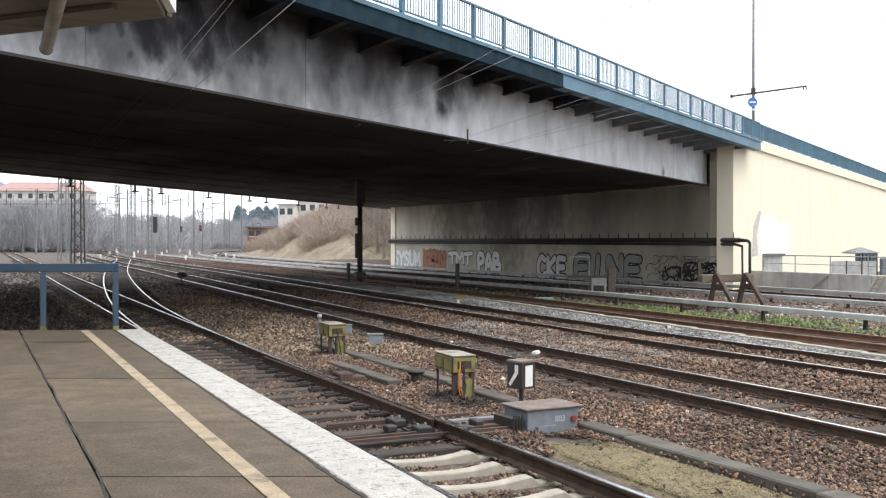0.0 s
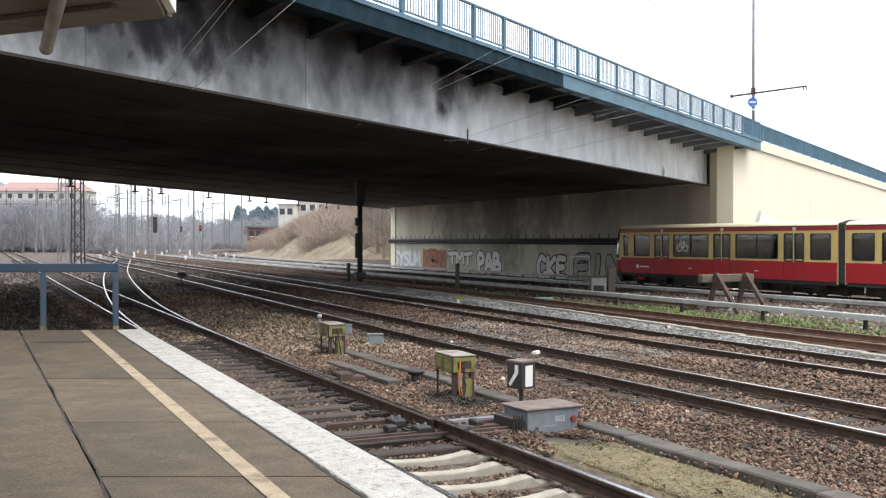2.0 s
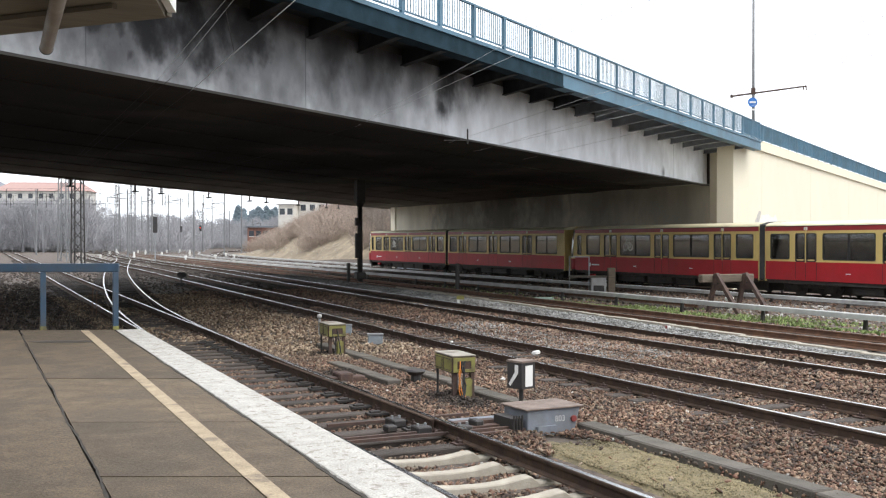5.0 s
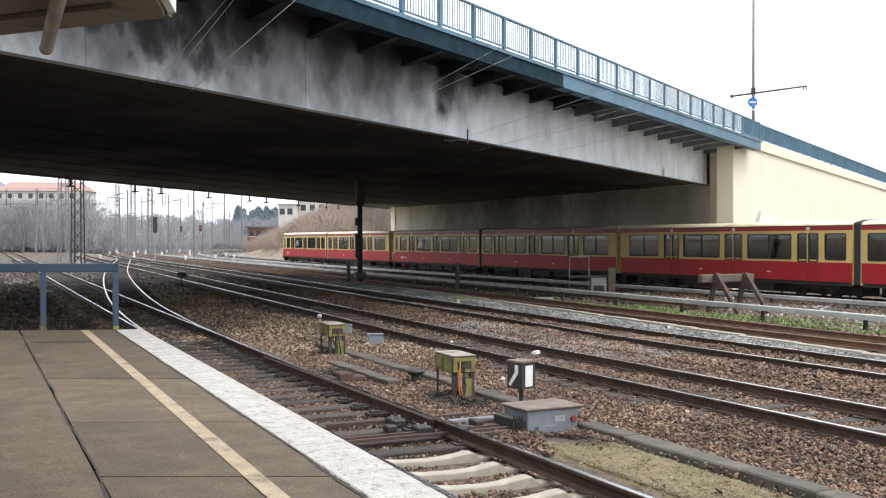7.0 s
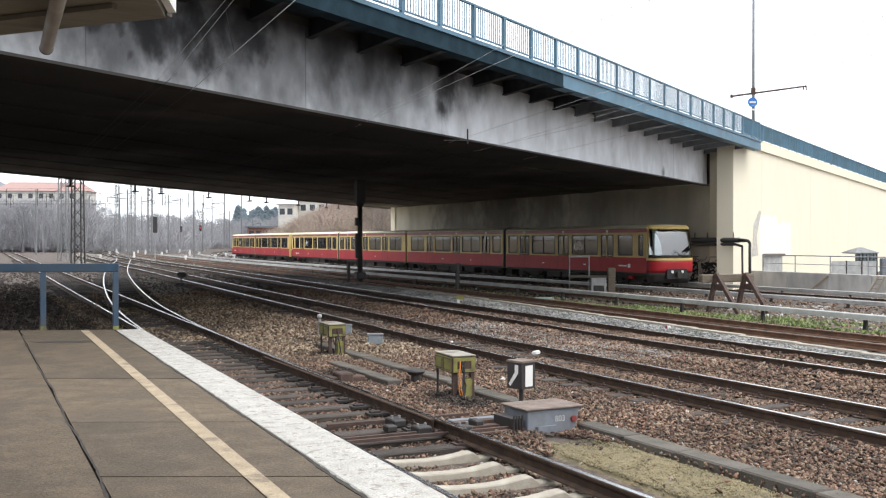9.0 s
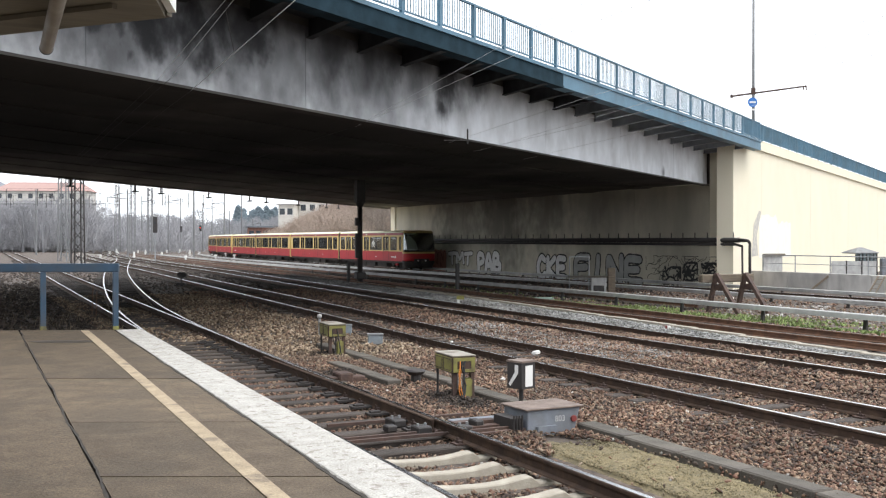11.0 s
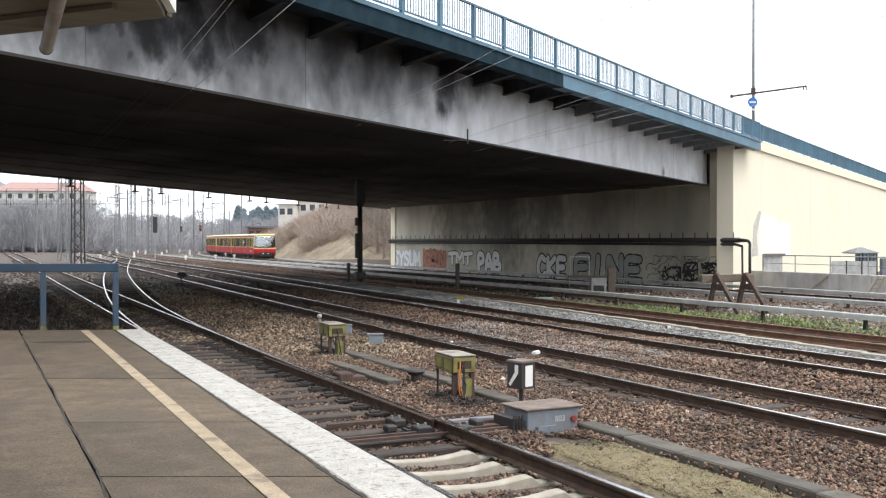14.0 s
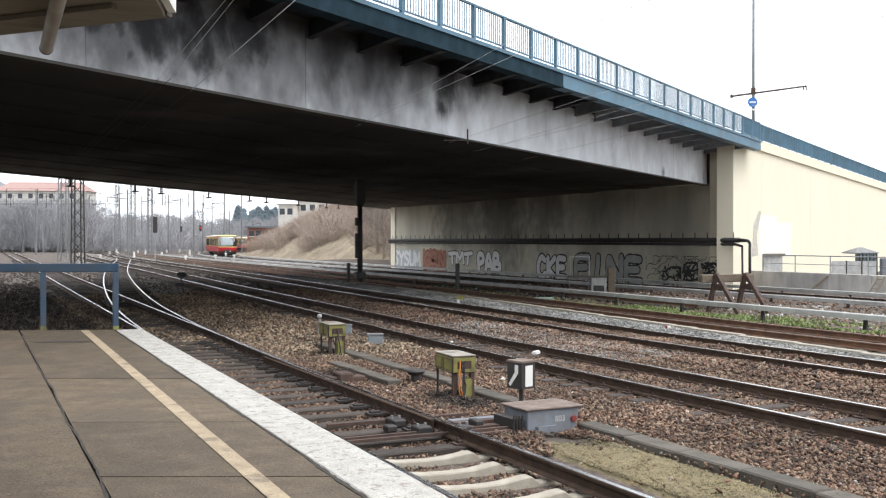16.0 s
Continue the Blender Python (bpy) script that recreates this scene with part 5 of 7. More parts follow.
def small_boxes():
    for x, y, w, h, z in ((8.67, 21.8, 0.34, 0.22, 0.06), (8.79, 24.06, 0.27, 0.20, 0.12)):
        s = thing("cable_joint_box", "pale blue-grey cable box beside the track", "cable box", pose(x, y, -0.24, 0, 0, -20), group="pale cable boxes")
        b = BM()
        box(b, -w / 2, w / 2, -w / 2.6, w / 2.6, z, z + h)
        bevel(b, 0.02)
        part("housing", b, PALE_BLUE, s)
        b = BM()
        box(b, -w / 2 - 0.015, w / 2 + 0.015, -w / 2.6 - 0.015, w / 2.6 + 0.015, z + h, z + h + 0.02)
        part("lid", b, GALV, s)
        for e in (-1, 1):
            b = BM()
            rod(b, (e * w * 0.35, 0, 0), (e * w * 0.35, 0, z + 0.02), 0.02, sides=6)
            part("leg", b, GALV, s)
        b = BM()
        pts = [Vector((-w * 0.4, -w / 2.5, z + 0.05))]
        for k in range(4):
            pts.append(pts[-1] + Vector((-0.05, -0.04, -0.02 - 0.01 * k)))
        tube(b, pts, 0.014)
        part("cable", b, GALV, s)
    s = thing("marker_stake", "thin stake with a white ball head", "marker post", pose(8.2, 24.4, -0.24))
    b = BM()
    rod(b, (0, 0, 0), (0, 0, 0.5), 0.03, sides=8)
    part("stake", b, GALV, s)
    b = BM()
    bmesh.ops.create_icosphere(b, subdivisions=2, radius=0.065, matrix=Matrix.Translation((0, 0, 0.54)))
    part("ball", b, COVER_GREY, s, smooth=True)
    s = thing("ground_pot", "black iron mushroom-shaped pot on the ballast", "track fitting", pose(6.98, 15.7, -0.24))
    b = BM()
    rod(b, (0, 0, 0), (0, 0, 0.2), 0.09, 0.08, 14)
    part("stem", b, BLACK_STEEL, s)
    b = BM()
    rod(b, (0, 0, 0.18), (0, 0, 0.24), 0.12, 0.17, 16)
    rod(b, (0, 0, 0.24), (0, 0, 0.265), 0.17, 0.15, 16)
    part("cap", b, BLACK_STEEL, s)
    s = thing("point_motor", "dark oily point drive between sleepers", "track fitting", pose(5.95, 16.4, -0.24))
    b = BM()
    box(b, -0.3, 0.35, -0.12, 0.12, 0, 0.13)
    box(b, -0.15, 0.1, -0.2, 0.2, 0, 0.2)
    bevel(b, 0.02)
    part("body", b, RUST_STEEL, s)
    for p, sz in ((spot(1.93, 21.1), 0.085), (spot(1.02, 17.2), 0.035), (spot(2.4, 17.3), 0.03), (spot(6.95, 22.8), 0.06), (spot(0.2, 23.5), 0.035), (spot(11.4, 40.5), 0.16)):
        b = BM()
        bmesh.ops.create_icosphere(b, subdivisions=2, radius=sz)
        rng = random.Random(int(p.x * 50))
        for v in b.verts:
            v.co.z *= 0.6
            v.co.x *= 1.2
            v.co += Vector([rng.uniform(-0.16, 0.16) * sz for _ in range(3)])
        tagged(part("litter_bag", b, WHITE, None, "", pose(p.x, p.y, -0.14 + sz * 0.2)), "crumpled white plastic bag among the tracks", "litter", "litter")
    # switch signal in the distance
    p = spot(-13.9, 54)
    s = thing("ground_signal", "black ground signal with round discs", "signal", pose(p.x, p.y, -0.24, 0, 0, -YAW))
    b = BM()
    box(b, -0.2, 0.2, -0.1, 0.1, 0, 0.2)
    rod(b, (0, 0, 0.2), (0, 0, 0.75), 0.05, sides=8)
    part("stand", b, BLACK_STEEL, s)
    for x in (-0.05, 0.14):
        b = BM()
        rod(b, (x, -0.1, 0.62), (x, 0.05, 0.62), 0.15, sides=18)
        part("disc", b, BLACK_STEEL, s)


def switch_rods():
    s = thing("switch_linkage", "oily black switch clamps and rods at the rail", "switch linkage")
    for x0, x1, y, z in ((3.9, 6.35, 11.05, -0.12), (3.9, 6.35, 11.28, -0.13), (4.2, 6.2, 12.2, -0.13)):
        b = BM()
        bar(b, (x0, y, z), (x1, y, z), 0.05, 0.035)
        part("rod", b, RUST_STEEL, s)
    for x, y, w, l, h in ((5.12, 11.35, 0.10, 0.22, 0.11), (5.05, 12.0, 0.09, 0.30, 0.10), (4.85, 11.7, 0.07, 0.16, 0.08), (5.62, 11.2, 0.09, 0.18, 0.10), (5.9, 11.4, 0.06, 0.22, 0.12)):
        b = BM()
        box(b, x - w, x + w, y - l / 2, y + l / 2, -0.17, -0.17 + h)
        bevel(b, 0.015)
        part("clamp", b, BLACK_STEEL, s)
    for x, y in ((5.12, 11.35), (5.05, 12.0), (5.62, 11.2)):
        for d in (-0.05, 0.05):
            b = BM()
            rod(b, (x + d, y, -0.08), (x + d, y, -0.03), 0.018, sides=6)
            part("bolt", b, GALV, s)
    b = BM()
    box(b, 5.75, 6.45, 11.75, 11.92, -0.22, -0.12)
    bevel(b, 0.01)
    part("rod_guard", b, BOX_GREY, s)
    for right, ahead, h in ((-11.4, 33.0, 1.0), (-11.0, 32.2, 0.85)):
        p = spot(right, ahead)
        b = BM()
        rod(b, (0, 0, 0), (0.04, 0, h), 0.018, 0.012, 6)
        tagged(part("stake", b, RAIL_RUST, None, "", pose(p.x, p.y, -0.26)), "thin rust-brown stake beside the track", "stake", "stakes")


def dirt_heap(g, n):
    c = np.array(((6.95, 14.1), (6.7, 13.5), (7.1, 20.3), (6.3, 17.3)))[g.randint(0, 4, n)]
    p = c + g.normal(0, 0.22, (n, 2)) * np.array((1.0, 1.3))
    h = 0.10 * np.exp(-((p - c) ** 2).sum(1) / 0.09)
    return np.stack((p[:, 0], p[:, 1], -0.20 + h * g.uniform(0.3, 1, n)), -1)


switch_rods()
switch_machine()
switch_lantern()
yellow_box(6.87, 13.67, -4, True)
yellow_box(7.07, 19.9, -4, False)
small_boxes()


def pale_x(y): return 16.3 + 0.1 * min(max(0.0, y - 11), 17) + 0.085 * max(0.0, y - 28)


def cable_trough():
    s = thing("cable_trough", "weathered dark concrete cable trough beside the track", "cable trough", kind="structure")
    b = BM()
    box(b, -0.14, 0.14, 0.006, 0.994, -0.15, 0.13)
    bevel(b, 0.018)
    me = mesh_of("trough_block", b, CURB)
    rng = random.Random(9)
    for i in range(30):
        y = -3 + i
        x = 7.28 + 0.012 * max(0, y - 8)
        if 10.4 < y < 11.3 or y > 21:
            continue
        piece("trough_block", me, s, pose(x + rng.uniform(-0.015, 0.015), y, -0.24 + rng.uniform(-0.012, 0.012), 0, rng.uniform(-2, 2), rng.uniform(-0.9, 0.9)))
    b = BM()
    box(b, -0.13, 0.13, 0.006, 0.994, -0.1, 0.14)
    bevel(b, 0.015)
    me2 = mesh_of("trough_block", b, CURB)
    for i in range(3):
        piece("trough_block", me2, s, pose(6.55, 15.6 + i, -0.24 + rng.uniform(-0.02, 0.01), 0, 0, rng.uniform(-1, 1)))
    s = thing("pale_trough", "pale concrete cable trough covers along grey gravel", "cable trough", kind="structure")
    b = BM()
    box(b, -0.085, 0.085, 0.01, 0.99, -0.2, 0.0)
    bevel(b, 0.012)
    me = mesh_of("cover_slab", b, CONCRETE_SL)
    for i in range(44):
        y = 2 + i
        piece("cover_slab", me, s, pose(pale_x(y), y, -0.06 + rng.uniform(-0.012, 0.012), 0, 0, rng.uniform(-1, 1)))


cable_trough()


# ---- abutment pipe, graffiti ----
def abutment_pipes():
    s = thing("wall_pipe", "thick black pipe with spikes along the abutment wall", "pipe")
    b = BM()
    rod(b, (41.05, 46.0, 2.22), (41.05, 99.2, 2.22), 0.15, sides=12)
    part("upper_pipe", b, BLACK_STEEL, s, smooth=True)
    b = BM()
    rod(b, (41.0, 46.3, 1.98), (41.0, 99.2, 1.98), 0.09, sides=10)
    part("lower_pipe", b, BLACK_STEEL, s, smooth=True)
    b = BM()
    rod(b, (41.05, 46.0, 2.22), (41.05, 45.25, 2.18), 0.12, 0.085, sides=10)
    rod(b, (41.05, 45.25, 2.18), (41.05, 45.12, 2.02), 0.085, sides=10)
    rod(b, (41.05, 45.12, 2.02), (41.05, 45.12, -0.8), 0.085, sides=10)
    rod(b, (41.0, 46.3, 1.98), (41.0, 45.7, 1.86), 0.075, sides=10)
    rod(b, (41.0, 45.7, 1.86), (41.0, 45.65, -0.8), 0.06, sides=10)
    part("down_pipe", b, BLACK_STEEL, s, smooth=True)
    b = BM()
    box(b, -0.02, 0.02, -0.025, 0.025, 0, 0.32)
    me = mesh_of("spike", b, BLACK_STEEL)
    y = 46.5
    while y < 98.8:
        piece("spike", me, s, pose(41.05, y, 2.36))
        y += 1.15


abutment_pipes()


def graffiti():
    x = 41.283
    rng0 = random.Random(30)
    for y0, y1, z0, z1, m in ((86.0, 91.2, -0.75, 1.35, SPRAY_PINK), (92.2, 99.3, -0.7, 1.2, SPRAY_BLUE)):
        b = BM()
        n = 16
        top = [rng0.uniform(-0.14, 0.14) for _ in range(n + 1)]
        v = [(b.verts.new((x + 0.012, y0 + (y1 - y0) * k / n, z0)), b.verts.new((x + 0.012, y0 + (y1 - y0) * k / n, z1 + top[k]))) for k in range(n + 1)]
        for a, c in zip(v, v[1:]):
            b.faces.new((a[0], c[0], c[1], a[1]))
        solid(b, 0.004)
        tagged(part("graffiti", b, m), "rolled-on flat coat of graffiti paint on the abutment", "graffiti", "graffiti on the abutment")
    def smooth(pts, n=7):
        """A rounded stroke through its points."""
        p = [Vector(q) for q in pts]
        p = [p[0] * 2 - p[1]] + p + [p[-1] * 2 - p[-2]]
        out = []
        for a, c, d, e in zip(p, p[1:], p[2:], p[3:]):
            for k in range(n):
                t = k / n
                out.append(0.5 * (2 * c + (d - a) * t + (2 * a - 5 * c + 4 * d - e) * t * t + (3 * c - a - 3 * d + e) * t ** 3))
        return out + [p[-2]]

    def ribbon(b, pts, w, xx):
        """A flat spray stroke of width w with round ends, on the wall at xx."""
        prev = None
        r = w / 2
        for k, q in enumerate(pts):
            d = (pts[min(k + 1, len(pts) - 1)] - pts[max(k - 1, 0)]).normalized()
            nrm = Vector((-d.y, d.x)) * r * rng0.uniform(0.93, 1.07)
            cur = [b.verts.new((xx, *(q + nrm))), b.verts.new((xx, *(q - nrm)))]
            if prev:
                b.faces.new((prev[0], cur[0], cur[1], prev[1]))
            prev = cur
        for q in (pts[0], pts[-1]):
            b.faces.new([b.verts.new((xx - 0.0008, q.x + r * math.cos(0.7 * k), q.y + r * math.sin(0.7 * k))) for k in range(9)])

    LETTERS = {"T": (((0, 0.92), (0.5, 0.96), (1, 1)), ((0.5, 0.95), (0.47, 0.5), (0.5, 0))), "M": (((0, 0), (0.08, 0.95), (0.48, 0.4), (0.9, 1), (1, 0.05)),),
               "P": (((0.12, 0), (0.1, 0.95), (0.75, 0.98), (0.85, 0.6), (0.2, 0.42)),), "A": (((0, 0), (0.2, 0.6), (0.5, 1), (0.8, 0.6), (1, 0)), ((0.2, 0.32), (0.8, 0.35))),
               "B": (((0.1, 0), (0.1, 0.95), (0.7, 0.95), (0.65, 0.58), (0.2, 0.52)), ((0.25, 0.52), (0.95, 0.4), (0.8, 0.03), (0.1, 0))),
               "C": (((0.95, 0.85), (0.5, 1), (0.1, 0.6), (0.15, 0.15), (0.55, 0), (0.95, 0.15)),), "K": (((0.1, 0), (0.12, 1)), ((0.95, 1), (0.25, 0.5), (1, 0))),
               "E": (((0.95, 0.95), (0.2, 0.95), (0.1, 0.5), (0.15, 0.08), (0.95, 0.02)), ((0.15, 0.5), (0.8, 0.53))), "F": (((0.1, 0), (0.15, 0.9), (1, 1)), ((0.12, 0.5), (0.85, 0.55))),
               "I": (((0.4, 0), (0.5, 0.5), (0.55, 1)),), "N": (((0.05, 0), (0.12, 0.95), (0.5, 0.45), (0.88, 0.05), (0.95, 1)),),
               "S": (((0.95, 0.85), (0.45, 1), (0.12, 0.7), (0.85, 0.38), (0.6, 0), (0.05, 0.12)),), "U": (((0.05, 1), (0.1, 0.2), (0.5, 0), (0.9, 0.2), (0.95, 1)),), "Y": (((0, 1), (0.5, 0.5), (0.5, 0)), ((1, 1), (0.5, 0.5))),
               "G": (((0.95, 0.85), (0.45, 1), (0.1, 0.5), (0.45, 0), (0.95, 0.2), (0.9, 0.45), (0.55, 0.45)),),
               "R": (((0.1, 0), (0.1, 0.95), (0.75, 0.95), (0.8, 0.6), (0.2, 0.5), (0.95, 0)),)}

    def word(body, y_from, y_to, z0, z1, m, edge, fat, lip, label):
        g = thing("graffiti", label, "graffiti", group="graffiti on the abutment")
        n, span = len(body), y_from - y_to
        cell = span / n
        for k, ch in enumerate(body):
            lift, lean = rng0.uniform(-0.06, 0.08), rng0.uniform(-0.15, 0.15)
            inset = fat * 0.5
            strokes = [smooth([(y_from - cell * (k + 0.04) - inset * 0.6 - (cell * 0.98 - inset) * u + lean * (v - 0.5), z0 + inset + lift + (z1 - z0 - 2 * inset) * v) for u, v in st])
                       for st in LETTERS[ch]]
            for name, w, mm, xx in (("letter_outline", fat + lip, edge, x - 0.003 * (k % 2)), ("letter", fat, m, x - 0.012 - 0.003 * (k % 2))):
                b = BM()
                for i, st in enumerate(strokes):
                    ribbon(b, st, w, xx - 0.0014 * i)
                part(name, b, mm, g)

    word("SYSUM", 98.6, 91.8, -0.55, 1.2, SPRAY_WHITE, SPRAY_GREY, 0.34, 0.16, "pale silver sprayed letters on the abutment wall")
    word("GRN", 91.0, 86.0, -0.6, 1.15, SPRAY_PINK, SPRAY_RED, 0.5, 0.2, "salmon sprayed letters with dark red outlines on the abutment wall")
    word("TMT", 85.4, 80.6, -0.1, 1.2, SPRAY_WHITE, SPRAY_BLACK, 0.36, 0.16, "white sprayed letters with thin dark outlines on the abutment wall")
    word("PAB", 79.6, 75.3, -0.6, 1.25, SPRAY_WHITE, SPRAY_BLACK, 0.5, 0.18, "white sprayed bubble letters with dark outlines on the abutment wall")
    word("CKE", 69.4, 65.1, -0.85, 1.12, SPRAY_WHITE, SPRAY_BLACK, 0.46, 0.22, "white sprayed letters with black outlines on the abutment wall")
    word("FINE", 64.1, 55.7, -0.8, 1.3, GREY_FILL, SPRAY_BLACK, 0.5, 0.2, "large dull grey sprayed letters with black outlines on the abutment wall")
    rng = random.Random(31)

    def scrawl(y0, y1, z0, z1, n, w, m, label):
        b = BM()
        for _ in range(n):
            y, z, a = rng.uniform(y0, y1), rng.uniform(z0, z1), rng.uniform(0, 6.3)
            for k in range(rng.randint(5, 12)):
                a += rng.uniform(-0.9, 0.9)
                q = (min(max(y + 0.22 * math.cos(a), y0), y1), min(max(z + 0.2 * math.sin(a), z0), z1))
                if (q[0] - y) ** 2 + (q[1] - z) ** 2 > 1e-4:
                    bar(b, (x + rng.uniform(-0.003, 0.003), y, z), (x, q[0], q[1]), w, 0.006, up=(1, 0, 0))
                y, z = q
        tagged(part("graffiti", b, m), label, "graffiti", "graffiti on the abutment", "stuff")

    scrawl(46.9, 55.2, -0.5, 1.2, 40, 0.035, SPRAY_BLACK, "thin black scrawled tags on the abutment wall")
    for a, c, lo, hi in ((51.6, 53.4, -0.6, 0.5), (50.0, 51.4, -0.3, 0.8), (47.0, 49.6, 0.15, 0.8)):
        scrawl(a, c, lo, hi, 12, 0.13, SPRAY_BLACK, "dense black scrawl on the abutment wall")


graffiti()


# ---- retaining wall, fence and kiosk in front of the wing wall ----
def yard_edge():
    s = thing("retaining_wall", "stained grey concrete retaining wall with low steel fence", "wall", kind="structure")
    y = 47.4
    while y > -20:
        b = BM()
        box(b, 43.2, 43.6, y - 2.98, y, -0.9, 0.38)
        bevel(b, 0.015)
        part("wall_panel", b, GREY_WALL, s)
        y -= 3.0
    f = thing("steel_fence", "thin galvanised steel fence on the retaining wall", "fence")
    for i in range(12):
        b = BM()
        rod(b, (43.4, 46.6 - i * 2.6, 0.38), (43.4, 46.6 - i * 2.6, 1.35), 0.035, sides=6)
        part("fence_post", b, GALV, f)
    b = BM()
    rod(b, (43.4, 46.6, 1.33), (43.4, 15.8, 1.33), 0.03, sides=6)
    rod(b, (43.4, 46.6, 0.85), (43.4, 15.8, 0.85), 0.018, sides=6)
    part("fence_rail", b, GALV, f)
    b = BM()
    bar(b, (43.08, 42.65, -0.68), (43.15, 41.3, 0.24), 0.05, 0.10)
    tagged(part("plank", b, PLANK), "pale plank leaning on the retaining wall", "plank")
    l = thing("ladder", "short pale wooden ladder leaning on the retaining wall", "ladder")
    for d in (0.0, -0.42):
        b = BM()
        bar(b, (42.75, 38.3 + d, -0.7), (43.17, 37.95 + d, 0.36), 0.05, 0.07, up=(0, 1, 0))
        part("stile", b, PLANK, l)
    for k in range(4):
        f = (k + 0.6) / 4.3
        b = BM()
        rod(b, (42.75 + 0.42 * f, 38.3 - 0.35 * f, -0.7 + 1.06 * f), (42.75 + 0.42 * f, 37.88 - 0.35 * f, -0.7 + 1.06 * f), 0.02, sides=6)
        part("rung", b, PLANK, l)
    # low shed against the wing wall
    p = spot(21.25, 65.4)
    h = thing("hoarding", "grey boarded low shed against the wing wall", "hoarding", pose(p.x, p.y, 0.2, 0, 0, 12))
    for i in range(5):
        b = BM()
        box(b, -1.0 + i * 0.4, -0.61 + i * 0.4, 0, 0.06, 0, 1.05)
        part("board", b, COVER_GREY, h)
    b = BM()
    box(b, -1.1, 1.1, -0.15, 0.3, 1.05, 1.15)
    part("cap", b, TIMBER, h)
    b = BM()
    box(b, -1.05, 1.05, 0.06, 0.3, -1.2, 1.05)
    part("backing", b, GREY_WALL, h)
    # kiosk with hipped roof
    p = spot(27.9, 68.0)
    k = thing("kiosk", "small glazed kiosk with hipped grey roof", "kiosk", pose(p.x, p.y, 0.22, 0, 0, -YAW + 8) @ Matrix.Scale(0.74, 4))
    b = BM()
    prism(b, [(-1.1, -1.1), (1.1, -1.1), (1.1, 1.1), (-1.1, 1.1)], 1.5, 1.58)
    v = [b.verts.new(q) for q in ((-1.2, -1.2, 1.58), (1.2, -1.2, 1.58), (1.2, 1.2, 1.58), (-1.2, 1.2, 1.58), (-0.2, 0, 2.05), (0.2, 0, 2.05))]
    for fc in ((0, 1, 5, 4), (1, 2, 5), (2, 3, 4, 5), (3, 0, 4), (3, 2, 1, 0)):
        b.faces.new([v[i] for i in fc])
    part("roof", b, MAST_GREY, k)
    for i in range(7):
        b = BM()
        box(b, -1.05 + i * 0.34, -0.99 + i * 0.34, -1.05, -0.98, -0.8, 1.5)
        part("mullion", b, BLACK_STEEL, k)
    b = BM()
    box(b, -1.02, 1.02, -1.01, -1.0, 0.6, 1.5)
    part("pane", b, CLEAR_GLASS, k)
    b = BM()
    box(b, -1.04, 1.04, -0.9, 1.0, -0.9, 0.75)
    part("base", b, GREY_WALL, k)
    f = thing("panel_fence", "white panel fence with dark posts beside the kiosk", "fence")
    for i in range(3):
        p = spot(25.3 + i * 1.02, 65.0 + i * 0.1)
        b = BM()
        box(b, -0.47, 0.47, 0, 0.05, 0.3, 1.28)
        part("fence_panel", b, COVER_GREY, f, "", pose(p.x, p.y, -0.4, 0, 0, -YAW + 4))
        b = BM()
        box(b, 0.47, 0.55, -0.02, 0.07, -0.5, 1.3)
        part("fence_post", b, BLACK_STEEL, f, "", pose(p.x, p.y, -0.4, 0, 0, -YAW + 4))
    p = spot(29.7, 66)
    b = BM()
    box(b, -1.2, 1.2, 0, 0.4, 0.0, 1.35)
    bevel(b, 0.03)
    tagged(part("dark_container", b, BOX_GREY, None, "", pose(p.x, p.y, -0.3, 0, 0, -YAW)), "dark grey container behind the retaining wall", "container")
    # pale painted-over patch and grey sprayed figure on the wing wall
    b = BM()
    rng = random.Random(3)
    v0 = []
    n = 14
    for i in range(n + 1):
        u = 5.0 + 7.2 * i / n
        q = wing(u, 0.012)
        hi = (3.85 if 5.4 < u < 9.0 else 3.4) + rng.uniform(-0.14, 0.14)
        v0.append((b.verts.new((q.x, q.y, 1.1)), b.verts.new((q.x, q.y, hi))))
    for a, c in zip(v0, v0[1:]):
        b.faces.new((a[0], c[0], c[1], a[1]))
    solid(b, 0.006)
    tagged(part("paint_patch", b, CREAM_PALE), "fresh white paint patch over graffiti on the wing wall", "paint patch")
    b = BM()
    q = [wing(u, 0.014) for u in (3.5, 4.8, 4.5, 5.4, 5.0, 3.9)]
    zz = (1.2, 1.25, 2.5, 4.0, 4.1, 3.2)
    b.faces.new([b.verts.new((p_.x, p_.y, z)) for p_, z in zip(q, zz)])
    solid(b, 0.006)
    tagged(part("graffiti", b, SPRAY_GREY), "tall grey sprayed figure on the cream wing wall", "graffiti")


yard_edge()


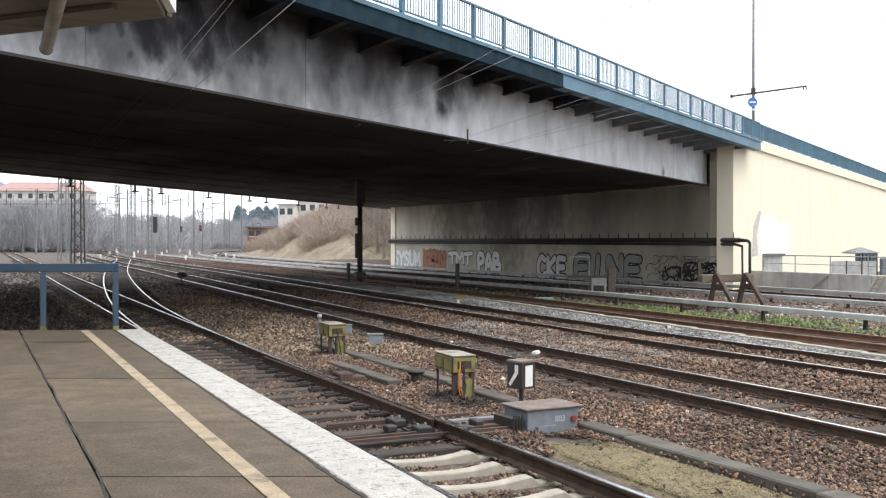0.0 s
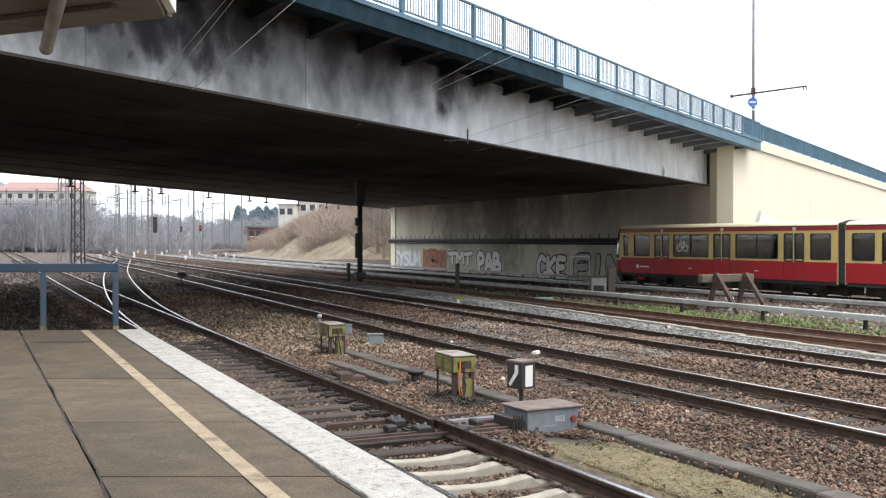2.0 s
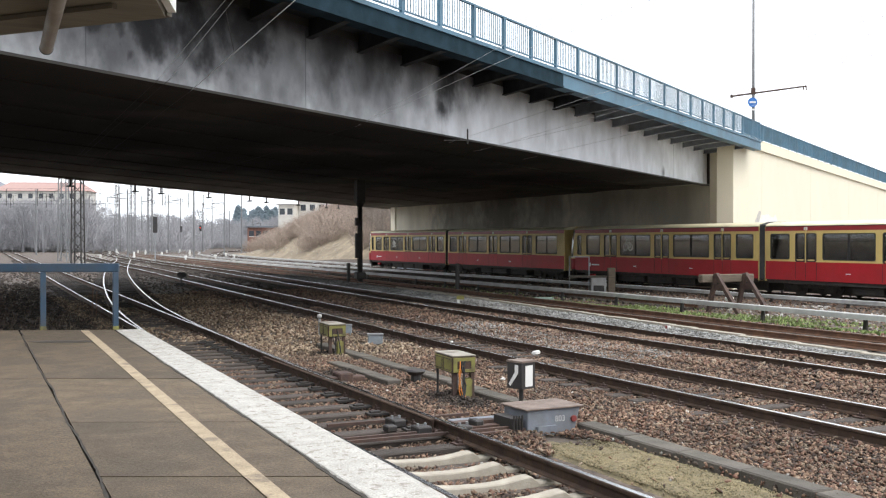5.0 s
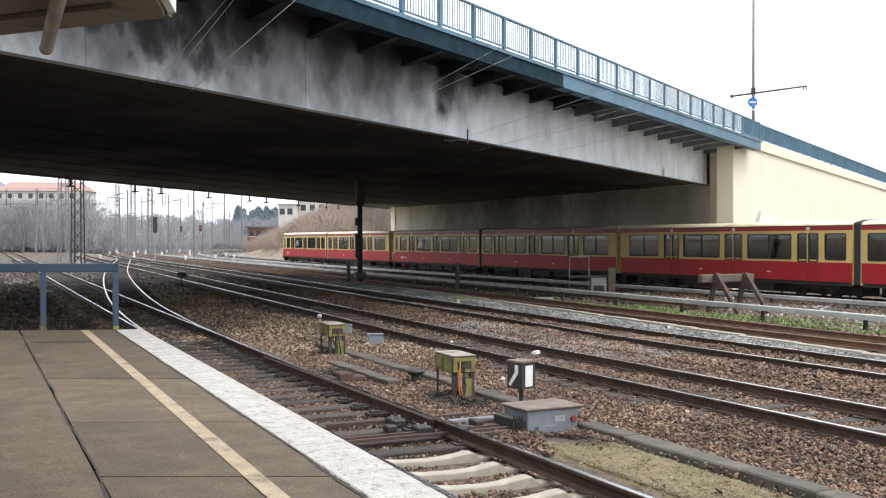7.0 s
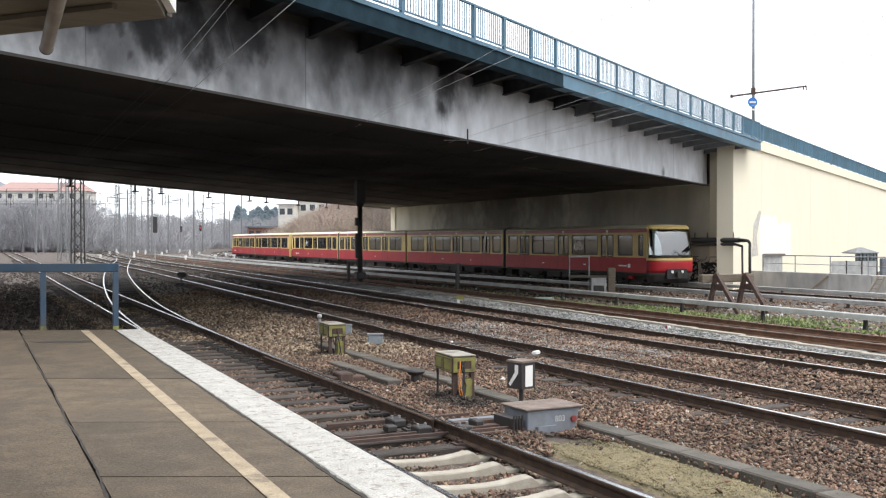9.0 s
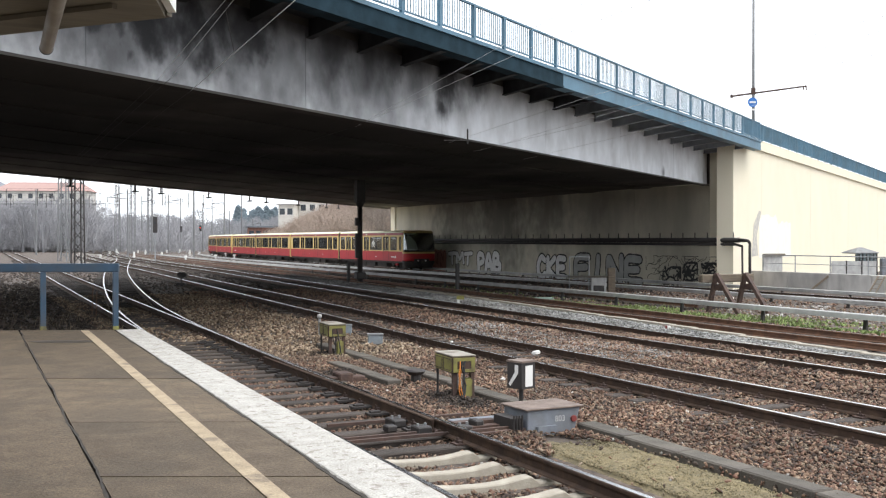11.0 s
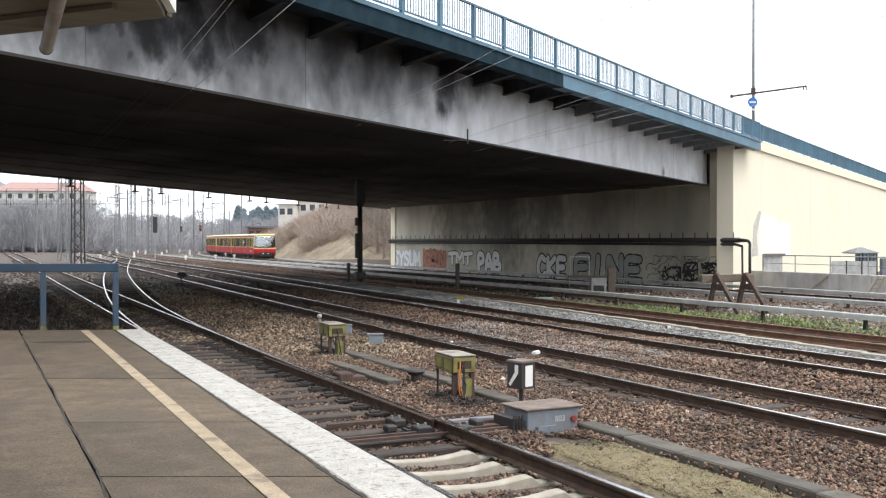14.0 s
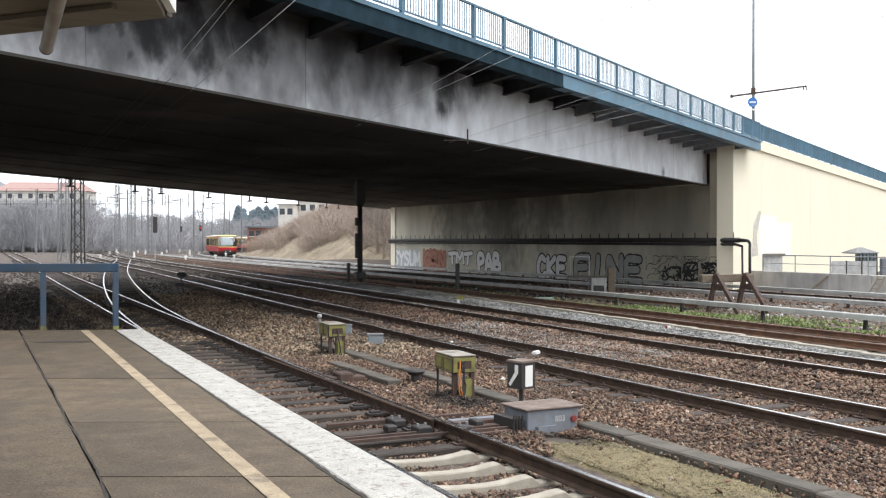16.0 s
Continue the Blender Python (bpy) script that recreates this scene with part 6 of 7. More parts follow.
# ---- lamp mast with one-way sign over the bridge ----
def bridge_mast():
    p = spot(19.35, 63.5)
    s = thing("tram_mast", "tall grey mast with bracket arm and blue round sign", "mast", pose(p.x, p.y, 8.2, 0, 0, -YAW))
    b = BM()
    rod(b, (0, 0, 0), (0, 0, 9.5), 0.10, 0.07, 12)
    part("pole", b, MAST_GREY, s, smooth=True)
    b = BM()
    rod(b, (-1.45, -0.3, 2.95), (3.6, 0.8, 3.75), 0.06, 0.05, 8)
    part("bracket_arm", b, RUST_STEEL, s)
    for p, q, r in (((3.4, 0.75, 3.72), (3.4, 0.75, 3.5), 0.04), ((3.58, 0.79, 3.74), (3.58, 0.79, 3.5), 0.04), ((-1.43, -0.3, 2.85), (-1.43, -0.3, 3.05), 0.09),
                    ((0, 0, 3.1), (0, 0, 3.5), 0.15)):
        b = BM()
        rod(b, p, q, r, sides=8)
        part("clamp", b, RUST_STEEL, s)
    b = BM()
    rod(b, (-0.08, -0.16, 2.6), (-0.08, -0.12, 2.6), 0.30, sides=28)
    part("sign_disc", b, SIGN_BLUE, s, "round blue sign")
    b = BM()
    box(b, -0.28, 0.12, -0.168, -0.16, 2.55, 2.66)
    part("white_arrow", b, WHITE, s, "white horizontal arrow bar")
    b = BM()
    box(b, -0.2, 0.08, -0.15, -0.13, 2.1, 2.2)
    part("plate", b, WHITE, s)


bridge_mast()


# ---- platform canopy corner and tube lamp ----
def canopy():
    s = thing("platform_canopy", "weathered beige canopy roof edge over the platform", "canopy", kind="structure")
    P = [spot(-1.76, 6.46), spot(-1.62, 5.6), spot(-4.2, -3), spot(-9, -3), spot(-9, 8.9), spot(-3.05, 7.0)]
    b = BM()
    prism(b, [(p.x, p.y) for p in P[::-1]], 3.62, 3.82)
    part("roof_sheet", b, CANOPY, s)
    b = BM()
    bar(b, spot(-1.74, 6.48, 3.735), spot(-5.2, 7.97, 3.735), 0.05, 0.2)
    part("fascia_board", b, CANOPY, s)
    b = BM()
    bar(b, spot(-1.72, 6.47, 3.74), spot(-1.56, 5.3, 3.74), 0.05, 0.17)
    part("end_fascia", b, WHITE, s, "white end fascia")
    for i in range(2):
        b = BM()
        d = 0.5 + 0.9 * i
        bar(b, spot(-1.95 - 0.1 * i, 6.55 - d, 3.60), spot(-6.0, 8.3 - d, 3.60), 0.04, 0.03)
        part("sheet_rib", b, CANOPY, s)
    t = thing("tube_lamp", "dusty grey tube lamp under the canopy", "lamp")
    b = BM()
    rod(b, spot(-2.64, 6.78, 3.49), spot(-1.82, 4.9, 3.49), 0.042, sides=14)
    part("tube_cover", b, TUBE_GREY, t, smooth=True)
    b = BM()
    rod(b, spot(-2.647, 6.795, 3.49), spot(-2.64, 6.78, 3.49), 0.045, sides=14)
    part("end_cap", b, RUBBER, t)
    for f in (0.3, 0.8):
        q = spot(-2.64, 6.78, 3.525).lerp(spot(-1.82, 4.9, 3.525), f)
        b = BM()
        rod(b, q, q + Vector((0, 0, 0.1)), 0.015, sides=6)
        part("hanger", b, GALV, t)


canopy()


# ---- overhead wires ----
def wires():
    def wire(pts, r=0.009, m=BLACK_STEEL):
        b = BM()
        for p, q in zip(pts, pts[1:]):
            rod(b, p, q, r, sides=5)
        tagged(part("overhead_wire", b, m), "thin overhead contact wire above the tracks", "wire", "overhead wires")

    def along(x, rows, r=0.0045):
        pts = [(x + 0.02 * (y - 22), y, z) for y, z in rows]
        # Pale in the open; beyond the girder black, the bridge's shade as colour.
        wire(pts[:3], r, WIRE_GREY)
        wire(pts[2:], r)

    along(4.62, [(-5, 6.05), (14.3, 5.73), (22.6, 5.50), (60, 5.25), (110, 5.3)])
    along(4.66, [(-5, 6.12), (14.3, 5.76), (22.6, 5.53), (60, 5.3), (110, 5.4)])
    along(3.72, [(-5, 6.6), (14.0, 5.80), (21.2, 5.50), (60, 5.3)])
    along(3.95, [(-5, 6.7), (14.0, 5.98), (21.2, 5.52), (60, 5.4)])
    along(10.3, [(0, 6.4), (17.0, 6.02), (27.5, 5.52), (70, 5.3), (120, 5.5)])
    along(10.4, [(0, 7.2), (17.0, 6.45), (28.0, 5.54), (70, 5.4)])
    along(14.8, [(4, 6.3), (22.0, 5.95), (31.0, 5.5), (80, 5.4)])
    along(17.0, [(8, 6.2), (24.0, 5.72), (33.5, 5.5), (80, 5.35)])
    along(17.2, [(8, 6.9), (24.0, 5.98), (33.5, 5.53), (80, 5.4)])
    along(20.5, [(8, 6.6), (24.0, 6.0), (36.0, 5.5), (80, 5.4)])
    wire([spot(-3.33, 15.6, 5.76), spot(-3.85, 18.8, 5.66)], 0.006)
    b = BM()
    p = spot(0.75, 31)
    rod(b, (p.x, p.y, 5.15), (p.x, p.y, 5.6), 0.025, sides=8)
    rod(b, (p.x - 0.9, p.y - 0.2, 5.2), (p.x, p.y, 5.25), 0.012, sides=6)
    tagged(part("wire_hanger", b, BLACK_STEEL), "black insulator hanger under the bridge girder", "hanger")


wires()


# ---- bare trees, thickets, distant woods ----
def tree_arrays(seed, h, spread=0.5, levels=4, sides=4, kids=(4, 4, 4), r=0.02):
    """Tapered limbs of a leafless tree, as corner and face lists."""
    rng = random.Random(seed)
    V, F = [], []

    def limb(p, d, length, rad, lev):
        n = 3 if lev < 2 else 2
        ns = sides if lev < 2 else 3
        prev = None
        q = Vector(p)
        dd = Vector(d)
        for i in range(n + 1):
            rr = rad * (1 - 0.75 * i / n)
            u = dd.orthogonal().normalized()
            w = dd.cross(u).normalized()
            base = len(V)
            for k in range(ns):
                a = 2 * math.pi * k / ns
                V.append(q + rr * (math.cos(a) * u + math.sin(a) * w))
            if prev is not None:
                for k in range(ns):
                    F.append((prev + k, prev + (k + 1) % ns, base + (k + 1) % ns, base + k))
            prev = base
            if i < n:
                if lev < levels and (i > 0 or lev > 0):
                    for _ in range(kids[min(lev, len(kids) - 1)] // (2 if lev == 0 else 1)):
                        e = Vector((rng.gauss(0, 1), rng.gauss(0, 1), rng.gauss(0.2, 0.6)))
                        nd = (dd + e.normalized() * (spread + 0.35)).normalized()
                        limb(q + dd * length / n * rng.random(), nd, length * rng.uniform(0.42, 0.68), rr * 0.55, lev + 1)
                q = q + dd * (length / n)
                dd = (dd + Vector((rng.uniform(-0.15, 0.15), rng.uniform(-0.15, 0.15), rng.uniform(0, 0.12)))).normalized()

    limb(Vector((0, 0, 0)), Vector((0, 0, 1)), h * 0.72, r * h, 0)
    return np.array([tuple(v) for v in V], dtype=np.float32), F


def scatter(name, bases, placed, material, label, category, kind="stuff"):
    """One mesh of many alike plants: placed holds (base, x, y, z, scale, turn)."""
    vs, fs, off = [], [], 0
    for bi, x, y, z, sc, a in placed:
        V, F = bases[bi]
        ca, sa = math.cos(a), math.sin(a)
        W = np.empty_like(V)
        W[:, 0] = (V[:, 0] * ca - V[:, 1] * sa) * sc + x
        W[:, 1] = (V[:, 0] * sa + V[:, 1] * ca) * sc + y
        W[:, 2] = V[:, 2] * sc + z
        vs.append(W)
        fs += [tuple(i + off for i in f) for f in F]
        off += len(V)
    me = raw_mesh(name, np.concatenate(vs).tolist(), fs, material)
    return tagged(new(name, me), label, category, kind=kind)


def twig_cloud(seed, h, w, n, length, width, low=0.1, stems=4):
    """A leafless crown: stems and many thin slanting twigs."""
    rng = random.Random(seed)
    V, F = [], []

    def strip(p, q, r0, r1):
        d = (q - p).normalized()
        u = d.orthogonal().normalized()
        a = rng.uniform(0, 3.14)
        u = (u * math.cos(a) + d.cross(u) * math.sin(a)) 
        v = d.cross(u)
        k = len(V)
        V.extend([p + u * r0, p - u * r0 * 0.5 + v * r0 * 0.87, p - u * r0 * 0.5 - v * r0 * 0.87, q])
        F.extend([(k, k + 1, k + 3), (k + 1, k + 2, k + 3), (k + 2, k, k + 3)])

    for i in range(stems):
        a = rng.uniform(0, 6.3)
        strip(Vector((0.1 * math.cos(a), 0.1 * math.sin(a), 0)), Vector((w * 0.45 * math.cos(a), w * 0.45 * math.sin(a), h * rng.uniform(0.7, 1.0))), h * 0.012, 0)
    for _ in range(n):
        f = low + (1 - low) * rng.random()
        rad = w * math.sqrt(rng.random()) * math.sqrt(max(0.05, 1 - (2 * f - 0.9) ** 2 * 0.8))
        a = rng.uniform(0, 6.3)
        p = Vector((rad * math.cos(a), rad * math.sin(a), h * f * 0.85))
        d = Vector((math.cos(a) * 0.5 + rng.gauss(0, 0.4), math.sin(a) * 0.5 + rng.gauss(0, 0.4), rng.uniform(0.3, 1.2))).normalized()
        strip(p, p + d * length * rng.uniform(0.5, 1.3), width, 0)
    return np.array([tuple(v) for v in V], dtype=np.float32), F


def plants():
    rng = random.Random(12)
    bush = [twig_cloud(s, 2.6, 1.5, 190, 1.2, 0.019, 0.0, 6) for s in (1, 2, 3)]
    tall = [tree_arrays(s, 9.0, 0.5, 4, 5, (7, 4, 3), 0.02) for s in (11, 12, 13, 14)]
    crowns = [twig_cloud(s, 10.0, 2.6, 700, 1.5, 0.034, 0.05, 5) for s in (21, 22, 23, 24)]
    scrub = [twig_cloud(s, 4.0, 2.4, 210, 1.7, 0.052, 0.0, 5) for s in (31, 32)]
    placed = []
    for _ in range(1100):
        y = rng.uniform(104, 222)
        foot = 43.2 + 4.59e-6 * max(0.0, y - 80) ** 3
        x = foot + 1.2 + 14.5 * rng.random() ** 0.8
        if x - foot < 4.6 and math.sin(y * 0.21) + 0.5 * math.sin(y * 0.57) > 0.25:
            continue
        placed.append((rng.randrange(3), x, y, ground_z(x, y) - 0.1, rng.uniform(0.6, 1.15), rng.uniform(0, 6.3)))
    scatter("thicket", bush, placed, TWIG, "leafless brown thicket on the embankment slope", "bushes")
    # single bare trees beside the abutment's far end
    for i, (x, y, h) in enumerate(((43.8, 105.5, 0.8), (44.2, 108.5, 0.95), (45.2, 113, 0.8), (46.4, 118, 0.9), (49, 124, 0.8))):
        V, F = tall[i % 4]
        t = new("bare_tree", raw_mesh("bare_tree", V.tolist(), F, BARK))
        t.matrix_basis = pose(x, y, ground_z(x, y) - 0.1, 0, 0, i * 70) @ Matrix.Scale(h, 4)
        tagged(t, "slender leafless tree beside the bridge abutment", "tree", "bare trees by the bridge")
    placed = []
    for _ in range(300):
        d = rng.uniform(260, 420)
        r = rng.uniform(-0.52, -0.13)
        d += 90 if r > -0.236 and d < 330 else 0
        p = spot(r * d, d)
        sc = rng.uniform(0.7, 1.15) * (1.1 if r > -0.36 else 1.4)
        placed.append((rng.randrange(4), p.x, p.y, -0.5, sc, rng.uniform(0, 6.3)))
    for _ in range(90):
        d = rng.uniform(205, 250)
        r = rng.uniform(-0.52, -0.335)
        p = spot(r * d, d)
        placed.append((rng.randrange(4), p.x, p.y, -0.5, rng.uniform(0.9, 1.3), rng.uniform(0, 6.3)))
    scatter("distant_woods", crowns, placed, TWIG_HAZY, "leafless woods behind the yard, grey haze in their colour", "woods")
    # scrub under the woods
    placed = []
    for _ in range(330):
        d = rng.uniform(215, 380)
        r = rng.uniform(-0.52, -0.13)
        d += 115 if r > -0.236 and d < 330 else 0        # the suburban line bends through here
        p = spot(r * d, d)
        placed.append((rng.randrange(2), p.x, p.y, -0.5, rng.uniform(0.8, 1.5), rng.uniform(0, 6.3)))
    scatter("distant_scrub", scrub, placed, TWIG_HAZY, "low leafless scrub at the edge of the yard", "bushes")
    # pines
    V, F = [], []
    prng = random.Random(5)
    for i in range(420):
        f = prng.random()
        z = 2 + 11 * f
        rad = 2.6 * (1 - f) ** 0.8 * math.sqrt(prng.random()) + 0.1
        a = prng.uniform(0, 6.3)
        c = Vector((rad * math.cos(a), rad * math.sin(a), z))
        o = Vector((math.cos(a), math.sin(a), -0.25)) * prng.uniform(0.5, 1.1)
        s = Vector((-math.sin(a), math.cos(a), prng.uniform(-0.4, 0.4))) * 0.35
        k = len(V)
        V += [c - s, c + s, c + o, c + Vector((0, 0, 0.4))]
        F += [(k, k + 1, k + 2), (k, k + 3, k + 2), (k + 1, k + 3, k + 2)]
    pine = (np.array([tuple(v) for v in V], dtype=np.float32), F)
    placed = []
    for i in range(46):
        d = rng.uniform(400, 470)
        r = rng.uniform(-0.205, -0.163)
        p = spot(r * d, d)
        placed.append((0, p.x, p.y, rng.uniform(-1, 1.0), rng.uniform(0.95, 1.25), rng.uniform(0, 6)))
    scatter("pine_group", [pine], placed, NEEDLES_HAZY, "pine trees in the distance, blue haze in their colour", "trees")


plants()


# ---- houses ----
def house(p, turn, w, d, h, roof_h, rows, cols, wall, roof_m, label, flat=False):
    s = thing("house", label, "house", pose(p.x, p.y, p.z, 0, 0, turn))
    b = BM()
    box(b, -w / 2, w / 2, -d / 2, d / 2, -4, h)
    part("wall", b, wall, s)
    b = BM()
    if flat:
        box(b, -w / 2 - 0.4, w / 2 + 0.4, -d / 2 - 0.4, d / 2 + 0.4, h, h + roof_h)
    else:
        e = 0.6
        v = [b.verts.new(q) for q in ((-w / 2 - e, -d / 2 - e, h), (w / 2 + e, -d / 2 - e, h), (w / 2 + e, d / 2 + e, h), (-w / 2 - e, d / 2 + e, h),
                                      (-w / 2 + roof_h, 0, h + roof_h), (w / 2 - roof_h, 0, h + roof_h))]
        for fc in ((0, 1, 5, 4), (1, 2, 5), (2, 3, 4, 5), (3, 0, 4), (3, 2, 1, 0)):
            b.faces.new([v[i] for i in fc])
    part("roof", b, roof_m, s)
    for r in range(rows):
        for c in range(cols):
            x = -w / 2 + (c + 0.5) * w / cols
            z = h - 1.5 - r * 2.9
            b = BM()
            box(b, x - 0.6, x + 0.6, -d / 2 - 0.03, -d / 2 + 0.1, z - 0.7, z + 0.7)
            wd = part("window", b, DARK_PANE, s)
            b = BM()
            box(b, x - 0.7, x + 0.7, -d / 2 - 0.12, -d / 2 - 0.03, z - 0.82, z - 0.7)
            part("sill", b, WHITE, wd)
    return s


def houses():
    house(spot(-117, 300, 8.5), -YAW + 6, 26, 11, 8.0, 2.8, 3, 9, RENDER_WHITE, ROOF_TILE, "long white apartment house with red tiled roof")
    house(spot(-137, 300, 8.5), -YAW + 30, 14, 11, 9.5, 3.0, 3, 5, RENDER_WHITE, BOX_GREY, "pale apartment house with dark roof")
    house(spot(-29.5, 236, 7.6), -YAW - 8, 6.5, 6, 3.6, 0.35, 1, 3, RENDER_WHITE, COVER_GREY, "small pale flat-roofed house above the embankment", flat=True)
    house(spot(-35.2, 232, 5.6), -YAW - 8, 3.6, 4, 4.6, 0.3, 1, 2, RENDER_WHITE, COVER_GREY, "pale flat-roofed lookout tower of a signal box", flat=True)
    house(spot(-46, 258, 0.0), -YAW + 12, 7.0, 8, 5.4, 0.4, 1, 4, BRICK, BOX_GREY, "low brown brick railway building", flat=True)


houses()


# ---- masts and signals in the yard ----
def lattice_mast(p, h, w, m, label):
    s = thing("lattice_mast", label, "mast", pose(p.x, p.y, -0.3, 0, 0, -YAW), group="catenary masts")
    for sx in (-1, 1):
        for sy in (-1, 1):
            b = BM()
            bar(b, (sx * w / 2, sy * w / 2, 0), (sx * w * 0.42, sy * w * 0.42, h), 0.11, 0.11, up=(0, 1, 0))
            part("leg", b, m, s)
    b = BM()
    n = int(h / (w * 1.1))
    for i in range(n):
        z0, z1 = i * h / n, (i + 1) * h / n
        bar(b, (-w / 2, -w * 0.48, z0), (w / 2, -w * 0.48, z1), 0.06, 0.06, up=(0, 1, 0))
        bar(b, (w / 2, w * 0.48, z0), (-w / 2, w * 0.48, z1), 0.06, 0.06, up=(0, 1, 0))
        for sx in (-1, 1):
            bar(b, (sx * w * 0.48, -w / 2, z0), (sx * w * 0.48, w / 2, z1), 0.04, 0.04, up=(1, 0, 0))
    part("lattice", b, m, s)
    return s


def slim_mast(p, h, m, label, arm=0):
    s = thing("catenary_mast", label, "mast", pose(p.x, p.y, -0.3, 0, 0, -YAW), group="catenary masts")
    b = BM()
    rod(b, (0, 0, 0), (0, 0, h), 0.16, 0.11, 8)
    part("pole", b, m, s)
    if arm:
        b = BM()
        rod(b, (0, 0, h - 1.4), (arm, 0, h - 1.1), 0.05, sides=6)
        rod(b, (0, 0, h - 0.3), (arm * 0.9, 0, h - 1.1), 0.035, sides=6)
        rod(b, (arm, 0, h - 1.1), (arm, 0, h - 1.9), 0.06, sides=6)
        part("bracket_arm", b, BLACK_STEEL, s)


def yard_masts():
    d = 100
    lattice_mast(spot(-0.359 * d, d), 9.0, 1.0, BLACK_STEEL, "tall dark lattice catenary mast")
    lattice_mast(spot(-0.373 * 118, 118), 10.5, 1.0, MAST_GREY, "tall grey lattice catenary mast")
    for r, dd, h, w in ((-0.305, 190, 13, 0.9), (-0.288, 175, 11.5, 0.8), (-0.320, 210, 14, 0.9)):
        lattice_mast(spot(r * dd, dd), h, w, MAST_GREY, "far grey lattice catenary mast")
    for r, dd, h, arm in ((-0.400, 170, 11, 3), (-0.310, 150, 10, -3), (-0.270, 210, 12, 3), (-0.258, 250, 13, -4), (-0.236, 230, 11, 3), (-0.227, 280, 14, 3),
                          (-0.296, 240, 13, 3), (-0.210, 290, 11, -3), (-0.187, 260, 8, 2), (-0.345, 230, 12, 3), (-0.318, 260, 13, -3)):
        slim_mast(spot(r * dd, dd), h, MAST_GREY, "slim grey catenary mast in the yard", arm)
    for r, dd, h, tall, red in ((-0.283, 120, 3.4, 1.9, False), (-0.2385, 210, 4.4, 1.2, True), (-0.2575, 215, 4.2, 1.3, False)):
        p = spot(r * dd, dd)
        s = thing("light_signal", "black railway light signal" + (" showing red" if red else ""), "signal", pose(p.x, p.y, -0.3, 0, 0, -YAW))
        b = BM()
        rod(b, (0, 0, 0), (0, 0, h), 0.09, sides=8)
        part("post", b, GALV, s)
        b = BM()
        box(b, -0.25, 0.25, -0.1, 0.15, h, h + tall)
        bevel(b, 0.05)
        part("head", b, BLACK_STEEL, s)
        b = BM()
        rod(b, (0, -0.14, h + tall * 0.6), (0, -0.1, h + tall * 0.6), 0.10, sides=12)
        part("lens", b, SIGNAL_RED if red else DARK_PANE, s)
    # cross-span wires between pairs of masts
    for dd, h, r0, r1 in ((150, 10.0, -0.46, -0.245), (178, 10.6, -0.46, -0.215), (205, 11.5, -0.46, -0.198)):
        s = thing("catenary_portal", "cross-span wires between two grey masts over the far tracks", "catenary portal", group="catenary portals")
        for r in (r0, r1):
            b = BM()
            rod(b, spot(r * dd, dd, -0.4), spot(r * dd, dd, h), 0.15, 0.11, 8)
            part("mast", b, MAST_GREY, s)
        for z in (h - 0.2, h - 2.0):
            b = BM()
            rod(b, spot(r0 * dd, dd, z), spot(r1 * dd, dd, z), 0.02, sides=5)
            part("span_wire", b, BLACK_STEEL, s)
        for k in range(1, 7):
            f = k / 7
            b = BM()
            x = (r0 + (r1 - r0) * f) * dd
            rod(b, spot(x, dd, h - 0.2), spot(x, dd, h - 2.7), 0.05, sides=6)
            part("dropper", b, BLACK_STEEL, s)
    rng = random.Random(8)
    for _ in range(16):
        dd = rng.uniform(125, 210)
        p = spot(rng.uniform(-0.34, -0.2) * dd, dd)
        b = BM()
        rod(b, (0, 0, 0), (0, 0, rng.uniform(0.3, 1.0)), 0.12, sides=8)
        rod(b, (0, 0, 0.3), (0, 0, 0.5), 0.2, sides=8)
        tagged(part("yard_marker", b, WHITE, None, "", pose(p.x, p.y, -0.3)), "small white marker in the far yard", "marker", "yard markers")


yard_masts()


# ---- ballast stones, gravel strip, grit, grass ----
def ico(fine):
    b = BM()
    if fine:
        bmesh.ops.create_icosphere(b, subdivisions=1, radius=1.0)
    else:
        bmesh.ops.create_cone(b, segments=4, radius1=1.0, radius2=0.55, depth=1.2, cap_ends=True, cap_tris=True)
        bmesh.ops.triangulate(b, faces=b.faces)
        b.verts.index_update()
    v = np.array([tuple(x.co) for x in b.verts], dtype=np.float32)
    f = np.array([[w.index for w in x.verts] for x in b.faces], dtype=np.int64)
    b.free()
    return v, f


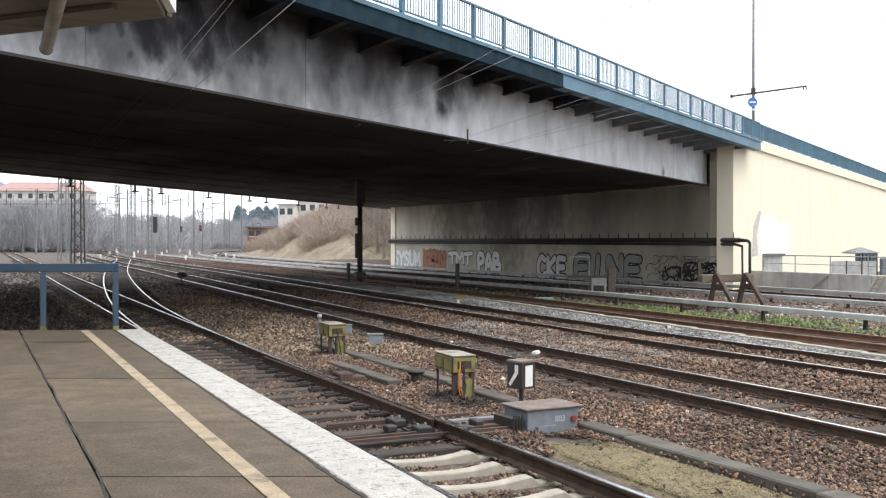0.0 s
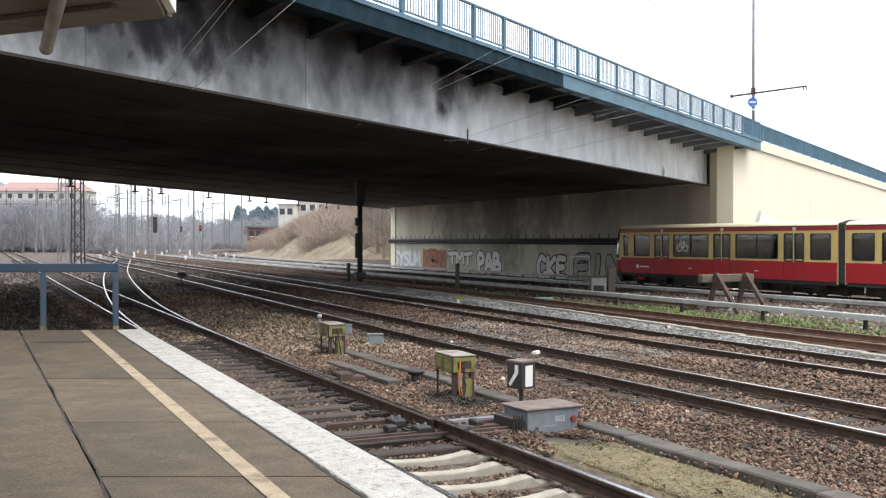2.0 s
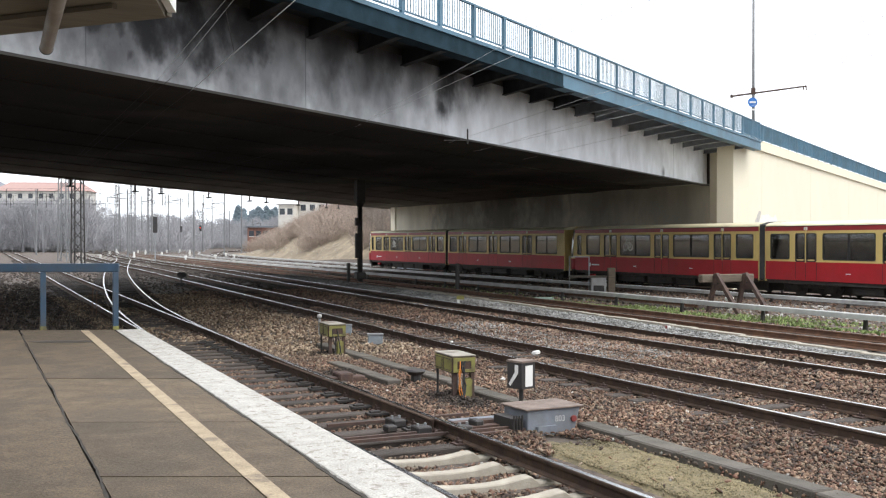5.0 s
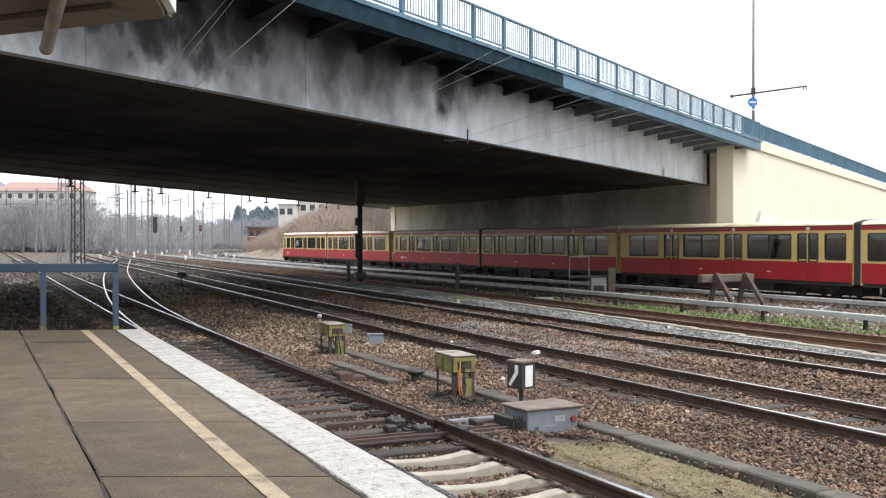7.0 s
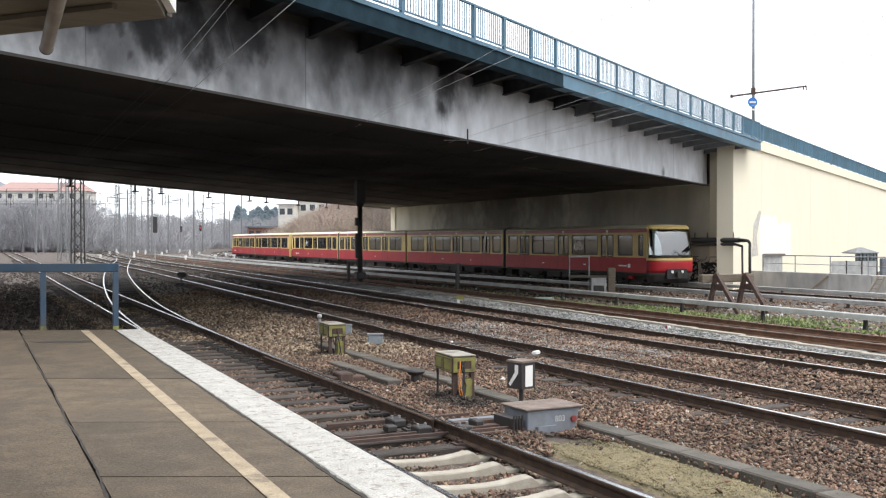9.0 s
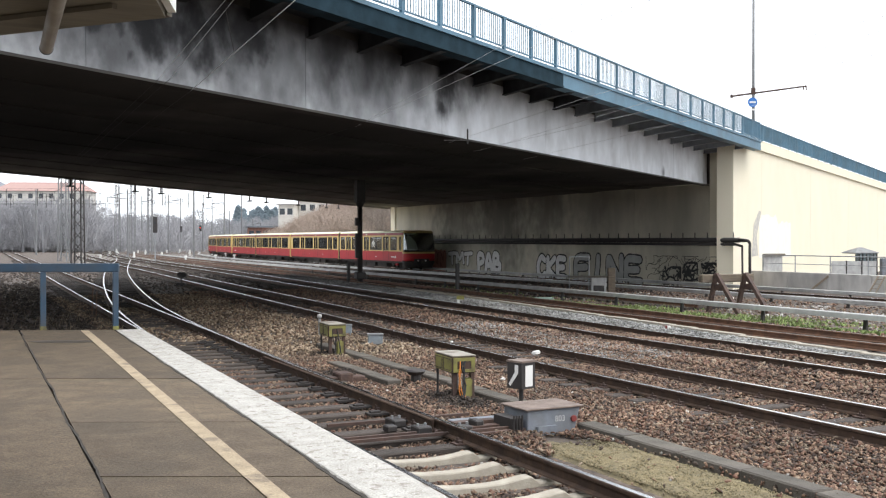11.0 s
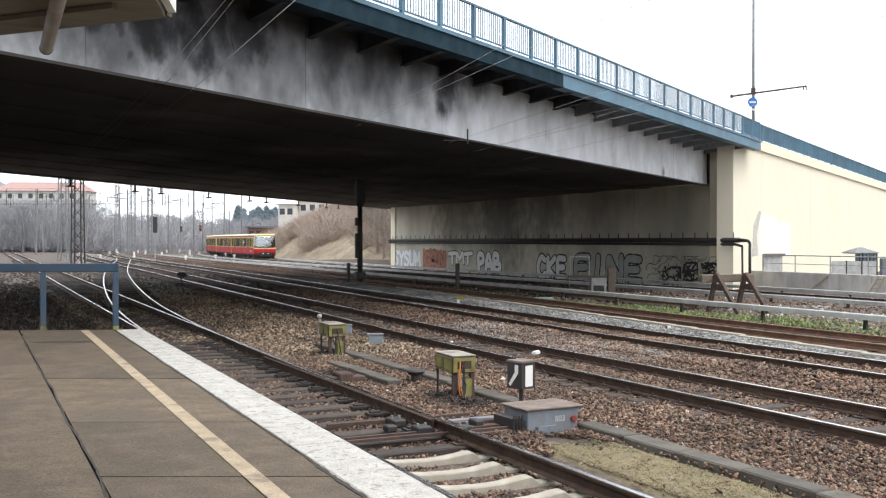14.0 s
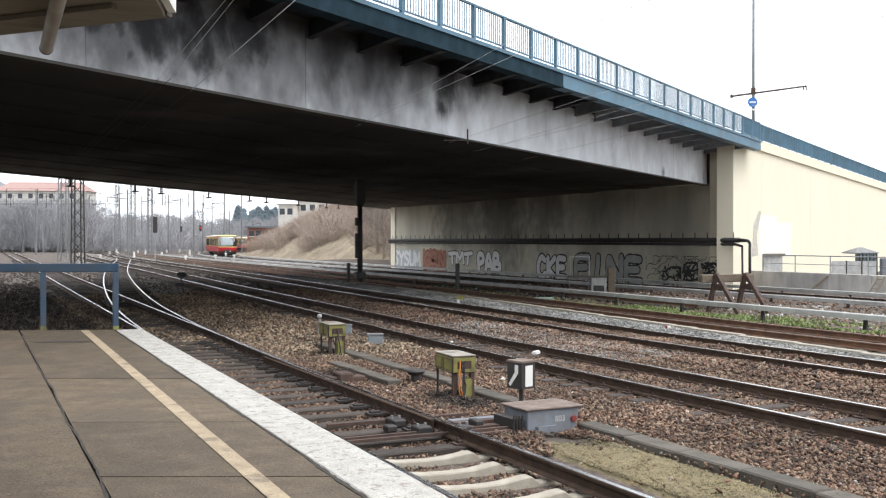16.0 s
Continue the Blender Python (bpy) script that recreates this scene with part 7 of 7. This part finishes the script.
def stones(name, n, sample, size, material, label, seed, fine=False):
    g = np.random.RandomState(seed)
    v, f = ico(fine)
    k = len(v)
    pts = sample(g, n)
    n = len(pts)
    sc = g.uniform(0.6, 1.25, (n, 1)) * size
    ax = g.uniform(0.45, 1.4, (n, 3)) * sc
    ax[:, 2] *= 0.62
    a = g.uniform(0, 6.28, n)
    jit = 1 + g.uniform(-0.5, 0.42, (n, k, 1))
    V = v[None] * jit * ax[:, None]
    ca, sa = np.cos(a)[:, None], np.sin(a)[:, None]
    tilt = g.uniform(-0.8, 0.8, n)[:, None]
    x, y, z = V[..., 0] * ca - V[..., 1] * sa, V[..., 0] * sa + V[..., 1] * ca, V[..., 2]
    z = z + tilt * x
    V = np.stack((x + pts[:, 0:1], y + pts[:, 1:2], z + pts[:, 2:3]), -1).reshape(-1, 3)
    F = (f[None] + (np.arange(n) * k)[:, None, None]).reshape(-1)
    me = bpy.data.meshes.new(name)
    me.vertices.add(len(V))
    me.vertices.foreach_set("co", V.astype(np.float32).ravel())
    me.loops.add(len(F))
    me.loops.foreach_set("vertex_index", F.astype(np.int32))
    me.polygons.add(len(F) // 3)
    me.polygons.foreach_set("loop_start", np.arange(0, len(F), 3, dtype=np.int32))
    me.update(calc_edges=True)
    me.validate()
    me.materials.append(material)
    return tagged(new(name, me), label, "gravel", kind="stuff")


def bed(y0, y1, x0, x1, power=1.0):
    def f(g, n):
        y = y0 + (y1 - y0) * g.uniform(0, 1, n) ** power
        x = g.uniform(x0, x1, n)
        z = -0.196 + 0.022 * np.sin(x * 2.3 + 0.6 * y) + 0.012 * np.sin(5.1 * x - 3.3 * y) + g.uniform(-0.012, 0.03, n)
        ok = np.ones(n, bool)
        ok &= ~((x > 5.75) & (x < 7.12) & (y < 10.3 + 0.5 * np.sin(x * 5)) & (g.uniform(0, 1, n) < 0.985))
        low = (x > 2.9) & (x < 5.95) & (y < 10.4)
        z = np.where(low, z - 0.035, z)
        z = np.where((x > 3.0) & (x < 5.3) & (y > 10.4) & (y < 24), z - 0.03, z)
        z = np.where(x > 12.6, z + 0.035, z)
        ok &= ~(low & (x < 5.3) & (np.abs((y - 10.06 + 0.32) % 0.64 - 0.32) < 0.15))
        return np.stack((x, y, z), -1)[ok]
    return f


stones("ballast", 84000, bed(4.5, 20, 2.95, 12.8, 1.0), 0.030, STONE, "brown angular ballast stones between the tracks", 1)
stones("stone_chips", 30000, bed(4.5, 20, 2.95, 12.8, 1.0), 0.019, STONE, "small brown stone chips between the tracks", 11)
stones("ballast", 19000, bed(7.5, 24, 12.4, 16.2, 1.0), 0.040, STONE, "brown ballast stones burying the sleepers of the main line", 14)
stones("grey_gravel", 5000, bed(16.5, 26, 11.6, 13.6, 1.0), 0.032, STONE_GREY, "patch of grey gravel spilt between the main lines", 16)
stones("dirt_heap", 2600, dirt_heap, 0.028, STONE_DARK, "dark earth and rubble heaped round the junction boxes", 18)
stones("pale_flecks", 2200, bed(4.5, 40, 3.2, 15, 1.0), 0.024, PALE_STONE, "pale flecks of litter among the ballast", 12)
stones("ballast", 20000, bed(19.5, 46, 3.4, 9.4, 1.2), 0.046, STONE_BRIGHT, "brown ballast beside the diverging track, paled against the bridge's shade", 2)
stones("ballast", 17000, bed(19.5, 48, 9.4, 15.5, 1.25), 0.046, STONE, "brown angular ballast stones farther along the tracks", 22)


stones("ballast", 16000, bed(20.8, 60, -9, 3.6, 1.3), 0.06, STONE_DARK, "ballast stones beyond the platform's end, bridge shade in their colour", 4)


def rubble_bed(g, n):
    y = g.uniform(10, 62, n)
    x = g.uniform(21.2, 36, n)
    keep = (x < 22.2) | (x > 25.4)
    x, y = x[keep], y[keep]
    return np.stack((x, y, np.array([ground_z(a, b) for a, b in zip(x, y)]) + g.uniform(-0.02, 0.03, len(x))), -1)


stones("rubble", 13000, rubble_bed, 0.065, STONE, "brown stones and rubble round the buffer stop", 5)


def pale_bed(g, n):
    y = g.uniform(14, 60, n)
    x = g.uniform(27.4, 33, n) + 1.2 * np.sin(y)
    return np.stack((x, y, np.full(n, -0.68)), -1)


stones("pale_rubble", 900, pale_bed, 0.085, PALE_STONE, "scattered pale rubble among the weeds", 6)


def far_bed(g, n):
    d = g.uniform(95, 215, n)
    r = g.uniform(-0.36, -0.10, n)
    return np.array([(*spot(a * b, b)[:2], ground_z(*spot(a * b, b)[:2]) + 0.02) for a, b in zip(r, d)])


stones("far_rubble", 7500, far_bed, 0.09, PALE_STONE, "pale stones and fittings over the far yard", 7)


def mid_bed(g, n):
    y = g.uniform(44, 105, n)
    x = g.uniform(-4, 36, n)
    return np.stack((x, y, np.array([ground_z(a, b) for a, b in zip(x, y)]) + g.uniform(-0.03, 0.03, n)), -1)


stones("ballast", 20000, mid_bed, 0.10, STONE_DARK, "ballast stones under the bridge, its shade in their colour", 8)


def grey_bed(g, n):
    y = g.uniform(4, 66, n)
    lo = np.array([t3(v) + 1.0 for v in y])
    hi = np.array([pale_x(v) - 0.1 for v in y])
    f = g.uniform(0, 1, n)
    x = lo + (hi - lo) * f
    return np.stack((x, y, -0.20 + 0.09 * np.minimum(1, 4 * f * (1 - f) + 0.3) + g.uniform(-0.025, 0.025, n)), -1)


stones("grey_gravel", 30000, grey_bed, 0.045, STONE_GREY, "strip of clean grey gravel between the tracks", 3)


def grit_patch():
    rng = random.Random(17)
    xs = [5.98 + 0.07 * i for i in range(17)]
    ys = [3.5 + 0.1 * i for i in range(72)]
    vs, fs = [], []
    k = len(xs)
    for y in ys:
        for i, x in enumerate(xs):
            edge = min(1.0, i / 3, (ys[-1] - y + 0.25 * math.sin(x * 9)) / 0.6, (k - 1 - i + 1) / 2)
            vs.append((x + rng.uniform(-0.02, 0.02), y, -0.27 + 0.075 * max(0, edge) + rng.uniform(-0.008, 0.008)))
    for j in range(len(ys) - 1):
        for i in range(k - 1):
            fs.append((j * k + i, j * k + i + 1, (j + 1) * k + i + 1, (j + 1) * k + i))
    tagged(new("grit_patch", raw_mesh("grit_patch", vs, fs, SAND)), "mound of fine yellowish grit beside the rail", "grit", kind="stuff")


grit_patch()


def grit_bed(g, n):
    x, y = g.uniform(6.1, 7.05, n), g.uniform(4.5, 10.3, n)
    ok = (10.55 - y + 0.25 * np.sin(x * 9) > 0.6) | (g.uniform(0, 1, n) < 0.4)
    return np.stack((x, y, -0.197 + g.uniform(-0.006, 0.006, n)), -1)[ok]


stones("grit_grains", 16000, grit_bed, 0.012, GRIT, "coarse pale yellowish grains on the grit mound", 15)


# red and white marker block between the rails
p = spot(5.86, 26.5)
mk = thing("track_marker", "small red and white marker block between the rails", "marker", pose(p.x, p.y, -0.2, 0, 0, -20))
for x0, x1, m in ((-0.07, -0.02, RED_PLASTIC), (-0.018, 0.07, WHITE)):
    b = BM()
    box(b, x0, x1, -0.05, 0.05, 0, 0.18)
    bevel(b, 0.006)
    part("painted_half", b, m, mk)


def grass_strip():
    g = np.random.RandomState(6)
    V, F = [], []
    for _ in range(34000):
        y = g.uniform(16, 37) if g.uniform() < 0.92 else g.uniform(37, 58)
        x = g.uniform(22.0, 25.1) + 0.6 * drift(y)
        if g.uniform() < 0.22:
            x += 3.2 * g.uniform()
        if math.sin(x * 1.7 + y * 0.45) + math.sin(y * 0.9 + 1.3) < -0.75:
            continue
        z = ground_z(x, y) + 0.02
        h, a, w = g.uniform(0.03, 0.12), g.uniform(0, 6.28), g.uniform(0.03, 0.07)
        k = len(V)
        V += [(x - w * math.cos(a), y - w * math.sin(a), z), (x + w * math.cos(a), y + w * math.sin(a), z),
              (x + g.uniform(-0.08, 0.08), y + g.uniform(-0.08, 0.08), z + h)]
        F.append((k, k + 1, k + 2))
    tagged(new("grass_strip", raw_mesh("grass_strip", V, F, GRASS)), "fresh green grass strip beside the conductor rail", "grass", kind="stuff")
    V, F = [], []
    for _ in range(2600):
        if g.uniform() < 0.6:
            x, y = g.uniform(-12, 4.0), g.uniform(20.8, 34)
            h = g.uniform(0.1, 0.55)
        else:
            x, y = g.uniform(26, 33), g.uniform(20, 42)
            h = g.uniform(0.1, 0.4)
        z = ground_z(x, y) - 0.02
        a, w = g.uniform(0, 6.28), 0.008
        k = len(V)
        V += [(x - w * math.cos(a), y - w * math.sin(a), z), (x + w * math.cos(a), y + w * math.sin(a), z),
              (x + g.uniform(-0.2, 0.2), y + g.uniform(-0.2, 0.2), z + h)]
        F.append((k, k + 1, k + 2))
    tagged(new("dry_weeds", raw_mesh("dry_weeds", V, F, STRAW)), "thin dry weed stalks by the platform's end", "weeds", kind="stuff")


grass_strip()


# ---- concrete sleepers and switch parts of the platform track ----
def concrete_sleepers():
    s = thing("sleeper_row", "pale curved concrete sleepers under the platform track", "sleepers", kind="structure")
    b = BM()
    prof = [(-1.25, -0.02), (-1.0, 0.03), (-0.75, 0.04), (-0.55, 0.03), (-0.3, 0.0), (0, -0.012), (0.2, -0.006), (0.34, 0.01), (0.44, 0.026), (0.53, 0.03), (0.57, 0.0), (0.62, -0.04), (0.95, -0.02), (1.25, -0.05)]
    rows = []
    for x, z in prof:
        rows.append([b.verts.new((x, y, zz)) for y, zz in ((-0.10, -0.2), (-0.078, z - 0.012), (-0.066, z), (0.066, z), (0.078, z - 0.012), (0.10, -0.2))])
    for a, c in zip(rows, rows[1:]):
        for i in range(5):
            b.faces.new((a[i], a[i + 1], c[i + 1], c[i]))
    b.faces.new(rows[0]); b.faces.new(rows[-1][::-1])
    me = mesh_of("concrete_sleeper", b, CONCRETE_SL)
    y = 10.06 - 0.64 * 13
    rng = random.Random(2)
    while y < 10.2:
        piece("concrete_sleeper", me, s, pose(4.6 + rng.uniform(-0.02, 0.02), y, -0.165, 0, 0, rng.uniform(-0.6, 0.6)))
        y += 0.64
    b = BM()
    box(b, -0.28, 0.10, -0.09, 0.09, 0, 0.03)
    box(b, -0.24, -0.10, -0.05, 0.05, 0.03, 0.055)
    me = mesh_of("slide_plate", b, BLACK_STEEL)
    t = thing("switch_tongue", "dark tongue rail of the switch on slide plates", "switch", kind="structure")
    y = 11.6
    while y < 24:
        piece("slide_plate", me, t, pose(5.28, y, -0.163))
        y += 0.63
    n = 8
    path = [(5.3535 - 0.05 - 0.03 * (i / n) ** 1.6, 11.4 + 0.95 * i, -0.008) for i in range(n + 1)]
    b = BM()
    sweep(b, path, [(-0.03, -0.15), (0.03, -0.15), (0.012, -0.12), (0.012, -0.03), (0.028, -0.015), (0.02, 0), (-0.02, 0), (-0.028, -0.015), (-0.012, -0.03), (-0.012, -0.12)])
    part("tongue_rail", b, RAIL_SIDE, t)


concrete_sleepers()

motions()
